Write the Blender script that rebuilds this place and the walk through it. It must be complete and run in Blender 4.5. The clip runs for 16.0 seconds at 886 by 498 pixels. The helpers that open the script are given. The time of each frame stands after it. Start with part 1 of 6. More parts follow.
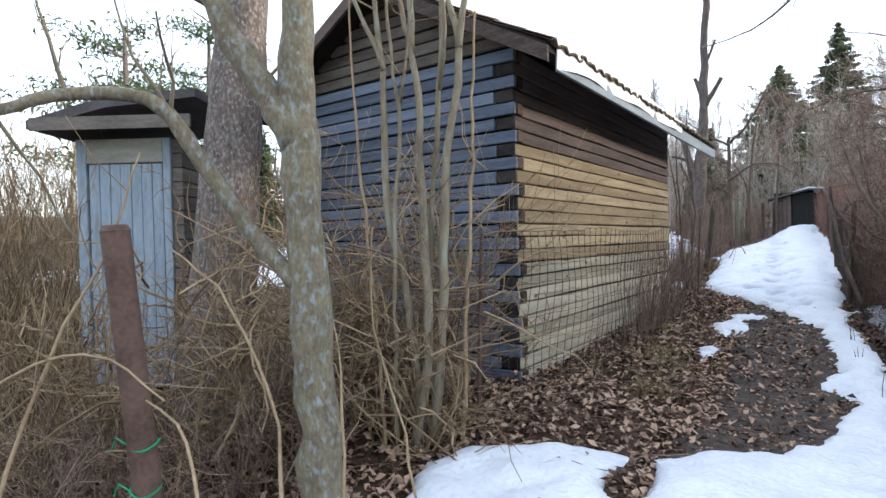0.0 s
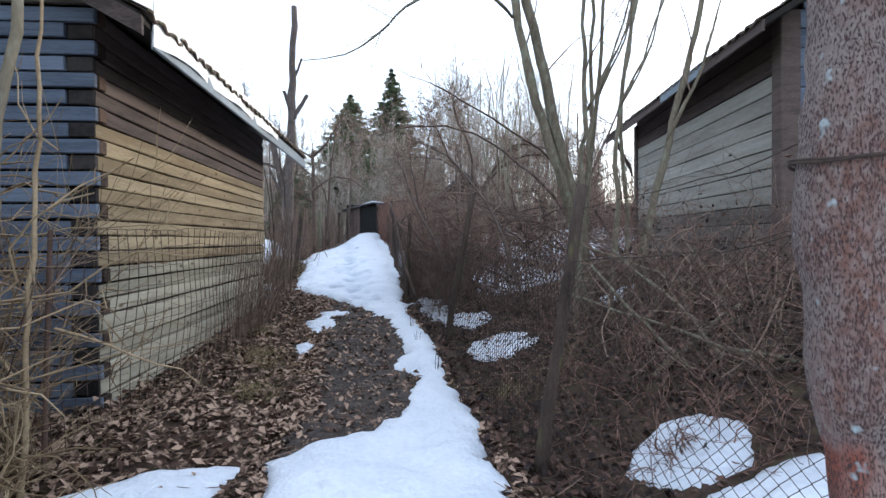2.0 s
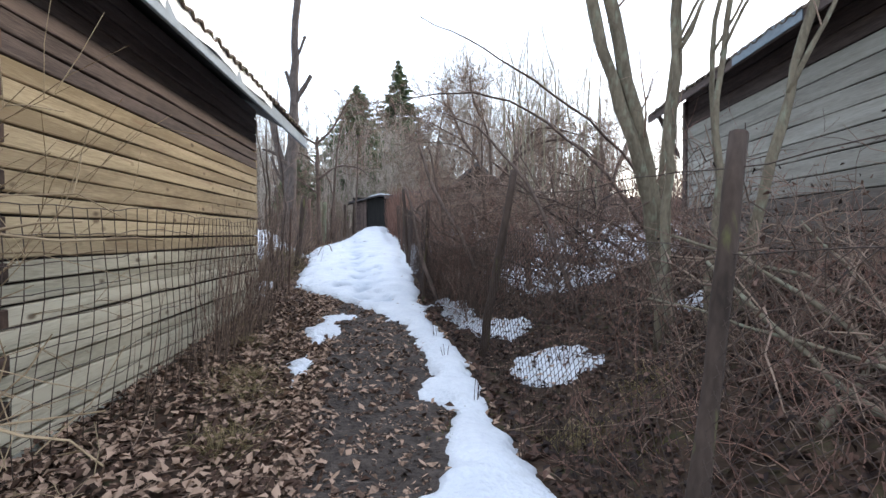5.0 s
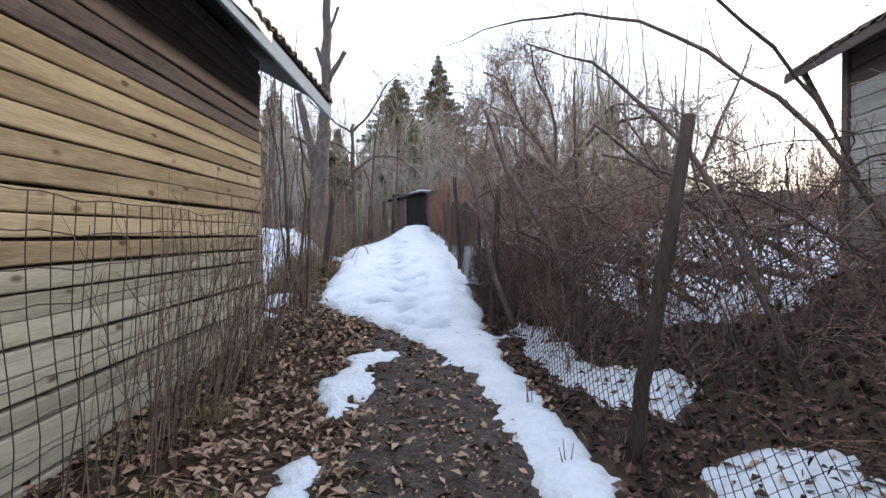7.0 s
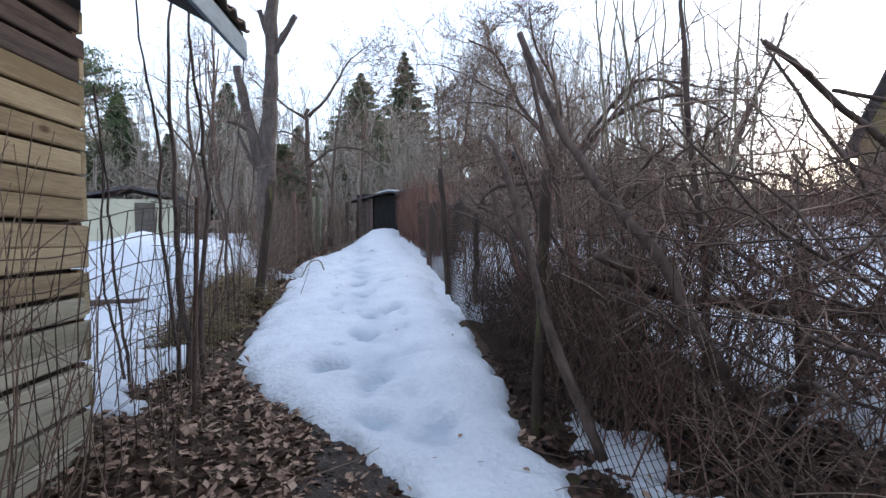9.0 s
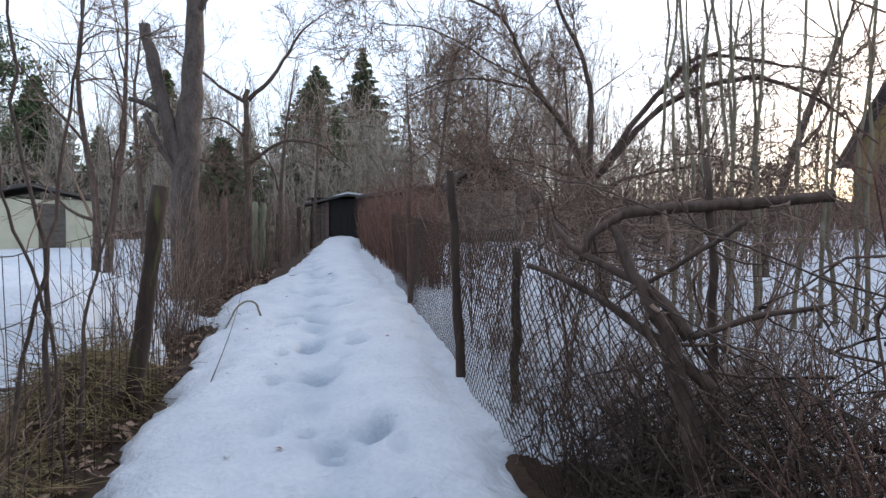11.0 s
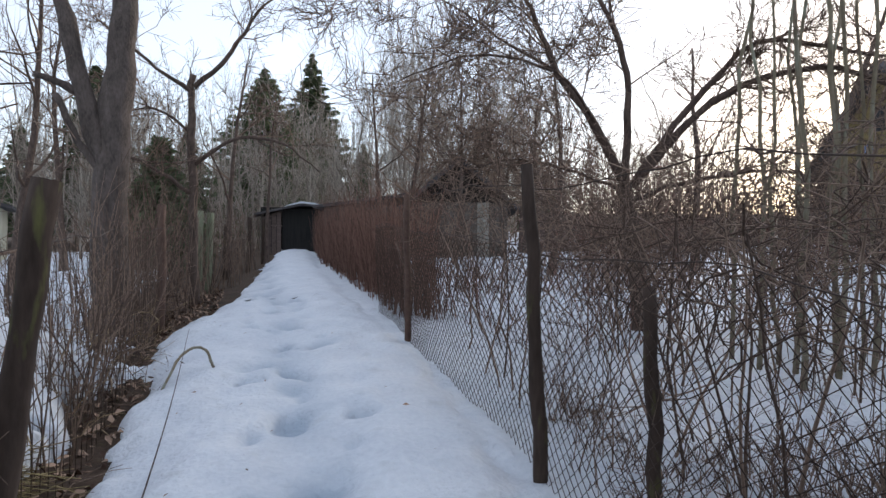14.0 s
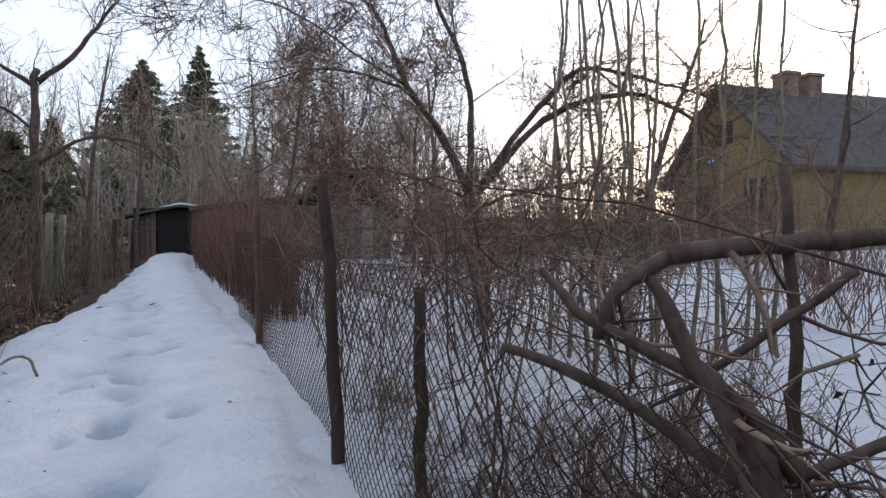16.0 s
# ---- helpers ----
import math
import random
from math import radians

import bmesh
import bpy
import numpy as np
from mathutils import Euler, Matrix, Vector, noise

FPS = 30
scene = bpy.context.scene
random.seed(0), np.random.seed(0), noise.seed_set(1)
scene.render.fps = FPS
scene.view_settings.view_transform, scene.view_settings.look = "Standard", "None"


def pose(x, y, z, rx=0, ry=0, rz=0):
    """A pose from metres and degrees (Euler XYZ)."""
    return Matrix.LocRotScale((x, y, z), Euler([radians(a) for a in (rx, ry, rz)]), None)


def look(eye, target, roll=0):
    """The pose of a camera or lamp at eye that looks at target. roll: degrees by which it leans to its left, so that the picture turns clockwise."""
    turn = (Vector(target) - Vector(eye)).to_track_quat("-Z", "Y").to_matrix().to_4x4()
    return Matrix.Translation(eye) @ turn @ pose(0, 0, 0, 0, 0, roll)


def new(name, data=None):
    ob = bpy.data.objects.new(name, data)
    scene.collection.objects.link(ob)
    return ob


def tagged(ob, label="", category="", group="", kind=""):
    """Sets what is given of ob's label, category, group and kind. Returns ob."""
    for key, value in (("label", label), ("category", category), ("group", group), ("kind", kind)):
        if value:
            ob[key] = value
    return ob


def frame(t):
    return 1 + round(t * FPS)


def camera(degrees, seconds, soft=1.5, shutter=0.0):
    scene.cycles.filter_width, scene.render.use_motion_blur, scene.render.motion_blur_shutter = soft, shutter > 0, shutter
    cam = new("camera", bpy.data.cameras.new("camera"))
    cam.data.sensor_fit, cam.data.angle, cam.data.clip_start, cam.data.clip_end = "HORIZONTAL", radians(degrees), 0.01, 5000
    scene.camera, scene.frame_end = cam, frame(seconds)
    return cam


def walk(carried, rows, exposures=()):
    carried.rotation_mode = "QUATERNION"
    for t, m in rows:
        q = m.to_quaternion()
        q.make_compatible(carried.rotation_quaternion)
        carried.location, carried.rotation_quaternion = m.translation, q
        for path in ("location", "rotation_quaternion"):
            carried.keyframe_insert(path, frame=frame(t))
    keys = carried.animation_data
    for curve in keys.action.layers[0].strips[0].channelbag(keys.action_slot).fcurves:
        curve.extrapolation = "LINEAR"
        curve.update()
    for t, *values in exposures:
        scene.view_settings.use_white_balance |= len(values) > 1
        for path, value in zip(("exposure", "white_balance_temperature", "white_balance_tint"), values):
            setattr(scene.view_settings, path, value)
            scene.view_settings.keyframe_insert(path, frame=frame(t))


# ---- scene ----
cam = camera(77.2, 16.0)
METRES, EYE, TILT, LEAN, TURN = 12.7, 1.5, 2.49, -4.04, 30.7
ROWS = [
    (0.0, 0.0, 0.0, 0.0, -0.31, -3.25, 5.44),
    (0.5, -0.0054, 0.0106, -0.002, -17.56, -4.58, 3.87),
    (1.0, -0.006, 0.0094, -0.0003, -30.24, -5.09, 3.01),
    (1.5, -0.0078, 0.0111, -0.0009, -38.1, -5.44, 2.24),
    (2.0, -0.0081, 0.0117, -0.0017, -41.16, -5.51, 1.89),
    (2.5, -0.0077, 0.0123, -0.002, -43.0, -5.56, 1.69),
    (3.0, -0.0078, 0.0158, -0.0032, -44.19, -5.58, 1.49),
    (5.5, 0.0706, 0.147, -0.0186, -39.41, -6.03, 1.8),
    (6.0, 0.0902, 0.186, -0.0204, -38.49, -6.0, 1.84),
    (6.5, 0.118, 0.2286, -0.0249, -37.54, -5.95, 2.03),
    (7.0, 0.1494, 0.2784, -0.0292, -36.61, -5.94, 2.15),
    (7.5, 0.1772, 0.3245, -0.0325, -37.21, -5.88, 2.14),
    (8.0, 0.2014, 0.3719, -0.0362, -37.27, -5.81, 2.15),
    (8.5, 0.2312, 0.4186, -0.0363, -38.65, -5.83, 2.08),
    (9.0, 0.2691, 0.4678, -0.0338, -40.11, -5.94, 2.14),
    (11.5, 0.4201, 0.7131, -0.023, -45.6, -5.78, 0.92),
    (12.0, 0.4422, 0.7469, -0.0243, -46.19, -5.62, 0.86),
    (12.5, 0.4534, 0.7675, -0.0251, -46.12, -5.37, 0.83),
    (13.0, 0.4516, 0.793, -0.0264, -47.23, -5.12, 0.38),
    (13.5, 0.4491, 0.8024, -0.0261, -48.69, -4.94, 0.31),
    (14.0, 0.4487, 0.8015, -0.0254, -50.03, -4.78, 0.52),
    (14.5, 0.4487, 0.799, -0.0251, -52.14, -4.76, 0.32),
    (15.0, 0.4501, 0.7908, -0.0236, -54.08, -4.78, 0.2),
    (15.5, 0.4535, 0.7685, -0.0236, -55.46, -4.67, 0.3),
    (16.0, 0.4528, 0.7465, -0.0215, -60.11, -4.62, -0.06),
]
walk(cam, [(t, pose(0, 0, EYE, TILT, LEAN, TURN) @ pose(METRES * x, METRES * y, METRES * z, 90 + pitch, roll, yaw)) for t, x, y, z, yaw, pitch, roll in ROWS], [(0.0, 2.0, 6050, 10), (1.5, 1.82, 5800, 9), (3.0, 1.78, 5800, 9), (5.5, 2.0, 6100, 11), (7.5, 1.85, 6000, 12), (9.0, 1.5, 5700, 11), (11.5, 1.18, 6050, 11), (14.0, 1.0, 6100, 11), (16.0, 0.97, 6200, 13)])

# ---- world, sun, exposure ----
SUN_AZ, SUN_EL = 56.0, 13.0
world = bpy.data.worlds.new("world")
scene.world = world
world.use_nodes = True
wn = world.node_tree.nodes
sky = wn.new("ShaderNodeTexSky")
sky.sky_type = "NISHITA"
sky.sun_disc = False
sky.sun_elevation, sky.sun_rotation = radians(SUN_EL), radians(SUN_AZ)
sky.air_density, sky.dust_density, sky.ozone_density = 1.0, 0.8, 1.0
veil = wn.new("ShaderNodeMix")  # thin white cloud veiling the sky
veil.data_type = "RGBA"
veil.inputs["Factor"].default_value = 0.55
veil.inputs["B"].default_value = (4.6, 4.7, 5.0, 1)
world.node_tree.links.new(sky.outputs[0], veil.inputs["A"])
world.node_tree.links.new(veil.outputs["Result"], wn["Background"].inputs[0])
wn["Background"].inputs[1].default_value = 0.15
sun = new("sun", bpy.data.lights.new("sun", "SUN"))
sun.data.energy, sun.data.angle, sun.data.color = 1.5, radians(10), (1.0, 0.86, 0.68)
sun.matrix_world = look((0, 0, 0), (-math.sin(radians(SUN_AZ)) * math.cos(radians(SUN_EL)), -math.cos(radians(SUN_AZ)) * math.cos(radians(SUN_EL)), -math.sin(radians(SUN_EL))))


# ---- materials ----
def surf(name, c1, c2, scale=6.0, rough=0.8, bump=0.3, stretch=(1, 1, 1), fine=40.0, spread=0.0, island=False, c3=None, spots=0.0, metal=0.0, bump_dist=0.01, world_co=False, knots=False, packed_shade=False, sheer=0.0):
    """Mottled surface: two colours by coarse noise, fine grain on top, relief, optional spots of a third colour."""
    m = bpy.data.materials.new(name)
    m.use_nodes = True
    n, l = m.node_tree.nodes, m.node_tree.links
    b = n["Principled BSDF"]
    tc = n.new("ShaderNodeNewGeometry") if world_co else n.new("ShaderNodeTexCoord")
    mp = n.new("ShaderNodeMapping")
    mp.inputs["Scale"].default_value = stretch
    l.new(tc.outputs["Position" if world_co else "Object"], mp.inputs[0])
    vec = mp.outputs[0]
    if not world_co:
        oi = n.new("ShaderNodeObjectInfo")
        off = n.new("ShaderNodeVectorMath")
        off.operation = "ADD"
        sc = n.new("ShaderNodeMath")
        sc.operation = "MULTIPLY"
        sc.inputs[1].default_value = 37.0
        l.new(oi.outputs["Random"], sc.inputs[0])
        l.new(mp.outputs[0], off.inputs[0])
        l.new(sc.outputs[0], off.inputs[1])
        vec = off.outputs[0]
    n1, n2 = n.new("ShaderNodeTexNoise"), n.new("ShaderNodeTexNoise")
    for q, s, d in ((n1, scale, 5.0), (n2, fine, 6.0)):
        q.inputs["Scale"].default_value, q.inputs["Detail"].default_value = s, d
        l.new(vec, q.inputs["Vector"])
    ramp = n.new("ShaderNodeValToRGB")
    ramp.color_ramp.elements[0].position, ramp.color_ramp.elements[1].position = 0.32, 0.68
    ramp.color_ramp.elements[0].color, ramp.color_ramp.elements[1].color = (*c1, 1), (*c2, 1)
    mix = n.new("ShaderNodeMath")
    mix.operation = "MULTIPLY_ADD"
    mix.inputs[1].default_value, mix.inputs[2].default_value = 0.45, 0.0
    l.new(n2.outputs["Fac"], mix.inputs[0])
    add = n.new("ShaderNodeMath")
    add.operation = "MULTIPLY_ADD"
    add.inputs[1].default_value = 0.55
    l.new(n1.outputs["Fac"], add.inputs[0])
    l.new(mix.outputs[0], add.inputs[2])
    fac = add.outputs[0]
    if spread:
        rnd = n.new("ShaderNodeNewGeometry").outputs["Random Per Island"] if island else n.new("ShaderNodeObjectInfo").outputs["Random"]
        sp = n.new("ShaderNodeMath")
        sp.operation = "MULTIPLY_ADD"
        sp.inputs[1].default_value = spread
        sub = n.new("ShaderNodeMath")
        sub.operation = "SUBTRACT"
        sub.inputs[1].default_value = 0.5
        l.new(rnd, sub.inputs[0])
        l.new(sub.outputs[0], sp.inputs[0])
        l.new(fac, sp.inputs[2])
        fac = sp.outputs[0]
    l.new(fac, ramp.inputs[0])
    colour = ramp.outputs[0]
    if c3:
        n3 = n.new("ShaderNodeTexNoise")
        n3.inputs["Scale"].default_value, n3.inputs["Detail"].default_value = scale * 2.3, 4.0
        l.new(vec, n3.inputs["Vector"])
        r3 = n.new("ShaderNodeValToRGB")
        r3.color_ramp.elements[0].position, r3.color_ramp.elements[1].position = 0.54 - spots, 0.76 - spots
        l.new(n3.outputs["Fac"], r3.inputs[0])
        mx = n.new("ShaderNodeMix")
        mx.data_type = "RGBA"
        mx.inputs["B"].default_value = (*c3, 1)
        l.new(r3.outputs[0], mx.inputs["Factor"])
        l.new(colour, mx.inputs["A"])
        colour = mx.outputs["Result"]
    if knots:
        mk = n.new("ShaderNodeMapping")
        mk.inputs["Scale"].default_value = (1.0, 2.2, 5.0)
        l.new(tc.outputs["Object"], mk.inputs[0])
        ofk = n.new("ShaderNodeVectorMath")
        ofk.operation = "ADD"
        l.new(mk.outputs[0], ofk.inputs[0])
        l.new(sc.outputs[0], ofk.inputs[1])
        vk = n.new("ShaderNodeTexVoronoi")
        vk.inputs["Scale"].default_value = 1.3
        l.new(ofk.outputs[0], vk.inputs["Vector"])
        rk = n.new("ShaderNodeValToRGB")
        rk.color_ramp.elements[0].position, rk.color_ramp.elements[1].position = 0.07, 0.16
        rk.color_ramp.elements[0].color, rk.color_ramp.elements[1].color = (0.22, 0.16, 0.12, 1), (1, 1, 1, 1)
        l.new(vk.outputs["Distance"], rk.inputs[0])
        mu = n.new("ShaderNodeMix")
        mu.data_type, mu.blend_type = "RGBA", "MULTIPLY"
        mu.inputs["Factor"].default_value = 0.85
        l.new(colour, mu.inputs["A"])
        l.new(rk.outputs[0], mu.inputs["B"])
        colour = mu.outputs["Result"]
    if packed_shade:  # trodden, icy snow, with the bluish shade of its dents as colour
        at = n.new("ShaderNodeAttribute")
        at.attribute_name = "packed_shade"
        mp2 = n.new("ShaderNodeMix")
        mp2.data_type = "RGBA"
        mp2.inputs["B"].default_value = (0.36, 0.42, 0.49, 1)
        l.new(at.outputs["Fac"], mp2.inputs["Factor"])
        l.new(colour, mp2.inputs["A"])
        colour = mp2.outputs["Result"]
    l.new(colour, b.inputs["Base Color"])
    b.inputs["Roughness"].default_value, b.inputs["Metallic"].default_value = rough, metal
    b.inputs["Specular IOR Level"].default_value = 0.25
    if bump:
        bp = n.new("ShaderNodeBump")
        bp.inputs["Strength"].default_value, bp.inputs["Distance"].default_value = bump, bump_dist
        l.new(add.outputs[0], bp.inputs["Height"])
        l.new(bp.outputs[0], b.inputs["Normal"])
    if sheer:  # light shining through thin sprays
        tr, ms = n.new("ShaderNodeBsdfTranslucent"), n.new("ShaderNodeMixShader")
        ms.inputs[0].default_value = sheer
        l.new(colour, tr.inputs[0])
        l.new(b.outputs[0], ms.inputs[1])
        l.new(tr.outputs[0], ms.inputs[2])
        l.new(ms.outputs[0], n["Material Output"].inputs[0])
    return m


def scaly_bark():
    """Grey-pink bark broken into small scales by dark upright flecks, with a peeled red patch low on the trunk."""
    m = bpy.data.materials.new("grey_pink_scaly_bark")
    m.use_nodes = True
    n, l = m.node_tree.nodes, m.node_tree.links
    b = n["Principled BSDF"]
    tc = n.new("ShaderNodeTexCoord")

    def noise(scale, stretch, detail=4.0):
        mp, q = n.new("ShaderNodeMapping"), n.new("ShaderNodeTexNoise")
        mp.inputs["Scale"].default_value = stretch
        q.inputs["Scale"].default_value, q.inputs["Detail"].default_value = scale, detail
        l.new(tc.outputs["Object"], mp.inputs[0])
        l.new(mp.outputs[0], q.inputs["Vector"])
        return q.outputs["Fac"]

    def ramp(fac, a, z):
        q = n.new("ShaderNodeValToRGB")
        q.color_ramp.elements[0].position, q.color_ramp.elements[1].position = a, z
        l.new(fac, q.inputs[0])
        return q.outputs[0]

    def blend(fac, a, c):
        q = n.new("ShaderNodeMix")
        q.data_type = "RGBA"
        l.new(fac, q.inputs["Factor"])
        for sock, v in (("A", a), ("B", c)):
            if isinstance(v, tuple):
                q.inputs[sock].default_value = (*v, 1)
            else:
                l.new(v, q.inputs[sock])
        return q.outputs["Result"]

    base = blend(ramp(noise(5.0, (1, 1, 0.5)), 0.40, 0.62), (0.185, 0.145, 0.13), (0.165, 0.082, 0.062))
    base = blend(ramp(noise(45.0, (1, 1, 0.6)), 0.38, 0.8), base, (0.25, 0.205, 0.185))
    # the peeled patch
    sep = n.new("ShaderNodeSeparateXYZ")
    l.new(tc.outputs["Object"], sep.inputs[0])
    low = n.new("ShaderNodeMath")
    low.operation = "MULTIPLY_ADD"
    low.inputs[1].default_value = 0.35
    l.new(noise(4.0, (1, 1, 0.6)), low.inputs[0])
    l.new(sep.outputs["Z"], low.inputs[2])
    edge = n.new("ShaderNodeMapRange")
    edge.inputs["From Min"].default_value, edge.inputs["From Max"].default_value = 1.02, 0.98
    l.new(low.outputs[0], edge.inputs["Value"])
    base = blend(edge.outputs[0], base, blend(ramp(noise(9.0, (1, 1, 0.4)), 0.42, 0.6), (0.23, 0.075, 0.05), (0.25, 0.16, 0.135)))
    # dark flecks between the scales
    thin = n.new("ShaderNodeMath")
    thin.operation = "MULTIPLY_ADD"
    thin.inputs[1].default_value = 0.35
    l.new(noise(9.0, (1, 1, 0.5)), thin.inputs[0])
    l.new(noise(170.0, (1, 1, 0.4), 1.0), thin.inputs[2])
    fleck = ramp(thin.outputs[0], 0.50, 0.72)
    base = blend(fleck, (0.07, 0.042, 0.038), base)
    base = blend(ramp(noise(14.0, (1, 1, 0.8), 2.0), 0.66, 0.72), base, (0.36, 0.40, 0.40))
    l.new(base, b.inputs["Base Color"])
    b.inputs["Roughness"].default_value = 0.9
    b.inputs["Specular IOR Level"].default_value = 0.25
    bp = n.new("ShaderNodeBump")
    bp.inputs["Strength"].default_value, bp.inputs["Distance"].default_value = 0.8, 0.006
    l.new(fleck, bp.inputs["Height"])
    l.new(bp.outputs[0], b.inputs["Normal"])
    return m


M_LITTER = surf("leaf_litter_soil", (0.024, 0.015, 0.010), (0.09, 0.058, 0.038), 3.0, 0.95, 0.8, fine=28, c3=(0.05, 0.055, 0.02), spots=-0.03, bump_dist=0.03, world_co=True)
M_PATH = surf("wet_earth_path", (0.015, 0.011, 0.009), (0.088, 0.069, 0.057), 9.0, 0.85, 1.0, fine=34, bump_dist=0.05, world_co=True)
M_SNOW = surf("old_snow", (0.52, 0.555, 0.605), (0.68, 0.705, 0.735), 2.2, 0.6, 0.9, fine=26, c3=(0.50, 0.52, 0.54), spots=-0.06, bump_dist=0.05, world_co=True, packed_shade=True)
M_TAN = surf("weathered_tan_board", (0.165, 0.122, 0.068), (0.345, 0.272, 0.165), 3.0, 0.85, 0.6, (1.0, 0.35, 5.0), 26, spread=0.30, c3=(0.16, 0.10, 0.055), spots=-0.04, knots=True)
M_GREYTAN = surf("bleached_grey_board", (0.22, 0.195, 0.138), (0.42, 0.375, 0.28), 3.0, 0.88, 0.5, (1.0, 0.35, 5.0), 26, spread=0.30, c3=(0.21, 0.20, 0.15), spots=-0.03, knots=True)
M_DARKBOARD = surf("dark_brown_board", (0.042, 0.03, 0.026), (0.12, 0.088, 0.075), 3.0, 0.85, 0.5, (1.0, 0.35, 5.0), 24, spread=0.25)
# weathered grey boards; the blue of the skylight is mixed into the colour
M_SKYBOARD = surf("sky_tinted_weathered_board", (0.065, 0.078, 0.105), (0.16, 0.19, 0.245), 3.0, 0.82, 0.7, (0.35, 1.0, 6.0), 30, spread=0.25)
M_GAP = surf("dark_gap_timber", (0.012, 0.010, 0.009), (0.03, 0.025, 0.02), 6.0, 0.95, 0.3)
M_ENDGRAIN = surf("log_end_grain", (0.012, 0.010, 0.010), (0.042, 0.035, 0.032), 12.0, 0.9, 0.5, spread=0.3)
M_LOGEND_DARK = surf("dark_brown_log_end", (0.022, 0.014, 0.010), (0.085, 0.052, 0.036), 12.0, 0.9, 0.5, spread=0.4)
M_LOGEND_TAN = surf("brown_log_end", (0.06, 0.035, 0.02), (0.17, 0.10, 0.055), 12.0, 0.9, 0.5, spread=0.4)
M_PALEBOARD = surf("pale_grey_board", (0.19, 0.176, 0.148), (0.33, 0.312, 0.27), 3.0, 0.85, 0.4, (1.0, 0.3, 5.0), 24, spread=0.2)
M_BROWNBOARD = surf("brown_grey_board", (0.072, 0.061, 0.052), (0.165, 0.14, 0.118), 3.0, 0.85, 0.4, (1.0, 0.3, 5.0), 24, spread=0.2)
M_TILE = surf("mossy_roof_tile", (0.05, 0.035, 0.028), (0.14, 0.10, 0.08), 9.0, 0.9, 0.6, fine=60, spread=0.3, c3=(0.07, 0.085, 0.02), spots=0.03)
M_ZINC = surf("blue_grey_painted_fascia", (0.10, 0.125, 0.145), (0.19, 0.225, 0.255), 4.0, 0.6, 0.2, (1, 0.3, 1), 30)
M_WHITE = surf("white_sheet_flashing", (0.62, 0.62, 0.60), (0.82, 0.82, 0.81), 5.0, 0.5, 0.1, fine=20, c3=(0.35, 0.32, 0.28), spots=-0.06)
M_STONE = surf("foundation_stone", (0.12, 0.12, 0.10), (0.27, 0.26, 0.22), 7.0, 0.9, 0.7)
M_BARK = surf("grey_olive_bark", (0.115, 0.095, 0.065), (0.27, 0.225, 0.155), 5.0, 0.9, 0.7, (1, 1, 0.35), 35, c3=(0.27, 0.28, 0.22), spots=0.0)
M_LICHEN = surf("lichened_bark", (0.10, 0.083, 0.055), (0.205, 0.172, 0.112), 15.0, 0.9, 0.9, (1, 1, 0.6), 60, c3=(0.235, 0.265, 0.262), spots=0.02)
M_SPRUCEBARK = surf("flaky_brown_grey_bark", (0.06, 0.045, 0.037), (0.18, 0.138, 0.118), 18.0, 0.95, 1.0, (1, 1, 0.6), 45, c3=(0.24, 0.25, 0.23), spots=0.05, bump_dist=0.03)
M_PINKBARK = scaly_bark()
M_STEM = surf("olive_brown_bark", (0.08, 0.066, 0.046), (0.20, 0.165, 0.115), 9.0, 0.9, 0.9, (1, 1, 0.4), 45, c3=(0.21, 0.22, 0.16), spots=0.0)
M_TRUNK = surf("dark_grey_brown_bark", (0.045, 0.036, 0.031), (0.135, 0.108, 0.095), 10.0, 0.95, 1.0, (1, 1, 0.4), 45, bump_dist=0.03)
M_DARKBARK = surf("dark_wet_bark", (0.035, 0.025, 0.021), (0.135, 0.097, 0.078), 16.0, 0.9, 0.9, (1, 1, 0.4), 40, spread=0.4, island=True)
M_TWIG = surf("brown_twigs", (0.085, 0.058, 0.045), (0.25, 0.175, 0.13), 3.0, 0.85, 0.0, spread=0.6, island=True)
M_REDTWIG = surf("reddish_brown_twigs", (0.10, 0.056, 0.043), (0.26, 0.15, 0.112), 3.0, 0.85, 0.0, spread=0.6, island=True)
M_PALETWIG = surf("pale_dry_stems", (0.15, 0.10, 0.055), (0.34, 0.25, 0.15), 3.0, 0.85, 0.0, spread=0.6, island=True)
# paler than the near twigs: distance haze is put into this colour
M_HAZETWIG = surf("haze_pale_far_twigs", (0.20, 0.17, 0.14), (0.42, 0.36, 0.30), 3.0, 0.9, 0.0, spread=0.6, island=True)
M_LEAF = surf("dead_brown_leaves", (0.055, 0.029, 0.018), (0.36, 0.245, 0.172), 20.0, 0.75, 0.0, spread=0.9, island=True)
# darker copy of the dead leaves, the brush's shade painted in
M_SHADELEAF = surf("shade_dark_leaves", (0.018, 0.010, 0.008), (0.115, 0.064, 0.046), 20.0, 0.7, 0.0, spread=0.9, island=True)
M_NEEDLE = surf("spruce_needles", (0.06, 0.085, 0.045), (0.12, 0.15, 0.08), 2.0, 0.8, 0.0, spread=0.6, island=True, sheer=0.4)
M_PINENEEDLE = surf("pine_needles", (0.07, 0.10, 0.05), (0.14, 0.175, 0.085), 2.0, 0.8, 0.0, spread=0.6, island=True, sheer=0.4)
M_MOSS = surf("moss_green", (0.06, 0.065, 0.012), (0.16, 0.15, 0.035), 15.0, 0.95, 0.6, fine=60)
M_GRASS = surf("dry_grass", (0.13, 0.10, 0.045), (0.30, 0.24, 0.12), 5.0, 0.85, 0.0, spread=0.6, island=True)
M_WIRE = surf("dull_zinc_wire", (0.10, 0.09, 0.085), (0.22, 0.20, 0.19), 30.0, 0.55, 0.0, metal=0.4)
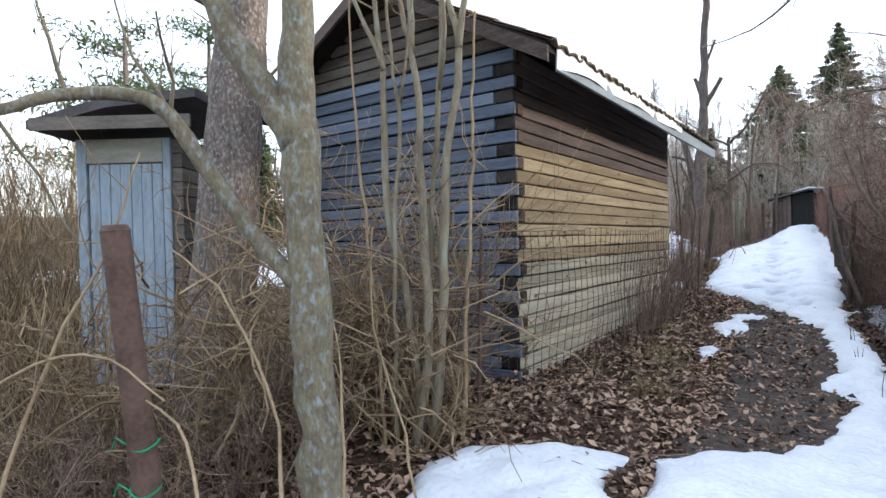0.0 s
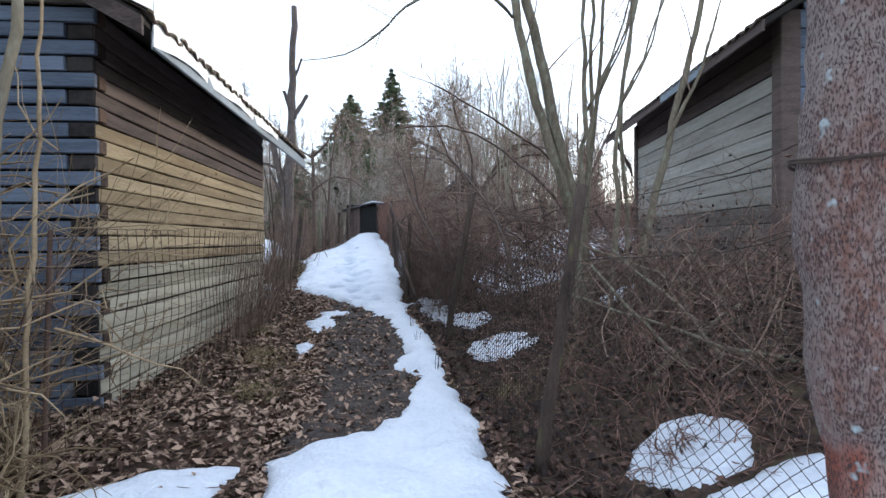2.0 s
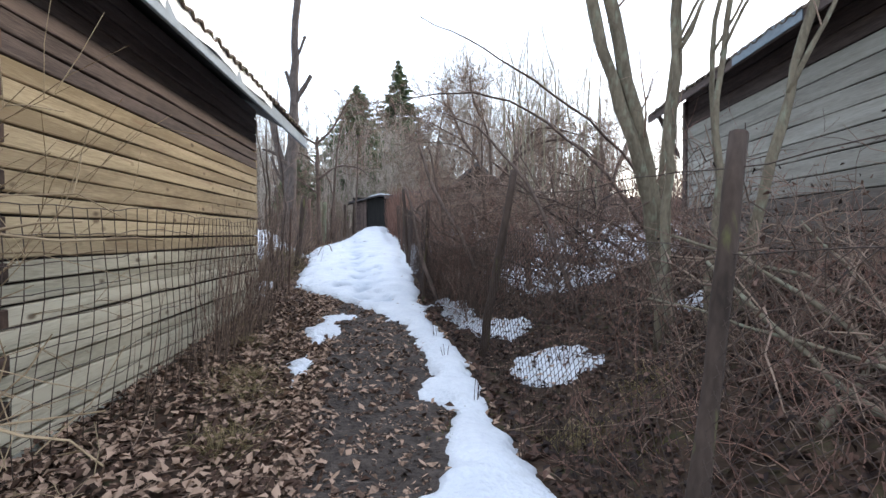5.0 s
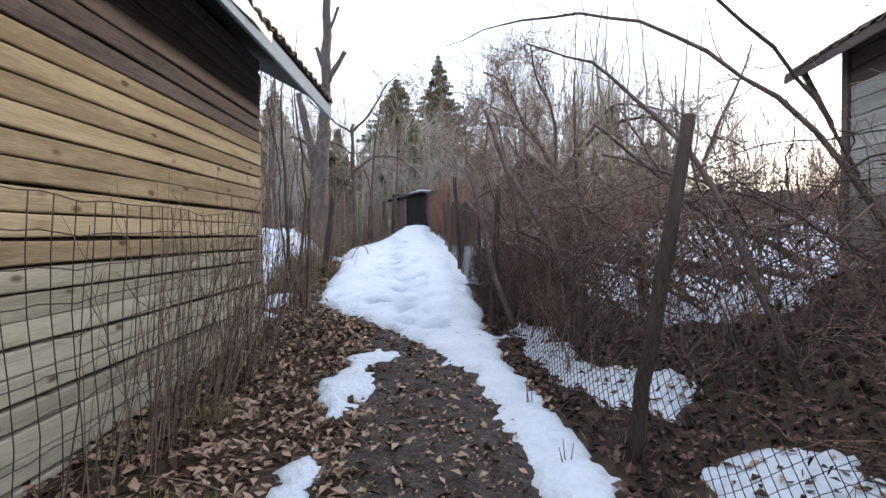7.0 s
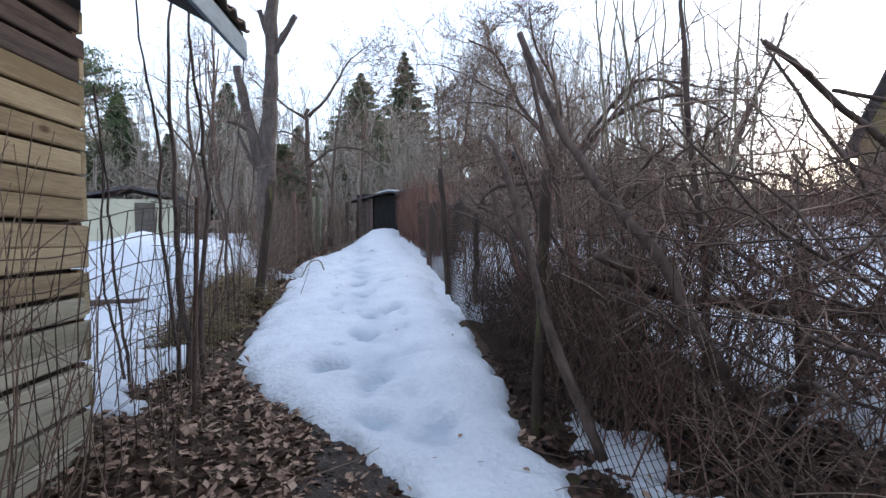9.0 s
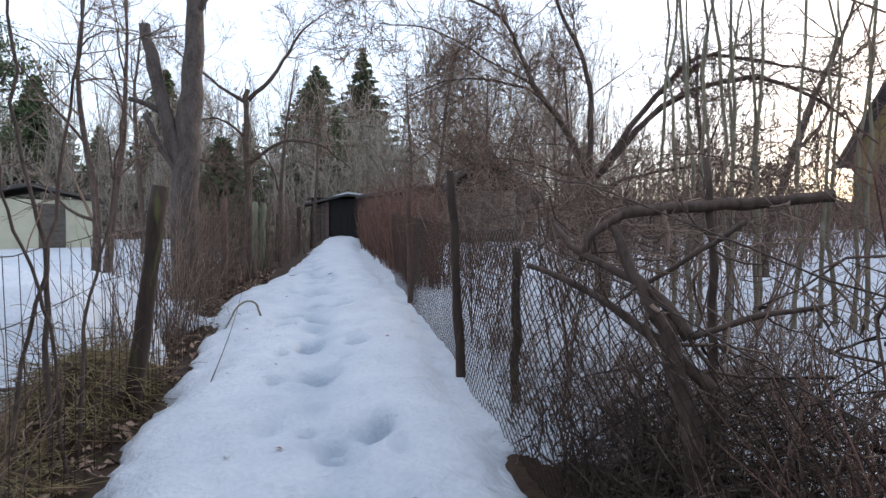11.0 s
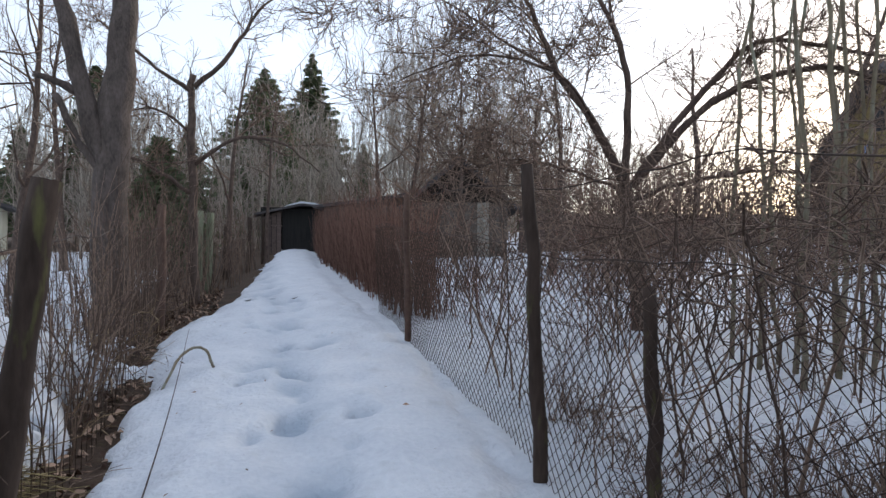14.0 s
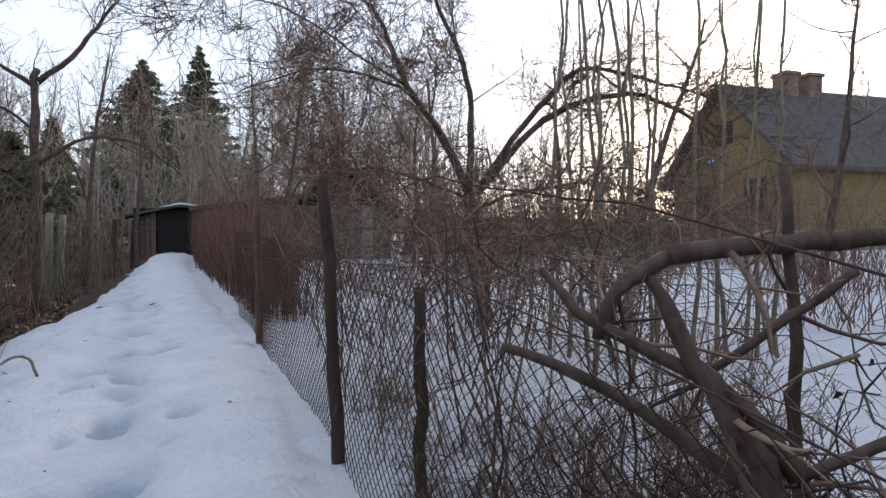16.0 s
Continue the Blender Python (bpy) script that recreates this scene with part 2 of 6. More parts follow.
M_RUSTWIRE = surf("rusty_wire", (0.03, 0.022, 0.018), (0.085, 0.058, 0.045), 30.0, 0.8, 0.0)
M_RUST = surf("rusty_brown_steel", (0.055, 0.032, 0.024), (0.13, 0.08, 0.06), 8.0, 0.8, 0.4, fine=50)
M_POST = surf("dark_old_post_wood", (0.025, 0.017, 0.013), (0.075, 0.052, 0.04), 6.0, 0.9, 0.6, (1, 1, 0.25), 40, c3=(0.12, 0.12, 0.04), spots=-0.06)
M_GREENPOST = surf("mossy_grey_green_post", (0.12, 0.13, 0.08), (0.27, 0.28, 0.19), 6.0, 0.9, 0.5, (1, 1, 0.25), 40)
M_SHEDDARK = surf("near_black_boards", (0.008, 0.008, 0.008), (0.022, 0.020, 0.018), 3.0, 0.9, 0.3, (4, 4, 0.4), 30)
M_BLUEDOOR = surf("flaking_pale_blue_paint", (0.19, 0.24, 0.29), (0.33, 0.385, 0.43), 4.0, 0.75, 0.3, (3, 3, 0.5), 25, c3=(0.22, 0.20, 0.18), spots=0.0)
M_YELLOW = surf("yellow_painted_boards", (0.165, 0.122, 0.052), (0.245, 0.185, 0.08), 2.0, 0.7, 0.3, (1, 1, 4), 20)
M_ROOFDARK = surf("dark_felt_roof", (0.045, 0.04, 0.04), (0.11, 0.10, 0.10), 3.0, 0.85, 0.3)
M_BRICK = surf("chimney_brick", (0.14, 0.09, 0.07), (0.28, 0.19, 0.15), 5.0, 0.9, 0.5)
M_GLASSDARK = surf("dark_window_glass", (0.02, 0.022, 0.025), (0.04, 0.043, 0.048), 2.0, 0.12, 0.0)
M_PLATE = surf("blue_enamel", (0.10, 0.20, 0.42), (0.14, 0.26, 0.50), 4.0, 0.4, 0.0)
M_PAINTWHITE = surf("white_paint", (0.74, 0.74, 0.72), (0.84, 0.84, 0.83), 4.0, 0.5, 0.0)
M_GREENWIRE = surf("green_plastic_wire", (0.01, 0.16, 0.07), (0.02, 0.24, 0.11), 20.0, 0.4, 0.0)
M_PALEWALL = surf("pale_yellow_shed_wall", (0.42, 0.40, 0.29), (0.56, 0.53, 0.40), 2.0, 0.85, 0.2)


# ---- mesh helpers ----
rng = np.random.default_rng(7)


def fast_mesh(name, V, F):
    """A mesh from arrays of corners and of faces with equally many corners."""
    me = bpy.data.meshes.new(name)
    V, F = np.asarray(V, dtype=np.float32), np.asarray(F, dtype=np.int32)
    k = F.shape[1]
    me.vertices.add(len(V))
    me.vertices.foreach_set("co", V.ravel())
    me.loops.add(F.size)
    me.loops.foreach_set("vertex_index", F.ravel())
    me.polygons.add(len(F))
    me.polygons.foreach_set("loop_start", np.arange(0, F.size, k, dtype=np.int32))
    me.polygons.foreach_set("use_smooth", np.ones(len(F), dtype=bool))
    me.update(calc_edges=True)
    me.validate()
    return me


def thing(name, me, mat, label="", category="", group="", kind="", at=None):
    if mat is not None and not me.materials:
        me.materials.append(mat)
    ob = new(name, me)
    if at is not None:
        ob.matrix_basis = at
    return tagged(ob, label, category, group, kind)


def empty(name, x, y, z, label="", category="", group="", kind="", rz=0.0):
    ob = new(name)
    ob.matrix_basis = pose(x, y, z, 0, 0, rz)
    ob.empty_display_size = 0.1
    return tagged(ob, label, category, group, kind)


def part(name, data, mat, parent, label="", m=None):
    """One mesh object under a thing or under a part; data is a bmesh or a mesh."""
    if isinstance(data, bmesh.types.BMesh):
        me = bpy.data.meshes.new(name)
        data.to_mesh(me)
        data.free()
    else:
        me = data
    if mat is not None and not me.materials:
        me.materials.append(mat)
    ob = new(name, me)
    ob.parent = parent
    if m is not None:
        ob.matrix_basis = m
    return tagged(ob, label)


def box_bm(x0, x1, y0, y1, z0, z1, bevel=0.0):
    bm = bmesh.new()
    bmesh.ops.create_cube(bm, size=1.0)
    for v in bm.verts:
        v.co = Vector(((x0 + x1) / 2 + v.co.x * (x1 - x0), (y0 + y1) / 2 + v.co.y * (y1 - y0), (z0 + z1) / 2 + v.co.z * (z1 - z0)))
    if bevel:
        bmesh.ops.bevel(bm, geom=bm.edges[:], offset=bevel, segments=1, affect="EDGES")
    return bm


def prism_bm(outline, y0, y1):
    """A solid with an outline in x and z, drawn out along y."""
    bm = bmesh.new()
    a = [bm.verts.new((x, y0, z)) for x, z in outline]
    b = [bm.verts.new((x, y1, z)) for x, z in outline]
    bm.faces.new(a)
    bm.faces.new(b[::-1])
    for i in range(len(a)):
        j = (i + 1) % len(a)
        bm.faces.new((a[j], a[i], b[i], b[j]))
    bmesh.ops.recalc_face_normals(bm, faces=bm.faces[:])
    return bm


def in_lane(pts):
    """Whether a twig would hang into the walked lane at less than head height."""
    x, y, z = pts[:, 0], pts[:, 1], pts[:, 2]
    if x.min() > 2.3 or x.max() < -1.1 or y.min() > 35:
        return False
    c = np.interp(y, [0, 20, 36], [0.05, 0.15, 1.3])
    return bool((((np.abs(x - c) < np.interp(y, [2, 10, 14, 34], [0.75, 0.85, 1.0, 0.7])) & (y > -1) & (y < 35) & (z < ground(x, y) + 2.5))).any())


class Tubes:
    """Many tapered tubes gathered into one mesh."""

    def __init__(self, sides=4, clear=False):
        self.sides, self.jobs, self.clear = sides, {}, clear

    def add(self, pts, radii):
        pts = np.asarray(pts, dtype=float)
        if self.clear and in_lane(pts):
            return
        self.jobs.setdefault(len(pts), []).append((pts, np.asarray(radii, dtype=float)))

    def mesh(self, name, origin=(0, 0, 0)):
        VV, FF, base, s = [], [], 0, self.sides
        for k, items in self.jobs.items():
            P = np.stack([a for a, _ in items])
            R = np.stack([np.broadcast_to(r, k) for _, r in items])
            T = np.gradient(P, axis=1)
            T /= np.linalg.norm(T, axis=2, keepdims=True) + 1e-9
            mean = T.mean(axis=1)
            ref = np.where((np.abs(mean[:, 2:3]) > 0.8), np.array([[1.0, 0, 0]]), np.array([[0, 0, 1.0]]))[:, None, :]
            A = np.cross(T, ref)
            A /= np.linalg.norm(A, axis=2, keepdims=True) + 1e-9
            B = np.cross(T, A)
            ang = np.arange(s) * 2 * np.pi / s
            ring = P[:, :, None, :] + R[:, :, None, None] * (np.cos(ang)[None, None, :, None] * A[:, :, None, :] + np.sin(ang)[None, None, :, None] * B[:, :, None, :])
            n = len(P)
            VV.append(ring.reshape(-1, 3) - np.asarray(origin))
            idx = base + np.arange(n * k * s).reshape(n, k, s)
            a, b = idx[:, :-1, :], idx[:, 1:, :]
            FF.append(np.stack([a, np.roll(a, -1, axis=2), np.roll(b, -1, axis=2), b], axis=-1).reshape(-1, 4))
            if s == 4:
                FF.append(idx[:, 0, ::-1].reshape(-1, 4))
                FF.append(idx[:, -1, :].reshape(-1, 4))
            base += n * k * s
        return fast_mesh(name, np.concatenate(VV), np.concatenate(FF))


def stroke(p, d, length, k=6, wob=0.15, lift=0.0, r=rng):
    """A wandering line from p along d."""
    pts, q, d = [np.array(p, float)], np.array(p, float), np.array(d, float)
    d /= np.linalg.norm(d)
    step = length / (k - 1)
    for _ in range(k - 1):
        d = d + r.normal(0, wob, 3) + np.array([0, 0, lift])
        d /= np.linalg.norm(d)
        q = q + d * step
        pts.append(q)
    return np.array(pts)


def twig_out(T, pts, radii, n, length, r=rng, depth=1, lift=0.05, spread=0.8, wob=0.2, start=0.3, thin=0.45, rmin=0.0022):
    """Side shoots along a line, and shoots on those."""
    k = len(pts)
    for _ in range(n):
        u = r.uniform(start, 1.0) * (k - 1)
        i = min(int(u), k - 2)
        f = u - i
        p = pts[i] * (1 - f) + pts[i + 1] * f
        d = pts[i + 1] - pts[i]
        d = d / (np.linalg.norm(d) + 1e-9) + r.normal(0, spread, 3)
        L = length * r.uniform(0.5, 1.2)
        rr = max(rmin, (radii[i] * (1 - f) + radii[i + 1] * f) * thin)
        kk = 5 if depth > 1 else 3
        line = stroke(p, d, L, kk, wob, lift, r)
        rad = np.linspace(rr, max(rmin * 0.7, rr * 0.35), kk)
        T.add(line, rad)
        if depth > 1:
            twig_out(T, line, rad, max(2, int(n * 0.6)), length * 0.5, r, depth - 1, lift, spread, wob, 0.2, thin, rmin)


def smooth(a, b, x):
    t = np.clip((np.asarray(x, float) - a) / (b - a), 0, 1)
    return t * t * (3 - 2 * t)


def lattice(x, y, s, seed):
    """Smooth value noise on the plan, 0 to 1."""
    x, y = np.asarray(x, float) * s + seed * 17.3, np.asarray(y, float) * s + seed * 9.1
    i, j = np.floor(x), np.floor(y)
    u, v = x - i, y - j
    u, v = u * u * (3 - 2 * u), v * v * (3 - 2 * v)

    def h(a, b):
        q = np.sin(a * 127.1 + b * 311.7 + seed * 74.7) * 43758.5453
        return q - np.floor(q)

    return (h(i, j) * (1 - u) + h(i + 1, j) * u) * (1 - v) + (h(i, j + 1) * (1 - u) + h(i + 1, j + 1) * u) * v


# ---- the ground ----
def ground(x, y):
    """Height of the ground: a lane that climbs, with a bank up to the barn beside it."""
    x, y = np.asarray(x, float), np.asarray(y, float)
    c = np.interp(y, [-40, 0, 3, 5, 8, 12, 20, 34, 60, 900], [0, 0, 0.08, 0.11, 0.22, 0.48, 0.97, 1.6, 2.6, 4.0]) + 0.038 * np.clip(x, -3, 24)
    s = smooth(2, 4, y) * smooth(12, 10, y)
    c = c + s * np.interp(x, [-2.2, -1, 0, 1], [0.16, 0.1, 0, 0])
    c = c + smooth(1.2, 4.2, x) * 0.75 * smooth(1.0, 4.0, y) * smooth(10.8, 7.8, y)
    c = c - 0.11 * np.exp(-(((x - 1.2) / 0.55) ** 2)) * smooth(1.6, 3.0, y) * smooth(7.0, 5.2, y)
    return c + 9.0 * smooth(85, 180, np.hypot(x, y - 10))  # wooded rise all round


def relief(x, y):
    return 0.05 * (lattice(x, y, 1.7, 1) - 0.5) + 0.035 * (lattice(x, y, 5.0, 2) - 0.5)


def soil(x, y):
    return ground(x, y) + relief(x, y)


def sheet(xs, ys, fz, keep=None):
    X, Y = np.meshgrid(xs, ys)
    Z = fz(X, Y)
    nx, ny = len(xs), len(ys)
    idx = np.arange(nx * ny).reshape(ny, nx)
    F = np.stack([idx[:-1, :-1], idx[:-1, 1:], idx[1:, 1:], idx[1:, :-1]], axis=-1).reshape(-1, 4)
    V = np.stack([X, Y, Z], axis=-1).reshape(-1, 3)
    if keep is not None:
        K = keep.reshape(-1)
        F = F[K[F].any(axis=1)]
        used = np.unique(F)
        remap = np.zeros(len(V), dtype=np.int64)
        remap[used] = np.arange(len(used))
        V, F = V[used], remap[F]
    return V, F


gx = np.concatenate([[-900, -400, -180, -90, -50, -30, -20, -15, -11, -8, -6, -5], np.arange(-4.4, 5.4, 0.07), [6, 7, 8, 9.5, 11, 14, 18, 24, 34, 55, 100, 200, 420, 900]])
gy = np.concatenate([[-900, -300, -100, -40, -20, -12, -8, -5, -3, -2, -1], np.arange(-0.4, 16, 0.07), np.arange(16.2, 40, 0.4), [42, 46, 52, 60, 75, 100, 160, 300, 500, 900]])
V, F = sheet(gx, gy, soil)
thing("ground", fast_mesh("ground", V, F), M_LITTER, "brown leaf litter and soil ground climbing along a lane", "ground", kind="structure")


def path_keep(x, y):
    w = 0.12 * (lattice(x, y, 3.0, 5) - 0.5) + 0.08 * (lattice(x, y, 9.0, 6) - 0.5)
    xl = np.interp(y, [2.4, 3.6, 4.4, 6, 8, 10, 11], [-0.55, -0.62, -0.48, -0.42, -0.38, -0.4, -0.4])
    xr = np.interp(y, [2.4, 3.6, 5.5, 8, 10, 11], [0.2, 0.4, 0.6, 0.62, 0.6, 0.3])
    return np.minimum(np.minimum(x - xl, xr - x), np.minimum(y - 2.6, 10.6 - y)) + w


px_, py_ = np.arange(-1.0, 1.0, 0.03), np.arange(2.4, 11.0, 0.03)
X, Y = np.meshgrid(px_, py_)
pk = path_keep(X, Y)
V, F = sheet(px_, py_, lambda x, y: soil(x, y) + 0.03 * smooth(-0.06, 0.08, path_keep(x, y)) - 0.014 + 0.022 * (lattice(x, y, 13.0, 8) - 0.5), pk > -0.05)
thing("path", fast_mesh("path", V, F), M_PATH, "trodden wet dark earth path littered with leaf scraps", "path", kind="structure")


# ---- snow ----
def lane_left(y):
    return np.interp(y, [-40, 0, 2.3, 2.9, 3.2, 3.4, 3.55, 3.65, 4.0, 4.5, 5.4, 5.9, 7.4, 8.45, 8.7, 9.34, 10.05, 10.4, 11.6, 13.3, 16.2, 18.2, 19.6, 21.3, 28.5, 36], [-40, -1.5, -1.8, -1.95, -1.75, -1.4, -0.95, -0.6, -0.05, 0.32, 0.5, 0.42, 0.5, 0.5, 0.33, 0.22, -0.09, -0.47, -1.07, -1.2, -1.14, -1.3, -1.2, -0.6, 0.0, 0.8])


def lane_right(y):
    return np.interp(y, [-40, 0, 2.4, 2.52, 2.9, 4.35, 6.3, 9.3, 10.5, 12.1, 14, 16, 17.5, 21.3, 27.7, 36], [40, 6, 4, 0.66, 0.7, 0.85, 0.92, 0.87, 0.95, 1.0, 1.12, 1.30, 1.36, 1.40, 1.63, 2.2])


PATCHES = [(1.86, 3.06, 0.40, 0.36), (2.0, 2.1, 0.95, 0.62), (1.6, 6.25, 0.38, 0.42), (-0.62, 7.0, 0.07, 0.4), (-0.53, 7.65, 0.09, 0.4), (-0.4, 8.4, 0.08, 0.4), (-0.26, 9.3, 0.07, 0.25), (1.45, 7.7, 0.36, 0.55), (1.32, 8.8, 0.24, 0.5), (1.3, 9.7, 0.25, 0.6), (3.2, 6.3, 0.25, 0.2)]


def snow_depth(x, y):
    """Snow cover over the soil; below zero where there is none."""
    wob = 0.16 * (lattice(x, y, 2.2, 11) - 0.5) + 0.10 * (lattice(x, y, 6.5, 12) - 0.5) + 0.05 * (lattice(x, y, 17, 13) - 0.5)
    lane = np.minimum(np.minimum(x - lane_left(y), np.minimum(lane_right(y), 3.1) - x), y + 0.6) + wob
    lane = np.minimum(lane, np.hypot((x + 0.72) / 0.10, (y - 3.25) / 0.30) * 0.12 - 0.12 + wob * 0.5)
    deep = np.interp(y, [0, 3, 5, 9, 11, 14, 36], [0.07, 0.07, 0.07, 0.07, 0.13, 0.20, 0.22])
    h = deep * (1 - np.exp(-np.clip(lane, 0, 9) / np.interp(y, [4, 10, 13], [0.08, 0.12, 0.16])))
    h = np.where(lane > 0, h, -1.0)
    for cx, cy, rx, ry in PATCHES:
        q = (1 - np.hypot((x - cx) / rx, (y - cy) / ry)) * min(rx, ry) + wob * (1.5 if cy > 3.5 else 0.5) - (0.25 * smooth(0.5, 0.75, lattice(x, y, 9.0, 31)) * min(rx, ry) if cy > 3.5 and cx > 1 else 0)
        h = np.maximum(h, np.where(q > 0, 0.05 * (1 - np.exp(-np.clip(q, 0, 9) / 0.06)), -1.0))
    yard = np.minimum(x - np.interp(y, [8, 9, 11, 12.3, 12.9, 13.3, 20, 40], [2.9, 2.3, 2.4, 2.3, 1.5, 0.75, 0.9, 2.2]), y - 8.3) + wob * 3 - 0.5 * smooth(0.62, 0.8, lattice(x, y, 0.55, 14)) * smooth(12, 8, y)
    h = np.maximum(h, np.where(yard > 0, 0.10 * (1 - np.exp(-np.clip(yard, 0, 9) / 0.15)) + 0.05 * (lattice(x, y, 0.5, 18) - 0.3), -1.0))
    garden = np.minimum(np.interp(y, [10.4, 11.5, 13, 13.8, 15.4, 16.2, 24, 40], [-1.75, -1.6, -1.6, -2.1, -2.0, -1.45, -2.3, -3.5]) - x, y - 10.3) + wob * 3
    mound = 0.78 * np.exp(-(((x + 2.95) / 1.3) ** 4 + ((y - 16.3) / 1.5) ** 4)) + 0.3 * np.exp(-(((x + 4.6) / 1.2) ** 2 + ((y - 16.6) / 1.2) ** 2)) + 0.12 * (lattice(x, y, 1.3, 19) - 0.5) * np.exp(-(((x + 3.2) / 2.0) ** 4 + ((y - 16.3) / 2.0) ** 4))
    h = np.maximum(h, np.where(garden > 0, mound + 0.10 * (1 - np.exp(-np.clip(garden, 0, 9) / 0.15)), -1.0))
    h = h - np.where(h > 0.05, 0.045 * np.exp(-(((x - 0.05 - 0.08 * np.sin(y * 0.7)) / 0.3) ** 2)) * smooth(9.5, 11, y), 0)
    # trodden footprints up the middle of the lane
    return footprints(x, y, h)[0]


def footprints(x, y, h):
    dent = np.zeros_like(h)
    if np.max(y) < 9 or np.min(x) > 1 or np.max(x) < -0.9:
        return h + np.where(h > 0.03, 0.05 * (lattice(x, y, 2.6, 21) - 0.5) + 0.03 * (lattice(x, y, 7, 22) - 0.5), 0), dent
    rough_ = 0.5 + lattice(x, y, 11.0, 43)
    for i in range(34):
        fy = 9.6 + 0.62 * i
        for side in (-1, 1):
            cx, cy = 0.03 + 0.15 * side + 0.2 * math.sin(i * 2.1 + side * 1.7), fy + 0.3 * (side > 0) + 0.24 * math.sin(i * 3.7 + side)
            dent = dent + np.where(np.abs(y - cy) < 0.5, (0.15 if i < 14 else 0.11) * (0.6 + 0.4 * math.sin(i * 5.3 + side)) * np.exp(-(((x - cx + 0.3 * (y - cy) * math.sin(i * 1.9)) / (0.09 + 0.03 * math.sin(i * 2.7))) ** 2 + ((y - cy) / (0.15 + 0.05 * math.sin(i * 4.1 + side))) ** 2)) * rough_, 0)
    for i in range(130):  # smaller scuffs and clods along the tread
        cx, cy = 0.05 + 0.42 * math.sin(i * 12.9898), 9.7 + 0.17 * i + 0.2 * math.sin(i * 7.3)
        dent = dent + np.where(np.abs(y - cy) < 0.4, (0.05 + 0.03 * math.sin(i * 3.1)) * np.exp(-(((x - cx) / 0.06) ** 2 + ((y - cy) / (0.07 + 0.03 * math.sin(i * 5.7))) ** 2)) * rough_, 0)
    h = np.where(h > 0, np.maximum(h - dent, np.minimum(h, 0.03)), h)
    return h + np.where(h > 0.03, 0.05 * (lattice(x, y, 2.6, 21) - 0.5) + 0.03 * (lattice(x, y, 7, 22) - 0.5), 0), dent


def snow_sheet(name, xs, ys, label):
    X, Y = np.meshgrid(xs, ys)
    H = snow_depth(X, Y)
    V, F = sheet(xs, ys, lambda x, y: soil(x, y) + np.where(H > 0, np.maximum(H, 0.004), -0.05), H > 0)
    me = fast_mesh(name, V, F)
    vx, vy = V[:, 0], V[:, 1]
    dent = footprints(vx, vy, np.zeros(len(vx)))[1]
    # deeper dents get more blue-grey: packed ice and painted hollow shade together
    tread_shade = np.clip(dent / 0.11, 0, 1) * 0.85 + 0.6 * np.exp(-(((vx - 0.05 - 0.08 * np.sin(vy * 0.7)) / 0.26) ** 2)) * smooth(9.5, 11, vy) * lattice(vx, vy, 4.0, 41)
    layer = me.attributes.new("packed_shade", "FLOAT", "POINT")
    layer.data.foreach_set("value", np.clip(tread_shade, 0, 1).astype(np.float32))
    return thing(name, me, M_SNOW, label, "snow", kind="stuff")


snow_sheet("lane_snow", np.arange(-3.0, 3.6, 0.04), np.arange(-1.0, 21.0, 0.04), "old trodden white snow with footprints along the lane")
snow_sheet("far_lane_snow", np.arange(-4.0, 6.0, 0.12), np.arange(21.0 - 0.04, 38, 0.12), "white snow on the far end of the lane")
snow_sheet("yard_snow", np.arange(3.56, 40.0, 0.3), np.arange(8.5, 60, 0.3), "smooth white snow covering the fenced yard")
snow_sheet("garden_snow", np.arange(-30.0, -2.95, 0.15), np.arange(10.0, 40, 0.15), "white snow with a shovelled mound in the garden")


# ---- the log barn beside the path ----
def plank_mesh(name, length, height, depth, mat, seed=0):
    """One weathered board along y, face towards +x, with eased edges and a slightly wavy lower edge."""
    r = np.random.default_rng(seed)
    n = 9
    ys = np.linspace(0, length, n)
    lo, hi = r.normal(0, 0.003, n), height - 0.014 + r.normal(0, 0.003, n)
    prof = [(-depth, 0.0, 0), (-0.006, 0.0, 0), (0.0, 0.008, 0), (0.0, -0.008, 1), (-0.006, 0.0, 1), (-depth, 0.0, 1)]
    V = [(px, y, (lo[i] if not top else hi[i]) + dz) for i, y in enumerate(ys) for px, dz, top in prof]
    F = [(i * 6 + j, i * 6 + (j + 1) % 6, (i + 1) * 6 + (j + 1) % 6, (i + 1) * 6 + j) for i in range(n - 1) for j in range(6)]
    F += [(0, 3, 2, 1), (0, 5, 4, 3), ((n - 1) * 6, (n - 1) * 6 + 1, (n - 1) * 6 + 2, (n - 1) * 6 + 3), ((n - 1) * 6, (n - 1) * 6 + 3, (n - 1) * 6 + 4, (n - 1) * 6 + 5)]
    me = fast_mesh(name, V, F)
    me.polygons.foreach_set("use_smooth", np.zeros(len(me.polygons), dtype=bool))
    me.materials.append(mat)
    return me


def gable_board(name, width, height, mat, bevel=0.006):
    bm = box_bm(-width / 2, width / 2, -0.05, 0.0, 0.0, height, bevel)
    me = bpy.data.meshes.new(name)
    bm.to_mesh(me)
    bm.free()
    me.materials.append(mat)
    return me


def roof_slab(W, L0, L1, z_wall, slope, over, t=0.07):
    """Both slopes of a gable roof over a body from x=-W to 0; outline drawn along y."""
    xa, za = -W / 2, z_wall + slope * W / 2
    z_e = z_wall - slope * over
    return [(over, z_e), (xa, za), (-W - over, z_e), (-W - over, z_e + t), (xa, za + t * 1.3), (over, z_e + t)]


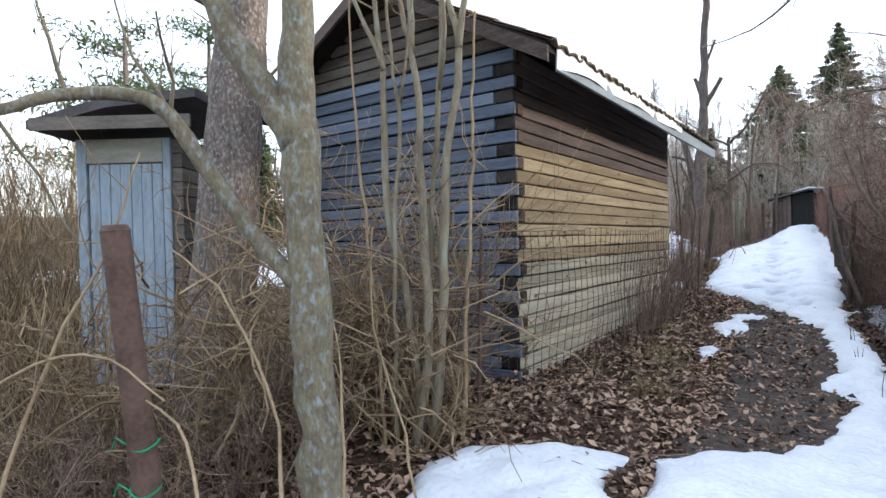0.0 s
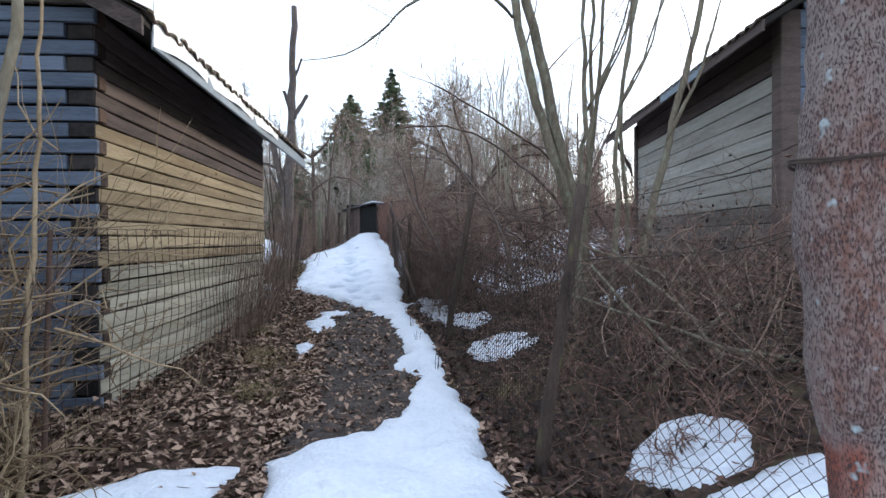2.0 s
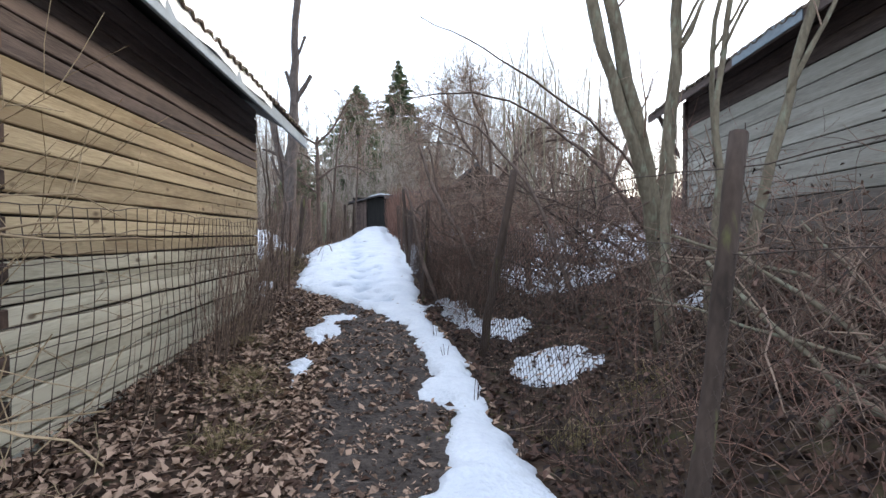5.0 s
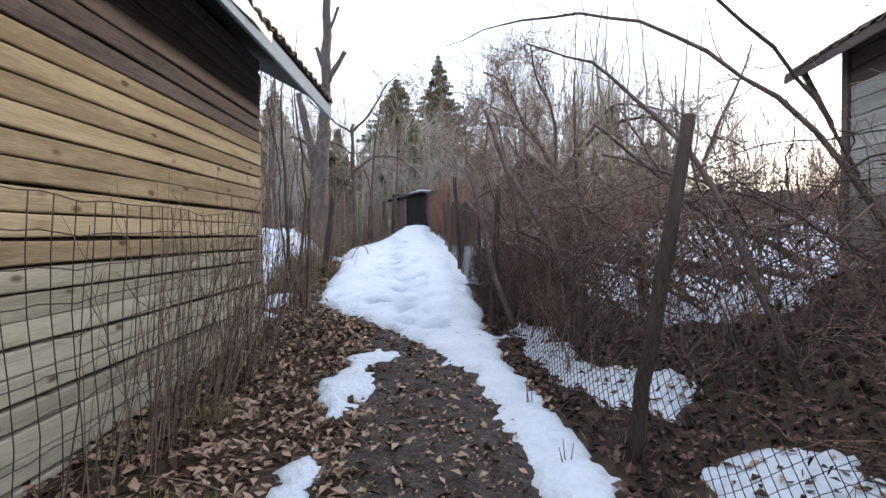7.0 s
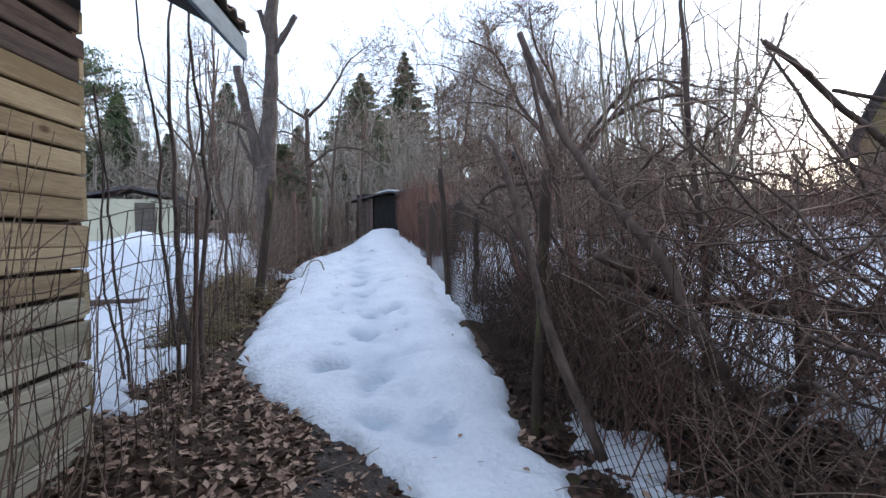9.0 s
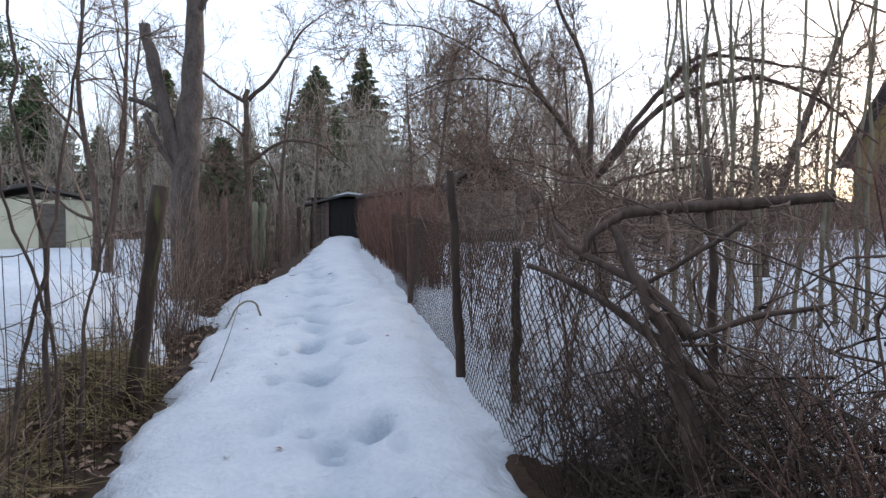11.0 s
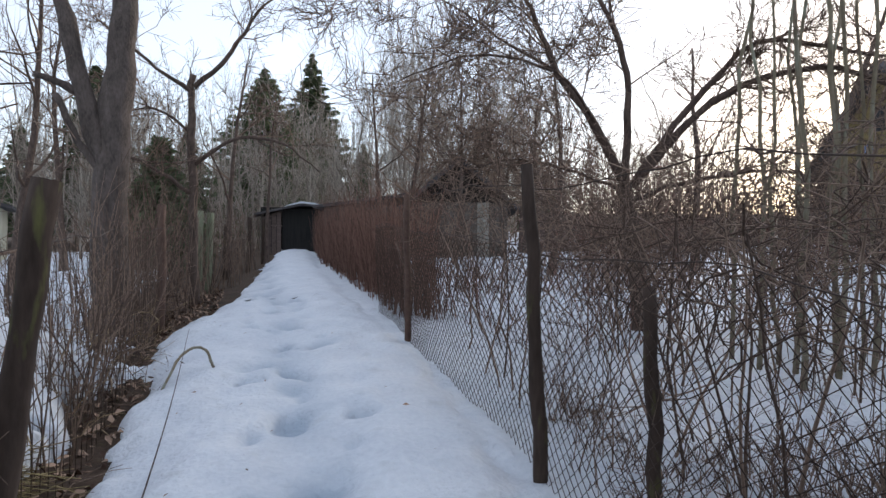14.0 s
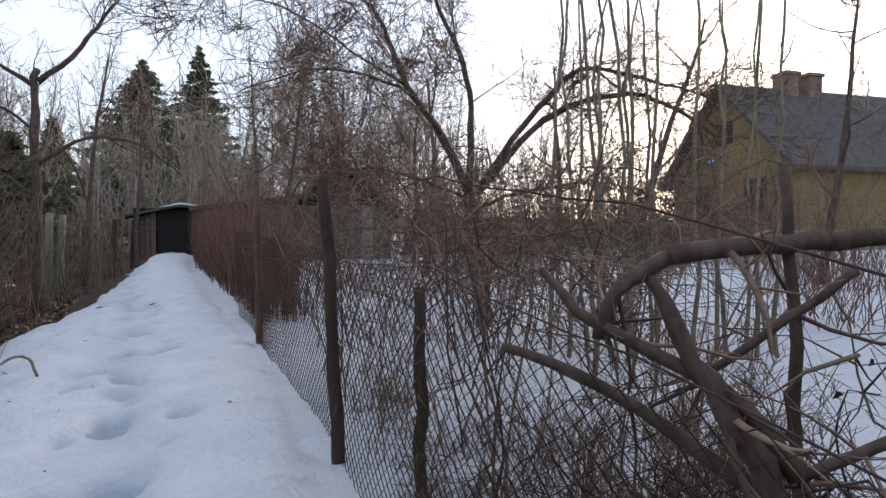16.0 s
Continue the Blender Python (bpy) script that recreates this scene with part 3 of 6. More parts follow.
def roof_tiles(parent, W, L0, L1, z_wall, slope, over, top, rows=4):
    """The nearest courses of wavy tiles at the eave, each a piece of its own, and the rest joined."""
    n = 7
    xs = np.linspace(0, 0.22, n)
    wave = 0.018 * np.sin(np.linspace(0, 2 * np.pi, n))
    V = [(0.0, x, wave[i] + 0.02) for i, x in enumerate(xs)] + [(-0.36, x, wave[i] + 0.004) for i, x in enumerate(xs)]
    V += [(0.0, x, wave[i]) for i, x in enumerate(xs)] + [(-0.36, x, wave[i] - 0.016) for i, x in enumerate(xs)]
    F = []
    for i in range(n - 1):
        F += [(i, i + 1, n + i + 1, n + i), (2 * n + i + 1, 2 * n + i, 3 * n + i, 3 * n + i + 1), (i + 1, i, 2 * n + i, 2 * n + i + 1)]
    me = fast_mesh("tile", V, F)
    me.materials.append(M_TILE)
    ang = math.degrees(math.atan(slope))
    r = np.random.default_rng(3)
    count = int((L1 - L0) / 0.21)
    for row in range(rows):
        for i in range(count):
            x = over + 0.05 - row * 0.30 * math.cos(radians(ang))
            z = z_wall - slope * (x - 0.0) + top + 0.012
            part("tile", me, None, parent, m=pose(x, L0 + i * 0.21, z + r.normal(0, 0.006), r.normal(0, 1.2), ang, r.normal(0, 1.0)))


def log_barn():
    """Squared-log barn: tan boards along the path, grey gable with blue skylight in its colour, dovetailed corner,
    mossy tile roof.
    """
    W, L, ZB, ZW, SL, OV = 3.0, 5.35, -0.12, 3.30, 0.55, 0.50
    b = empty("log_barn", -2.0, 4.74, 0.0, "old squared-log barn with tan side boards and grey gable tinted by skylight", "barn", rz=-5.4)
    part("core", prism_bm([(-0.05, -0.1), (-0.05, ZW - 0.03), (-W / 2, ZW + SL * (W / 2 - 0.05)), (-W + 0.05, ZW - 0.03), (-W + 0.05, -0.1)], 0.06, L - 0.05), M_GAP, b, "dark timber core behind the boards")
    part("foundation", box_bm(-W - 0.02, 0.015, -0.03, L + 0.03, -0.3, 0.22, 0.02), M_STONE, b, "low mossy stone foundation")
    rows, p = 25, 0.1235
    z0 = 0.18
    r = np.random.default_rng(5)
    for i in range(rows):
        z = z0 + i * p
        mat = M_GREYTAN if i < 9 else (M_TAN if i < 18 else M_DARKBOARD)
        a, e = (0.115 if i % 2 == 0 else -0.012), L + (0.035 if i % 2 else -0.01)
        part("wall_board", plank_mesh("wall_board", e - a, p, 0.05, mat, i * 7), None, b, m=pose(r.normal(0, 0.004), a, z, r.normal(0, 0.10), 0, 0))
    # gable facing the bend: boards, and dovetailed ends at the corner
    end_me = gable_board("log_end", 0.19, p - 0.016, M_ENDGRAIN)
    for i in range(rows + 12):
        z = z0 + i * p
        if z < ZW - 0.05:
            x0, x1 = -W, (0.014 if i % 2 == 0 else -0.20) + r.normal(0, 0.006)
        else:
            half = (ZW + SL * W / 2 - z) / SL - 0.06
            if half < 0.15:
                break
            x0, x1 = -W / 2 - half, -W / 2 + half
        part("gable_board", gable_board("gable_board", x1 - x0, p - 0.018, M_SKYBOARD if z < ZW - 0.05 else M_BROWNBOARD), None, b, m=pose((x0 + x1) / 2, r.normal(0, 0.005) - (0.03 if z > ZW - 0.05 else 0), z, r.normal(0, 0.8), r.normal(0, 0.12), 0))
        if z < ZW - 0.05 and i % 2:
            part("log_end", end_me, None, b, m=pose(-0.1, 0.022 + r.normal(0, 0.004), z + 0.001))
        elif z < ZW - 0.05:
            part("side_log_end", box_bm(-0.05, 0.016 + r.uniform(0, 0.012), 0.004, 0.108, 0.003, p - 0.018, 0.005), M_LOGEND_DARK, b, m=pose(0, 0, z))
    for i in range(rows):
        part("far_log_end", gable_board("far_log_end", 0.14, p * 0.96, M_LOGEND_TAN if i % 2 else M_TAN), None, b, m=pose(-0.085 + (0.0 if i % 2 else 0.012), L + (0.005 if i % 2 else 0.04), z0 + i * p + 0.004))
    # roof
    part("roof", prism_bm(roof_slab(W, 0, L, ZW, SL, OV), -0.38, L + 1.22), M_GAP, b, "dark board roof deck")
    ze = ZW - SL * OV
    part("fascia", box_bm(OV - 0.012, OV + 0.02, -0.2, L + 1.24, ze - 0.13, ze + 0.02, 0.004), M_ZINC, b, "blue-grey painted fascia board")
    fl = box_bm(OV + 0.021, OV + 0.032, -0.22, L - 1.3, ze - 0.05, ze + 0.125)
    bmesh.ops.subdivide_edges(fl, edges=[e for e in fl.edges if abs(e.verts[0].co.y - e.verts[1].co.y) > 1], cuts=24)
    for v in fl.verts:
        v.co.x += 0.012 * math.sin(v.co.y * 4.1) * (v.co.z < ze) + 0.006 * math.sin(v.co.y * 11)
        v.co.z += 0.012 * math.sin(v.co.y * 3.3 + 1) * (v.co.z < ze) + 0.11 * max(0.0, 1 - v.co.y / 3.2) * (v.co.z > ze) - 0.05 * max(0.0, 1 - v.co.y / 0.5) * (v.co.z < ze)
    part("white_flashing", fl, M_WHITE, b, "loose white flashing along the eave")
    part("bargeboard", prism_bm([(OV + 0.02, ze - 0.10), (OV + 0.02, ze + 0.03), (-W / 2, ZW + SL * W / 2 + 0.06), (-W / 2, ZW + SL * W / 2 - 0.08)], -0.42, -0.385), M_DARKBOARD, b, "dark weathered bargeboard on the gable")
    part("bargeboard", prism_bm([(-W - OV, ze - 0.10), (-W - OV, ze + 0.03), (-W / 2, ZW + SL * W / 2 + 0.06), (-W / 2, ZW + SL * W / 2 - 0.08)], -0.42, -0.385), M_DARKBOARD, b)
    roof_tiles(b, W, -0.4, L + 1.2, ZW, SL, OV, 0.07, 5)
    return b


log_barn()


def plank_barn():
    """Barn on the bank: pale horizontal boards, dark corner post, grey gable with blue skylight in its colour."""
    W, L, ZW, SL, OV = 4.0, 5.6, 3.95, 0.62, 0.45
    b = empty("plank_barn", 4.72, 5.55, 0.0, "old barn of pale horizontal boards with dark corner post", "barn", rz=-13.5)
    # local x runs away from the lane; the lane side is x = 0
    part("core", prism_bm([(0.05, 0.7), (0.05, ZW), (W / 2, ZW + SL * W / 2), (W - 0.05, ZW), (W - 0.05, 0.7)], 0.06, L - 0.06), M_GAP, b, "dark core")
    part("foundation", box_bm(-0.02, W + 0.02, -0.02, L + 0.02, 0.2, 1.02, 0.03), M_STONE, b, "rough stone foundation")
    p = 0.215
    r = np.random.default_rng(9)
    for i in range(14):
        z = 1.0 + i * p
        # brown-grey low boards, pale middle ones, the top three dark
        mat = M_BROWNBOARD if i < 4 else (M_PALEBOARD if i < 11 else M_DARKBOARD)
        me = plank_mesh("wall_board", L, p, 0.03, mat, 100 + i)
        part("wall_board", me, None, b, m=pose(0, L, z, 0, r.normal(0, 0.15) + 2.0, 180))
    for i in range(24):
        z = 1.0 + i * p
        if z < ZW - 0.1:
            x0, x1 = 0.12, W
        else:
            half = (ZW + SL * W / 2 - z) / SL - 0.1
            if half < 0.2:
                break
            x0, x1 = W / 2 - half, W / 2 + half
        part("gable_board", gable_board("gable_board", x1 - x0, p - 0.014, M_SKYBOARD), None, b, m=pose((x0 + x1) / 2, r.normal(0, 0.004), z, 3.0, 0, 0))
    part("corner_post", box_bm(-0.06, 0.16, -0.07, 0.13, 0.9, ZW + 0.05, 0.012), M_DARKBOARD, b, "dark square corner post")
    part("corner_post", box_bm(-0.05, 0.1, L - 0.1, L + 0.05, 0.9, ZW - 0.1, 0.012), M_DARKBOARD, b)
    out = [(-OV, ZW - SL * OV), (W / 2, ZW + SL * W / 2), (W + OV, ZW - SL * OV), (W + OV, ZW - SL * OV + 0.07), (W / 2, ZW + SL * W / 2 + 0.09), (-OV, ZW - SL * OV + 0.07)]
    part("roof", prism_bm(out, -0.5, L + 0.7), M_GAP, b, "dark board roof deck")
    part("fascia", box_bm(-OV - 0.03, -OV, -0.5, L + 0.72, ZW - SL * OV - 0.06, ZW - SL * OV + 0.06), M_DARKBOARD, b)
    part("flashing", box_bm(-OV - 0.045, -OV - 0.032, 1.0, 2.6, ZW - SL * OV - 0.05, ZW - SL * OV + 0.10), M_ZINC, b, "bent blue-grey flashing sheet")
    part("brace", prism_bm([(-OV + 0.02, ZW - SL * OV), (-OV + 0.10, ZW - SL * OV), (0.0, ZW - 1.0), (0.0, ZW - 1.12)], L + 0.3, L + 0.36), M_DARKBOARD, b, "slanting eave brace")
    n = 7
    xs = np.linspace(0, 0.22, n)
    wave = 0.018 * np.sin(np.linspace(0, 2 * np.pi, n))
    V = [(0.0, x, wave[i] + 0.02) for i, x in enumerate(xs)] + [(0.36, x, wave[i] + 0.004) for i, x in enumerate(xs)] + [(0.0, x, wave[i]) for i, x in enumerate(xs)]
    F = []
    for i in range(n - 1):
        F += [(i + 1, i, n + i, n + i + 1), (i, i + 1, 2 * n + i + 1, 2 * n + i)]
    me = fast_mesh("tile", V, F)
    me.materials.append(M_TILE)
    for row in range(4):
        for i in range(int((L + 1.2) / 0.21)):
            x = -OV - 0.05 + row * 0.26
            part("tile", me, None, b, m=pose(x, -0.5 + i * 0.21, ZW + SL * x + 0.085 + r.normal(0, 0.006), 0, -math.degrees(math.atan(SL)) + r.normal(0, 1), r.normal(0, 1)))
    return b


plank_barn()


# ---- trees ----
def leaf_quads(P, size, r, flat=0.6, aspect=0.62):
    """Small bent leaves, two faces each, at points P."""
    n = len(P)
    yaw, tilt, roll = r.uniform(0, 2 * np.pi, n), r.normal(0, flat, n), r.normal(0, flat, n)
    s = size * r.uniform(0.6, 1.25, n)
    a = np.stack([np.cos(yaw) * np.cos(tilt), np.sin(yaw) * np.cos(tilt), np.sin(tilt)], -1)
    c = np.stack([-np.sin(yaw) * np.cos(roll), np.cos(yaw) * np.cos(roll), np.sin(roll)], -1)
    up = np.cross(a, c)
    a, c = a * s[:, None], c * s[:, None] * aspect
    curl = up * (s * r.uniform(-0.25, 0.35, n))[:, None]
    quad = np.stack([P - a * 0.5, P - c * 0.45 + curl, P + a * 0.5, P + c * 0.45 + curl], 1)
    V = quad.reshape(-1, 3)
    i = np.arange(n)[:, None] * 4
    F = np.concatenate([i + np.array([[0, 1, 2]]), i + np.array([[0, 2, 3]])], 0)
    return V, F


def bare_tree(name, x, y, height, radius, mat, label, limbs=8, twigs=7, lean=(0, 0), fork=0.35, seed=1, depth=2, limb_len=0.4, group="", twig_mat=None, wob=0.05, limb_lift=0.06, z=None, spread=0.8):
    r = np.random.default_rng(seed)
    z = float(soil(x, y)) - 0.08 if z is None else z
    t = empty(name, x, y, z, label, "tree", group)
    o = (x, y, z)
    T = Tubes(8)
    trunk = stroke((x, y, z), (lean[0], lean[1], 1.0), height, 12, wob, 0.03, r)
    rad = radius * np.linspace(1.0, 0.22, 12) * np.array([1.35, 1.08] + [1.0] * 10)
    T.add(trunk, rad)
    part("trunk", T.mesh("trunk", o), mat, t)
    C = Tubes(3, True)
    for _ in range(limbs):
        u = r.uniform(fork, 0.97) * 11
        i = min(int(u), 10)
        p = trunk[i] + (trunk[i + 1] - trunk[i]) * (u - i)
        a = r.uniform(0, 2 * np.pi)
        d = np.array([math.cos(a), math.sin(a), r.uniform(0.2, 1.1)])
        L = height * limb_len * r.uniform(0.6, 1.1) * (1.15 - u / 14)
        line = stroke(p, d, L, 8, 0.16, limb_lift, r)
        lr = np.linspace(rad[i] * 0.55, 0.006, 8)
        C.add(line, lr)
        twig_out(C, line, lr, twigs, L * 0.42, r, depth, 0.04, spread, 0.2, rmin=0.004 if y > 15 else 0.0022)
    twig_out(C, trunk[7:], rad[7:] * 0.8, twigs, height * 0.2, r, depth, 0.05, 0.7)
    part("crown", C.mesh("crown", o), twig_mat or mat, t, "bare branches and twigs")
    return t




def thicket(name, x, y, stems, height, wx, wy, mat, label, seed=1, twigs=4, radius=0.006, lean=0.25, group="", wob=0.08, depth=1, lift=0.0, push=(0, 0), category="shrub", tl=0.28, single=8):
    """A clump of upright bare stems: the first few with their side twigs are parts, the rest one mass."""
    r = np.random.default_rng(seed)
    z = float(soil(x, y))
    t = empty(name, x, y, z, label, category, group)
    T = Tubes(3, True)
    for i in range(stems):
        sx, sy = x + r.uniform(-wx, wx), y + r.uniform(-wy, wy)
        h = height * r.uniform(0.45, 1.1)
        line = stroke((sx, sy, float(soil(sx, sy)) - 0.03), (r.normal(push[0], lean), r.normal(push[1], lean), 1.0), h, 6, wob, lift, r)
        rr = radius * r.uniform(0.6, 1.3)
        rad = np.linspace(rr, rr * 0.3, 6)
        Q = Tubes(3, True) if i < single else T
        Q.add(line, rad)
        if twigs:
            twig_out(Q, line, rad, twigs, h * tl, r, depth, 0.02, 0.55, 0.15, 0.15, 0.6)
        if i < single and Q.jobs:
            part("stem", Q.mesh("stem", (x, y, z)), mat, t)
    if T.jobs:
        tagged(part("stem_mass", T.mesh("stem_mass", (x, y, z)), mat, t), kind="stuff")
    return t


def spruce(x, y, z0, top, radius, label, seed, mat=None, tiers=34):
    r = np.random.default_rng(seed)
    t = empty("spruce_tree", x, y, z0, label, "tree", "tall spruces beyond the lane")
    H = top - z0
    T = Tubes(8)
    T.add(np.array([[x, y, z0], [x, y, z0 + H * 0.5], [x, y, z0 + H]]), [0.28, 0.16, 0.03])
    part("trunk", T.mesh("trunk", (x, y, z0)), M_SPRUCEBARK, t)
    C = Tubes(3, True)
    VV, FF, base = [], [], 0
    P = []
    for i in range(tiers):
        f = i / (tiers - 1)
        zz = z0 + H * (0.12 + 0.87 * f)
        reach = radius * (1 - f) ** 0.85 + 0.15
        for _ in range(int(15 - 6 * f)):
            a = r.uniform(0, 2 * np.pi)
            L = reach * r.uniform(0.65, 1.12)
            k = 5
            u = np.linspace(0, 1, k)
            line = np.stack([x + np.cos(a) * L * u, y + np.sin(a) * L * u, zz - 0.30 * L * u + 0.18 * L * u * u + 0 * u], -1)
            C.add(line, np.linspace(0.04, 0.008, k))
            n = int(8 + L * 10)
            uu = r.uniform(0.15, 1, n)
            q = np.stack([np.interp(uu, u, line[:, j]) for j in range(3)], -1)
            side = r.normal(0, 1, n) * 0.16 * L * (1.1 - uu)
            q += np.stack([-np.sin(a) * side, np.cos(a) * side, -np.abs(r.normal(0, 0.10, n)) - 0.05], -1)
            P.append(q)
    tagged(part("bough_mass", C.mesh("bough_mass", (x, y, z0)), M_SPRUCEBARK, t), kind="stuff")
    P = np.concatenate(P)
    V, F = leaf_quads(P - np.array([x, y, z0]), 0.6 * max(1.0, H / 18), r, 0.5, 0.42)
    part("needles", fast_mesh("needles", V, F), mat or M_NEEDLE, t, "dark green needle sprays")
    return t


spruce(8.76, 99.0, 4.0, 31.9, 9.5, "tall dark green spruce with a pointed top", 1)
spruce(0.91, 61.9, 2.4, 17.5, 8.0, "broad green spruce with an uneven top", 2, M_PINENEEDLE)
spruce(-9.5, 52, 2.2, 13.5, 3.8, "dark green spruce behind bare trees", 3)
spruce(-16.5, 50, 2.2, 12.0, 3.8, "green spruce at the edge of the garden", 4, M_PINENEEDLE)
spruce(-2.8, 30, 1.4, 5.2, 1.4, "small dark young spruce behind the crooked tree", 6, None, 18)
spruce(-5.5, 66, 2.4, 13.0, 3.0, "dark spruce among bare trees", 5)


def line_tree(name, base, lines, mat, label, twig_n=5, twig_len=0.6, seed=1, depth=2, group="", sides=10, twig_mat=None, spread=0.8, category="tree", lift=0.04, trunk_name="trunk", fine=0):
    """A tree from named strokes: the first is the trunk, the others limbs, each with its own twigs. lines: (points, r0, r1)."""
    r = np.random.default_rng(seed)
    t = empty(name, *base, label, category, group)
    C = Tubes(3, True)
    for i, (pts, r0, r1) in enumerate(lines):
        pts = np.array(pts, float)
        k = (len(pts) - 1) * 4 + 1
        u = np.linspace(0, len(pts) - 1, k)
        fine_pts = np.stack([np.interp(u, np.arange(len(pts)), pts[:, j]) for j in range(3)], -1)
        for _ in range(2):
            fine_pts[1:-1] = (fine_pts[:-2] + 2 * fine_pts[1:-1] + fine_pts[2:]) / 4
        seg = np.linalg.norm(np.diff(fine_pts, axis=0), axis=1).mean()
        fine_pts[1:-1] += r.normal(0, 0.05 * seg, (k - 2, 3))
        rad = np.linspace(r0, r1, k) * (1 + 0.06 * r.normal(0, 1, k))
        if i == 0 and r0 > 0.05:
            rad[:3] *= np.array([1.3, 1.12, 1.04])
        T = Tubes(sides if r0 > 0.03 else 6)
        T.add(np.concatenate([fine_pts[:1], fine_pts, fine_pts[-1:]]), np.concatenate([[0], rad, [0]]))  # closed ends
        part(trunk_name if i == 0 else "limb", T.mesh("limb", base), mat, t)
        n = twig_n if i else max(1, twig_n // 2)
        if twig_n:
            twig_out(C, fine_pts, np.minimum(rad, 0.03), n, twig_len, r, depth, lift, spread, 0.2, 0.25, rmin=0.0042 if base[1] > 13 else 0.0024)
    if C.jobs:
        tagged(part("twig_spray", C.mesh("twig_spray", base), twig_mat or mat, t, "bare fine twigs"), kind="stuff")
    return t


# ---- the corner by the forked tree ----
line_tree("forked_tree", (-1.94, 2.08, 0.0), [
    ([(-1.94, 2.08, -0.05), (-1.98, 2.07, 0.57), (-2.02, 2.06, 1.26), (-2.04, 2.06, 2.03), (-2.05, 2.06, 2.57), (-2.05, 2.07, 3.17), (-2.0, 2.2, 4.6)], 0.115, 0.07),
    ([(-2.05, 2.04, 2.0), (-2.21, 1.96, 2.32), (-2.35, 1.88, 2.58), (-2.45, 1.83, 2.86), (-2.6, 1.7, 4.0)], 0.085, 0.05),
    ([(-2.04, 2.04, 1.28), (-2.23, 1.93, 1.53), (-2.39, 1.79, 1.85), (-2.48, 1.68, 2.1), (-2.54, 1.59, 2.23), (-2.74, 1.41, 2.24), (-2.82, 1.25, 2.2), (-2.91, 1.08, 2.09), (-3.1, 0.8, 2.2)], 0.048, 0.02),
], M_LICHEN, "forked tree with grey-green lichen on its bark", 4, 0.6, 3, 2, twig_mat=M_BARK)
line_tree("old_tree", (-4.28, 3.14, 0.0), [
    ([(-4.28, 3.14, -0.15), (-4.17, 3.22, 1.19), (-4.07, 3.3, 2.43), (-3.98, 3.37, 3.68), (-3.92, 3.42, 4.92), (-3.85, 3.5, 8.0)], 0.30, 0.16),
    ([(-4.0, 3.35, 3.4), (-4.2, 2.9, 3.7), (-4.6, 2.2, 4.1)], 0.03, 0.012),
], M_SPRUCEBARK, "thick old tree trunk with flaky brown-grey bark", 4, 0.6, 4, 1, sides=16)


def rusty_pole():
    t = empty("rusty_pole", -2.22, 1.34, 0.0, "leaning rust-brown steel pole with green wire ties", "pole")
    T = Tubes(14)
    T.add([(-2.235, 1.37, -0.1), (-2.25, 1.34, 0.48), (-2.27, 1.29, 1.13), (-2.29, 1.26, 1.58)], [0.055] * 4)
    T.add([(-2.289, 1.261, 1.575), (-2.29, 1.26, 1.6)], [0.058, 0.045])
    part("shaft", T.mesh("shaft", (-2.22, 1.34, 0)), M_RUST, t)
    for z, x in ((0.50, -2.251), (0.69, -2.257)):
        R = Tubes(6)
        a = np.linspace(0, 2 * np.pi, 17)
        R.add(np.stack([x + 0.059 * np.cos(a), 1.333 + 0.059 * np.sin(a), z + 0.012 * np.sin(a * 2)], -1), 0.005)
        R.add([(x - 0.04, 1.29, z), (x - 0.09, 1.27, z + 0.03), (x - 0.11, 1.26, z - 0.02)], 0.004)
        part("wire_tie", R.mesh("wire_tie", (-2.22, 1.34, 0)), M_GREENWIRE, t, "green plastic-coated wire tie")


rusty_pole()


def blue_shed():
    t = empty("small_shed", -5.5, 3.2, 0.0, "narrow wooden shed with a flaking pale blue door", "shed", rz=30)
    r = np.random.default_rng(31)
    part("body", box_bm(-0.5, 0.5, 0.02, 1.0, -0.1, 2.62), M_GAP, t)
    for i in range(7):
        part("door_board", box_bm(-0.40 + i * 0.105, -0.30 + i * 0.105, -0.03, 0.02, 0.12, 2.35, 0.004), M_BLUEDOOR, t, m=pose(0, r.normal(0, 0.003), 0))
    part("door_frame", box_bm(-0.52, -0.42, -0.045, 0.02, 0.0, 2.6, 0.006), M_BLUEDOOR, t, "pale blue door frame")
    part("door_frame", box_bm(0.345, 0.42, -0.045, 0.02, 0.0, 2.6, 0.006), M_BLUEDOOR, t)
    part("lintel_board", box_bm(-0.42, 0.345, -0.04, 0.02, 2.36, 2.6, 0.006), M_PALEBOARD, t)
    for i in range(18):
        part("side_board", box_bm(0.425, 0.53, -0.02, 1.02, 0.02 + i * 0.143, 0.155 + i * 0.143, 0.005), M_BROWNBOARD, t)
    part("roof", prism_bm([(-0.74, 2.64), (-0.74, 2.72), (0.0, 2.92), (0.85, 2.98), (0.85, 2.90), (0.0, 2.82)], -0.4, 1.3), M_ROOFDARK, t, "dark felt roof with ragged edge")
    part("eave_board", box_bm(-0.7, 0.8, -0.42, -0.39, 2.62, 2.74), M_BROWNBOARD, t)


blue_shed()

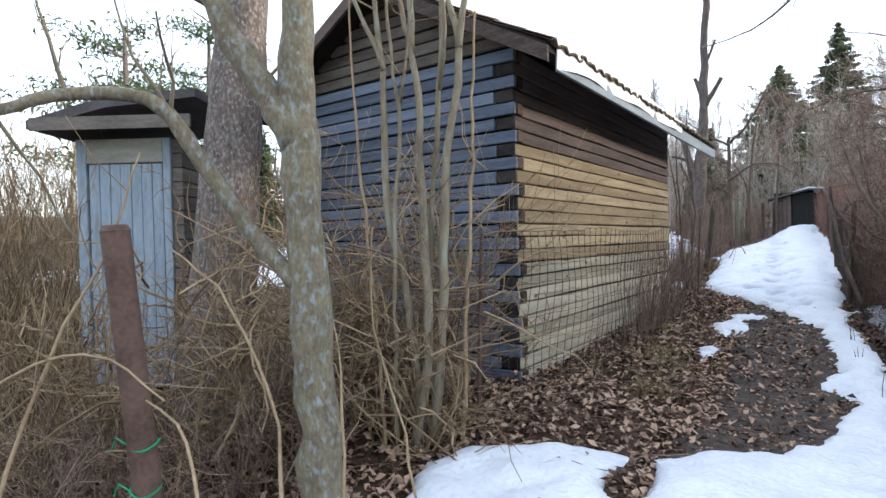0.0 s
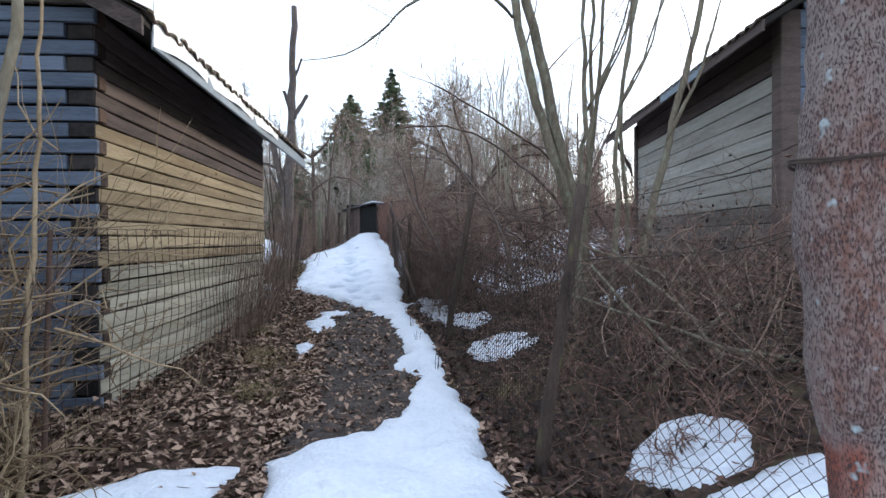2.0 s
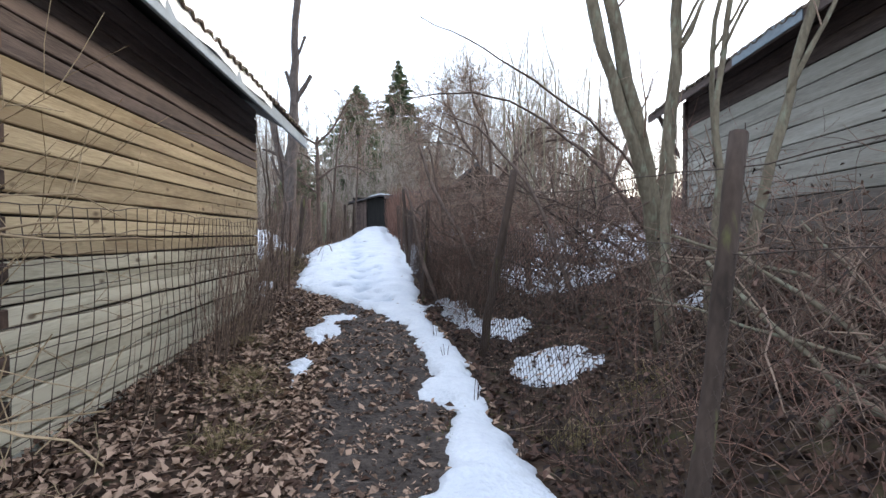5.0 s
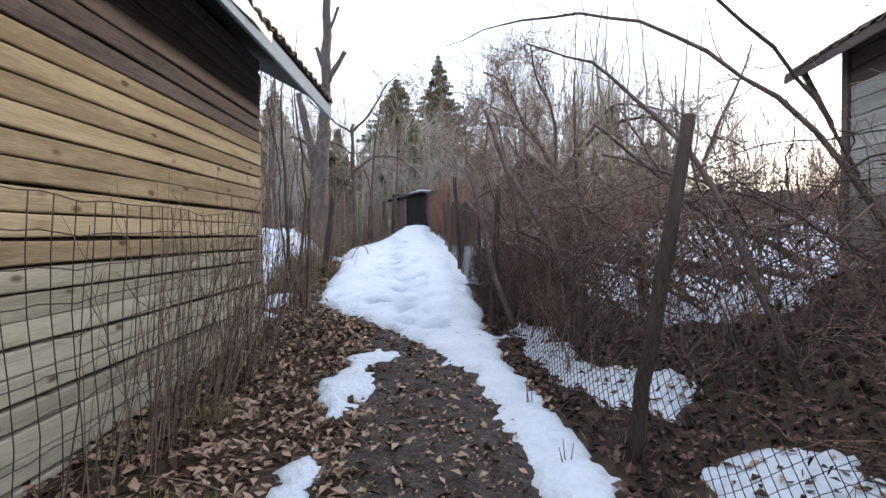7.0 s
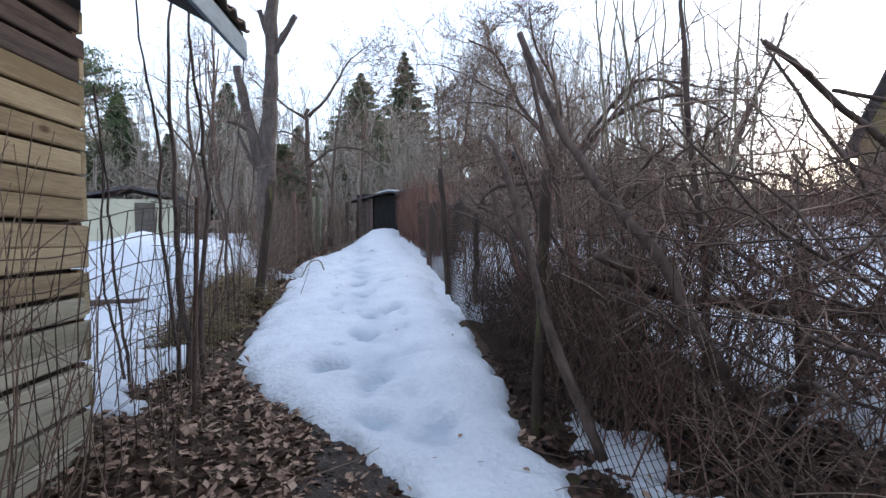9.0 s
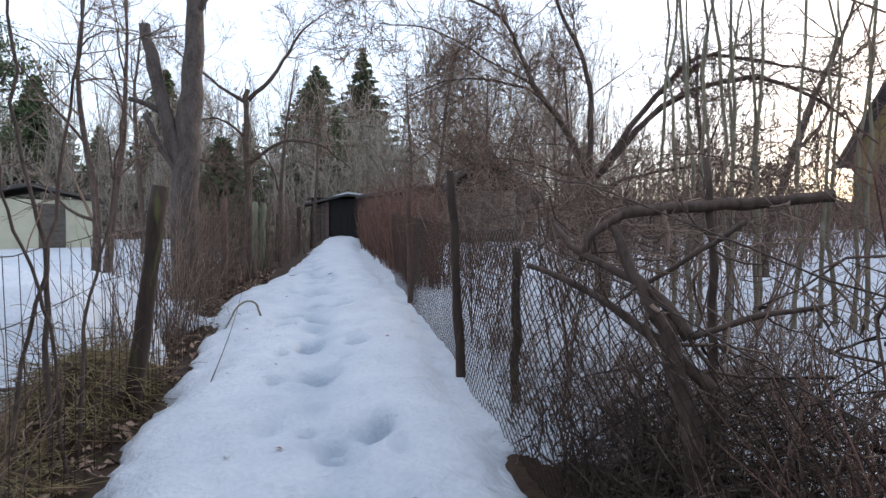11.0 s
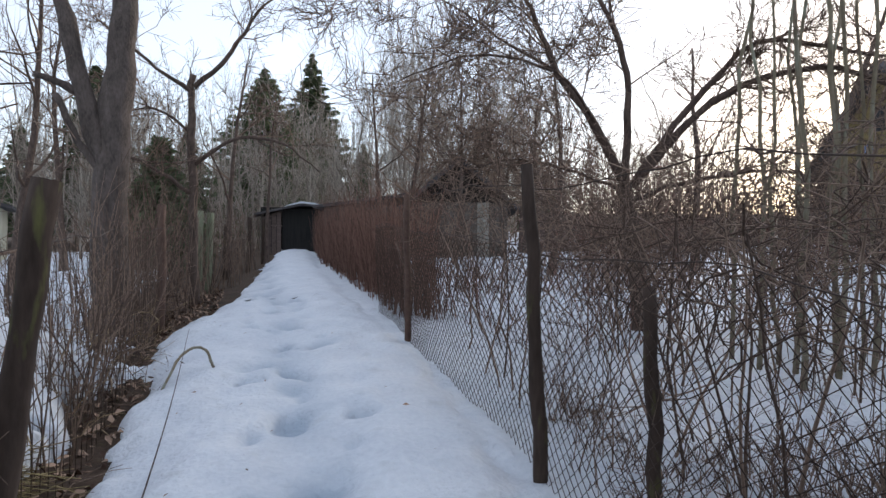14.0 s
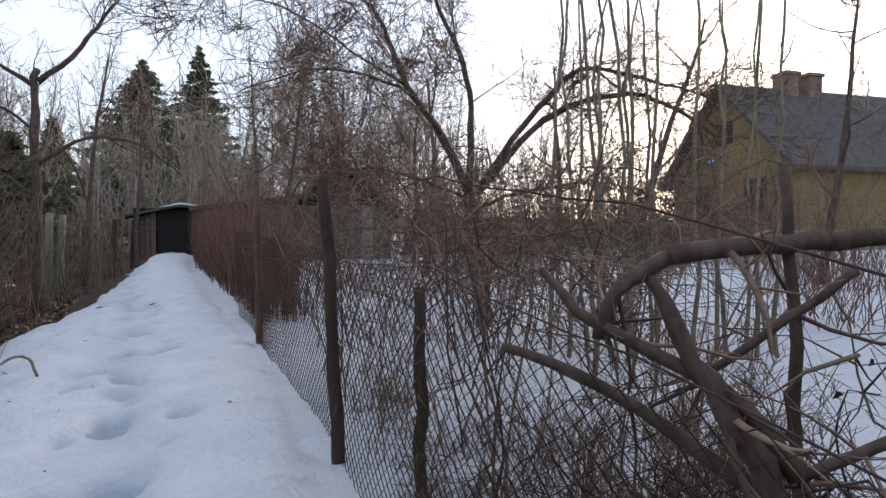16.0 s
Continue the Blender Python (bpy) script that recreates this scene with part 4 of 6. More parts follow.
r0 = np.random.default_rng(77)
for i, (bx, by, tx, ty, tz, rr) in enumerate([(-2.08, 3.11, -2.02, 3.18, 4.6, 0.036), (-2.05, 3.16, -2.33, 3.01, 4.4, 0.03), (-2.0, 3.15, -1.67, 3.39, 4.6, 0.038), (-2.21, 3.03, -2.21, 3.07, 4.0, 0.018), (-2.12, 3.2, -1.85, 3.3, 4.2, 0.026), (-1.81, 3.26, -1.70, 3.38, 3.05, 0.017), (-2.27, 2.99, -2.45, 2.9, 3.4, 0.014)]):
    z0 = float(soil(bx, by)) - 0.05
    mids = [(bx + (tx - bx) * f + r0.normal(0, 0.055) * (0 < f < 1 and rr > 0.0175), by + (ty - by) * f + r0.normal(0, 0.03), z0 + (tz - z0) * f) for f in (0, 0.2, 0.4, 0.6, 0.8, 1.0)]
    line_tree("sapling", (bx, by, z0), [(mids, rr, rr * 0.45)] + ([([mids[3], (mids[3][0] + r0.uniform(-.3, .3), mids[3][1] + r0.uniform(-.2, .2), mids[3][2] + 0.7), (mids[3][0] + r0.uniform(-.5, .5), mids[3][1] + r0.uniform(-.2, .2), mids[3][2] + 1.6)], rr * 0.6, 0.006)] if rr > 0.0175 else []), M_BARK if rr > 0.0175 else M_PALETWIG, "slender pale olive-barked sapling growing before the barn gable" if rr > 0.0175 else "straight thin dry stem beside the barn corner", 3, 0.45, 40 + i, 2, "saplings at the gable", 8, M_PALETWIG, trunk_name="stem")

for i, (x, y, n, h, wx, wy) in enumerate([(-2.7, 3.5, 42, 1.9, 0.35, 0.3), (-2.15, 3.25, 40, 1.1, 0.3, 0.25), (-3.2, 2.9, 45, 1.7, 0.4, 0.35), (-2.75, 2.35, 40, 1.2, 0.35, 0.3), (-3.6, 2.0, 45, 1.5, 0.45, 0.5), (-2.5, 4.1, 30, 2.3, 0.35, 0.15), (-3.0, 1.5, 36, 1.0, 0.35, 0.3)]):
    thicket("dry_brush", x, y, n, h, wx, wy, M_PALETWIG if i % 3 else M_TWIG, "tangle of pale dry stems and vines" if i % 3 else "tangle of brown dead stems and vines", 60 + i, 5, 0.008, 0.30, "brush at the bend", 0.24, 2, -0.03, tl=0.40)
for i, (x, y, n, h) in enumerate([(-6.6, 1.6, 170, 2.5), (-7.4, 3.2, 190, 3.2), (-7.8, -0.8, 190, 3.0), (-9, 3.5, 190, 3.2), (-6.4, 0.2, 130, 2.0), (-9.5, 1.0, 190, 3.3), (-7.6, 5.2, 120, 2.4), (-10.5, 6.5, 130, 2.9), (-4.6, 1.2, 70, 1.5), (-12.5, 3.6, 190, 4.0), (-13.5, 8.0, 190, 4.2), (-12.5, -1.0, 190, 3.8), (-16.0, 2.0, 190, 4.6), (-16.5, 6.0, 190, 4.8), (-16.0, -2.5, 190, 4.5)]):
    thicket("tall_dry_weeds", x, y, n, h, 1.1, 1.1, M_PALETWIG, "tall straw-coloured dry weeds", 80 + i, 4, 0.009, 0.2, "weeds beyond the bend", 0.12, 1)
thicket("ground_snow_weeds", -5.0, 1.2, 60, 1.0, 1.0, 0.8, M_TWIG, "low brown dry weeds", 95, 4, 0.006, 0.4, "", 0.2, 1)


# ---- mesh fence along the barn, shoots and weeds ----
def wall_x(y):
    return -2.0 + 0.0945 * (y - 4.74)


def grid_fence():
    t = empty("wire_grid_fence", wall_x(6) + 0.3, 6.0, float(soil(-1.6, 6)), "rusty square-mesh wire fence leaning along the barn wall", "fence")
    o = (wall_x(6) + 0.3, 6.0, float(soil(-1.6, 6)))
    ys = np.arange(3.7, 10.6, 0.135)
    r = np.random.default_rng(2)

    def spot(y, h):
        return np.array([wall_x(y) + 0.27 + 0.05 * np.sin(y * 1.3) + 0.05 * h + 0.02 * np.sin(h * 5 + y * 2), y + 0.03 * np.sin(h * 3 + y) - 0.05 * h, float(soil(wall_x(y) + 0.3, y)) - 0.03 + h * (1.0 - 0.05 * np.sin(y * 0.9))])
    for y in ys:
        Q = Tubes(4)
        Q.add([spot(y, h) for h in np.linspace(0, 1.36, 7)], 0.0028)
        part("upright_wire", Q.mesh("upright_wire", o), M_RUSTWIRE, t)
    for h in np.linspace(0.1, 1.36, 10):
        Q = Tubes(4)
        Q.add([spot(y, h) for y in np.linspace(3.6, 10.6, 60)], 0.0028)
        part("cross_wire", Q.mesh("cross_wire", o), M_RUSTWIRE, t)
    for y in (3.62, 10.6):
        P_ = Tubes(8)
        a, b = spot(y, -0.05), spot(y, 1.42)
        P_.add([a, (a + b) / 2, b], [0.016, 0.015, 0.014])
        part("stake", P_.mesh("stake", o), M_RUST, t)


grid_fence()
for i, (y, n, h) in enumerate([(5.6, 7, 0.8), (6.6, 18, 1.2), (7.2, 34, 1.5), (7.8, 42, 1.55), (8.4, 40, 1.6), (9.0, 14, 1.4), (9.6, 6, 1.2), (10.1, 3, 1.1)]):
    thicket("shoot_clump", wall_x(y) + 0.42, y, n, h, 0.12, 0.3, M_TWIG, "thin brown leafless shoots growing through the wire fence", 120 + i, 2, 0.0045, 0.10, "shoots along the barn", 0.07, 1, 0, (0.05, 0.16), tl=0.2)
for i, (x, y, tx, ty, tz, rr) in enumerate([(-1.38, 11.55, -1.62, 12.0, 4.4, 0.03), (-1.30, 11.6, -1.36, 11.75, 4.2, 0.026), (-1.42, 11.4, -1.75, 11.5, 3.6, 0.018), (-1.5, 13.5, -1.75, 13.6, 3.9, 0.018), (-1.45, 13.7, -1.2, 13.9, 2.9, 0.013), (-1.6, 13.3, -1.3, 13.5, 3.6, 0.014), (-1.4, 13.45, -1.6, 13.2, 2.6, 0.012), (-1.7, 11.2, -1.95, 11.3, 2.7, 0.012), (-1.6, 11.9, -1.45, 12.2, 3.2, 0.012), (-1.9, 11.6, -2.2, 11.8, 2.6, 0.012)]):
    z0 = float(soil(x, y)) - 0.05
    mids = [(x + (tx - x) * f + r0.normal(0, 0.05) * (0 < f < 1), y + (ty - y) * f, z0 + (tz - z0) * f) for f in (0, 0.2, 0.4, 0.6, 0.8, 1.0)]
    line_tree("sapling", (x, y, z0), [(mids, rr, 0.006)], M_DARKBARK, "thin dark curved sapling at the end of the barn", 5, 0.6, 140 + i, 2, "saplings past the barn", 8, M_TWIG, trunk_name="stem")
for i, (x, y, n, h, wx, wy) in enumerate([(-1.45, 11.0, 7, 1.2, 0.25, 0.35), (-1.6, 11.9, 7, 1.6, 0.3, 0.4), (-1.6, 13.0, 8, 1.2, 0.3, 0.4), (-1.6, 14.2, 14, 1.1, 0.3, 0.4), (-1.55, 15.4, 34, 1.5, 0.25, 0.5), (-1.6, 16.6, 60, 1.7, 0.3, 0.5), (-1.75, 18.0, 70, 2.0, 0.35, 0.6), (-1.7, 19.4, 60, 1.9, 0.3, 0.6), (-1.6, 21.0, 90, 2.0, 0.5, 0.6), (-2.2, 22.2, 110, 3.0, 0.45, 0.5), (-1.4, 23.0, 70, 1.7, 0.5, 0.7), (-1.0, 25.5, 90, 1.9, 0.5, 0.9), (-0.6, 28.5, 90, 2.0, 0.5, 1.0), (-2.4, 25, 110, 2.6, 0.8, 1.2), (-2.8, 20.0, 60, 1.6, 0.5, 0.8)]):
    thicket("garden_shrub", x, y, int(n * (0.6 if y > 15 else 1)), h, wx, wy, M_TWIG, "leafless brown shrub stems by the lane fence", 160 + i, 4, 0.006 + 0.0003 * max(0, y - 12), 0.14, "shrubs along the garden side", 0.10, 1, tl=0.32)


def straw_heap(x, y, rx, ry, h, n, seed, mat, label):
    """A solid low dome of rotting straw with loose stalks lying over it."""
    r = np.random.default_rng(seed)
    z = float(soil(x, y)) - 0.05
    t = empty("straw_heap", x, y, z, label, "straw")

    def dome(u, v):
        d = np.clip(1 - u * u - v * v, 0, 1)
        return h * d ** 0.7 * (0.8 + 0.4 * lattice(u, v, 2.5, seed))

    g = np.linspace(-1, 1, 25)
    U, W_ = np.meshgrid(g, g)
    V, F = sheet(g, g, dome, (U * U + W_ * W_) < 1.0)
    part("core", fast_mesh("core", V * np.array([rx, ry, 1.0]), F), M_LITTER, t, "dark rotted straw")
    T = Tubes(3)
    for _ in range(n):
        a, q = r.uniform(0, 2 * np.pi), math.sqrt(r.uniform(0, 1))
        u, v = q * math.cos(a), q * math.sin(a)
        d = np.array([r.normal(0, 1), r.normal(0, 1), r.normal(-0.05, 0.22)])
        T.add(stroke((u * rx, v * ry, float(dome(u, v)) + 0.012), d, r.uniform(0.15, 0.5), 4, 0.22, -0.12, r), np.linspace(0.0045, 0.002, 4))
    tagged(part("stalk_mass", T.mesh("stalk_mass"), mat, t, "loose bent straw stalks"), kind="stuff")


straw_heap(-1.72, 14.55, 0.42, 0.75, 0.5, 1300, 190, M_GRASS, "heap of bent yellowish straw against the garden fence")
straw_heap(-1.75, 13.1, 0.36, 0.6, 0.28, 700, 192, M_GRASS, "low heap of flattened brown straw by the fence")
thicket("stalk_clump", -1.75, 20.8, 340, 0.8, 0.5, 0.9, M_TWIG, "heap of dead brown stalks on the snow", 191, 0, 0.005, 0.9, "", 0.35, 1, -0.25, category="brush", single=0)


# ---- posts and chain-link ----
def post(name, a, b, ra, rb, mat, label, group="", cap=False, sides=9, seed=0):
    r = np.random.default_rng(seed)
    a, b = np.array(a, float), np.array(b, float)
    u = np.linspace(0, 1, 9)[:, None]
    line = a + (b - a) * u + np.concatenate([np.zeros((1, 3)), r.normal(0, 0.006, (7, 3)), np.zeros((1, 3))])
    T = Tubes(sides)
    rad = np.linspace(ra, rb, 9) * (1 + 0.05 * r.normal(0, 1, 9))
    T.add(line, rad)
    me = T.mesh(name, a)
    bm = bmesh.new()
    bm.from_mesh(me)
    top = [v for v in bm.verts if (Vector(b - a) - v.co).length < max(rb, ra) * 1.6 and v.is_boundary]
    edges = [e for e in bm.edges if e.is_boundary]
    bmesh.ops.holes_fill(bm, edges=edges, sides=0)
    bm.to_mesh(me)
    bm.free()
    return thing(name, me, mat, label, "post", group, at=pose(*a))


post("fence_post", (1.02, 3.36, float(soil(1.02, 3.36)) - 0.1), (1.47, 3.68, 1.84), 0.045, 0.040, M_POST, "leaning dark wooden fence post with mossy foot", "lane fence posts", seed=1)
post("fence_post", (1.08, 6.78, float(soil(1.08, 6.78)) - 0.1), (1.46, 6.9, 2.05), 0.042, 0.04, M_POST, "leaning dark wooden fence post with a splintered top", "lane fence posts", seed=2)
post("fence_post", (1.40, 13.66, float(soil(1.4, 13.66)) - 0.1), (1.47, 13.82, 1.84), 0.036, 0.032, M_POST, "short dark fence post behind chain-link", "lane fence posts", seed=3)
post("fence_post", (1.19, 14.32, float(soil(1.19, 14.32)) - 0.1), (1.08, 14.31, 2.47), 0.042, 0.036, M_POST, "tall dark wooden fence post with a nailed wire", "lane fence posts", seed=4)
post("fence_post", (1.36, 17.63, float(soil(1.36, 17.63)) - 0.1), (1.34, 17.64, 2.62), 0.04, 0.036, M_RUST, "rust-brown metal fence post", "lane fence posts", seed=5)
post("fence_post", (0.95, 10.0, float(soil(0.95, 10.0)) - 0.1), (1.05, 10.05, 1.95), 0.035, 0.032, M_POST, "dark fence post sunk in brush", "lane fence posts", seed=6)
post("fence_post", (-1.36, 14.43, float(soil(-1.36, 14.43)) - 0.1), (-1.14, 14.47, 2.31), 0.065, 0.060, M_POST, "thick dark round fence post with wire wrapped round", "garden fence posts", seed=7)
post("fence_post", (-1.37, 19.44, float(soil(-1.37, 19.44)) - 0.1), (-1.37, 19.46, 2.56), 0.055, 0.05, M_RUST, "brown post beside shrubs", "garden fence posts", seed=8)
for i, (x, y, tz) in enumerate([(-1.28, 23.64, 2.75), (-1.10, 23.75, 2.72), (-0.9, 26.5, 2.6), (-0.35, 28.8, 2.9), (0.1, 31.2, 3.0)]):
    post("fence_post", (x, y, float(soil(x, y)) - 0.1), (x + 0.04, y, tz), 0.07, 0.065, M_GREENPOST if i < 2 else M_POST, "mossy grey-green wooden post" if i < 2 else "dark wooden post near the lane end", "garden fence posts", seed=9 + i)

FENCE = np.array([(1.6, 1.55), (1.04, 3.36), (1.06, 6.78), (1.0, 10.0), (1.12, 12.3), (1.2, 14.3), (1.38, 17.6), (1.42, 19.4)])
FS = np.concatenate([[0], np.cumsum(np.linalg.norm(np.diff(FENCE, axis=0), axis=1))])


def fence_at(s, h):
    x, y = np.interp(s, FS, FENCE[:, 0]), np.interp(s, FS, FENCE[:, 1])
    lean = np.interp(y, [2, 3, 6.5, 9, 12, 20], [0.1, 0.22, 0.22, 0.15, -0.02, -0.02])
    sag = np.interp(y, [1.5, 3, 6.4, 8, 10, 12, 13, 20], [1.0, 1.0, 0.95, 0.75, 0.7, 0.95, 1.0, 1.0])
    return np.stack([x + lean * h + 0.03 * np.sin(s * 1.9 + h * 2), y + 0 * h, soil(x, y) - 0.02 + h * sag + 0.02 * np.sin(s * 2.3)], -1)


def chain_link():
    o = (1.0, 6.0, float(soil(1.0, 6.0)))
    t = empty("chain_link_fence", *o, "sagging rusty chain-link fence beside the lane", "fence")
    T = Tubes(4)
    c = 0.038
    hs = np.arange(0.0, 1.40, c)
    zig = np.where(np.arange(len(hs)) % 2 == 0, -1.0, 1.0) * c * 0.56
    for s in np.arange(0.0, FS[-1], 2 * c * 1.06):
        T.add(fence_at(s + zig, hs), 0.0026)
        T.add(fence_at(s + c * 1.06 - zig * 1.06, hs), 0.0026)
    me = T.mesh("wire_mesh", o)
    tagged(part("wire_mesh", me, M_RUSTWIRE, t, "woven rusty wire diamonds"), kind="stuff")
    for h in (1.39, 1.75):
        W = Tubes(5)
        ss = np.linspace(0, FS[-1], 90)
        W.add(fence_at(ss, np.full(90, h) - 0.02 * np.abs(np.sin(ss * 0.9))), 0.003)
        part("line_wire", W.mesh("line_wire", o), M_RUSTWIRE, t, "taut line wire")


chain_link()


def garden_wires():
    o = (-1.25, 14.0, float(soil(-1.25, 14)))
    t = empty("garden_wire_fence", *o, "thin rusty wire fence along the garden", "fence")
    for h in (0.35, 0.7, 1.05, 1.35):
        W = Tubes(4)
        ys = np.linspace(10.8, 24, 50)
        x = np.interp(ys, [10.8, 14.4, 19.4, 24], [-1.4, -1.27, -1.37, -1.25])
        W.add(np.stack([x + 0.03 * np.sin(ys * 1.7), ys, soil(x, ys) + h + 0.05 + 0.03 * np.sin(ys * 0.8 + h)], -1), 0.0028)
        part("line_wire", W.mesh("line_wire", o), M_RUSTWIRE, t)
    U = Tubes(4)
    for y in np.arange(10.8, 20, 0.13):
        x = float(np.interp(y, [10.8, 14.4, 19.4, 24], [-1.4, -1.27, -1.37, -1.25]))
        U.add([(x, y, float(soil(x, y))), (x + 0.01, y + 0.02, float(soil(x, y)) + 0.7), (x, y, float(soil(x, y)) + 1.38)], 0.002)
    tagged(part("wire_weave", U.mesh("wire_weave", o), M_RUSTWIRE, t), kind="stuff")


garden_wires()

# ---- right side: reddish tree, twin stems, brush ----
line_tree("scaly_tree", (1.62, 1.50, 0.0), [([(1.62, 1.50, 0.0), (1.53, 1.52, 0.5), (1.47, 1.53, 0.8), (1.395, 1.555, 1.21), (1.39, 1.565, 1.68), (1.43, 1.56, 2.03), (1.45, 1.57, 2.48), (1.55, 1.6, 4.0)], 0.145, 0.135)], M_PINKBARK, "reddish scaly tree trunk with a wire bound round it", 0, 0.5, 5, 1, sides=18)
W = Tubes(6)
a = np.linspace(0, 2 * np.pi * 1.02, 33)
W.add(np.stack([1.391 + 0.152 * np.cos(a), 1.565 + 0.152 * np.sin(a), 1.70 + 0.006 * np.sin(3 * a) + 0.012 * a / 6], -1), 0.006)
W.add(np.stack([1.391 + 0.153 * np.cos(a), 1.565 + 0.153 * np.sin(a), 1.715 - 0.008 * np.sin(2 * a)], -1), 0.005)
thing("binding_wire", W.mesh("binding_wire", (1.39, 1.565, 1.70)), M_RUSTWIRE, "dark twisted wire tied round the trunk", "wire", at=pose(1.39, 1.565, 1.70))
zt = float(soil(2.62, 6.1)) - 0.1
line_tree("twin_stem_tree", (2.62, 6.1, zt), [
    ([(2.62, 6.1, zt), (2.5, 6.08, 1.3), (2.37, 6.05, 1.99), (2.01, 6.11, 3.02), (1.77, 6.19, 4.18), (1.68, 6.22, 5.14), (1.6, 6.3, 6.5)], 0.066, 0.04),
    ([(2.68, 6.15, zt), (2.56, 6.1, 1.3), (2.42, 6.08, 1.99), (2.18, 6.1, 3.02), (1.94, 6.17, 4.18), (1.80, 6.22, 5.14), (1.7, 6.3, 6.5)], 0.078, 0.045),
    ([(1.77, 6.19, 4.0), (1.35, 5.6, 4.0), (0.95, 5.4, 3.95), (0.52, 5.3, 3.75), (0.2, 5.3, 3.4), (-0.12, 5.35, 3.2), (-0.5, 5.4, 3.15)], 0.022, 0.005),
], M_STEM, "twin-stemmed olive-barked tree on the bank", 4, 0.8, 6, 2, sides=10, twig_mat=M_TWIG)
for i, (x, y, pts, rr) in enumerate([
    (2.3, 5.7, [(2.33, 5.6, 2.0), (2.36, 5.55, 2.8), (2.33, 5.55, 4.0), (2.2, 5.5, 5.5)], 0.035), (2.95, 5.6, [(2.93, 5.4, 1.42), (3.15, 5.31, 2.48), (3.39, 5.27, 3.36), (3.57, 5.25, 4.31), (3.8, 5.2, 5.2)], 0.05),
    (2.65, 5.6, [(2.62, 5.45, 1.6), (2.66, 5.43, 2.78), (2.82, 5.42, 3.96), (2.9, 5.4, 5.4)], 0.032), (2.5, 5.9, [(2.45, 5.8, 2.0), (2.55, 5.75, 3.0), (2.5, 5.7, 4.2), (2.45, 5.6, 5.4)], 0.03),
    (2.8, 6.5, [(2.8, 6.5, 2.0), (2.95, 6.5, 3.2), (3.0, 6.4, 4.4), (3.1, 6.4, 5.6)], 0.035), (3.1, 6.0, [(3.05, 6.0, 1.8), (3.0, 6.0, 3.0), (3.2, 6.0, 4.2), (3.25, 6.0, 5.6)], 0.03)]):
    z0 = float(soil(x, y)) - 0.08
    line_tree("alder_stem", (x, y, z0), [([(x, y, z0), *pts], rr, rr * 0.45), ([pts[1], (pts[1][0] + 0.3, pts[1][1] - 0.15, pts[1][2] + 0.7), (pts[1][0] + 0.5, pts[1][1] - 0.2, pts[1][2] + 1.5)], rr * 0.5, 0.008)], M_STEM, "slim olive-grey tree stem with bare twigs", 5, 0.7, 210 + i, 2, "stems on the bank", 8, M_TWIG)

# cut branches leaning on the bank
for i, (a, b, c, rr) in enumerate([((2.73, 3.5, 0.3), (2.3, 4.0, 0.6), (1.97, 4.6, 1.24), 0.03), ((2.66, 2.9, 0.15), (2.74, 4.0, 0.62), (2.38, 5.0, 1.36), 0.032), ((3.1, 3.9, 0.5), (3.26, 4.6, 0.9), (3.36, 5.4, 1.5), 0.024), ((3.2, 3.2, 0.5), (2.4, 3.9, 0.75), (1.7, 4.8, 1.0), 0.02), ((3.6, 4.6, 0.75), (3.0, 5.0, 1.1), (2.3, 5.5, 1.4), 0.028), ((2.2, 4.0, 0.4), (2.9, 4.3, 0.75), (3.7, 4.6, 1.0), 0.03)]):
    line_tree("cut_branch", a, [([a, b, c], rr, rr * 0.4)], M_STEM, "cut branch leaning on the brush-covered bank", 5, 0.5, 230 + i, 1, "branches on the bank", 8, M_TWIG, category="branch", trunk_name="stick")
for i, (x, y, n, h, wx, wy, ln) in enumerate([(1.6, 4.4, 14, 0.7, 0.3, 0.4, 0.6), (2.5, 4.9, 40, 1.2, 0.4, 0.5, 0.7), (3.0, 4.6, 56, 1.2, 0.5, 0.5, 0.8), (3.6, 5.4, 60, 1.2, 0.4, 0.5, 0.7), (2.1, 3.8, 36, 0.7, 0.5, 0.3, 0.9), (2.9, 3.6, 60, 0.9, 0.5, 0.4, 0.9), (2.2, 5.7, 14, 1.1, 0.3, 0.4, 0.6), (2.8, 6.7, 36, 1.5, 0.4, 0.5, 0.6), (3.4, 7.2, 60, 1.6, 0.5, 0.5, 0.6), (2.2, 7.8, 26, 1.6, 0.3, 0.4, 0.5), (2.4, 8.0, 30, 1.5, 0.6, 0.5, 0.6), (3.8, 8.0, 44, 1.5, 0.6, 0.6, 0.5), (2.0, 3.0, 40, 0.5, 0.5, 0.25, 0.8), (3.4, 2.9, 60, 0.9, 0.5, 0.4, 0.6), (4.2, 4.2, 70, 1.0, 0.5, 0.5, 0.6)]):
    thicket("bramble_brush", x, y, n, h, wx, wy, M_TWIG if i % 2 else M_REDTWIG, "tangle of brown arching brambles and twigs" if i % 2 else "tangle of reddish-brown arching brambles", 250 + i, 4, 0.0055, ln, "brush on the bank", 0.30, 2, -0.08, tl=0.40)

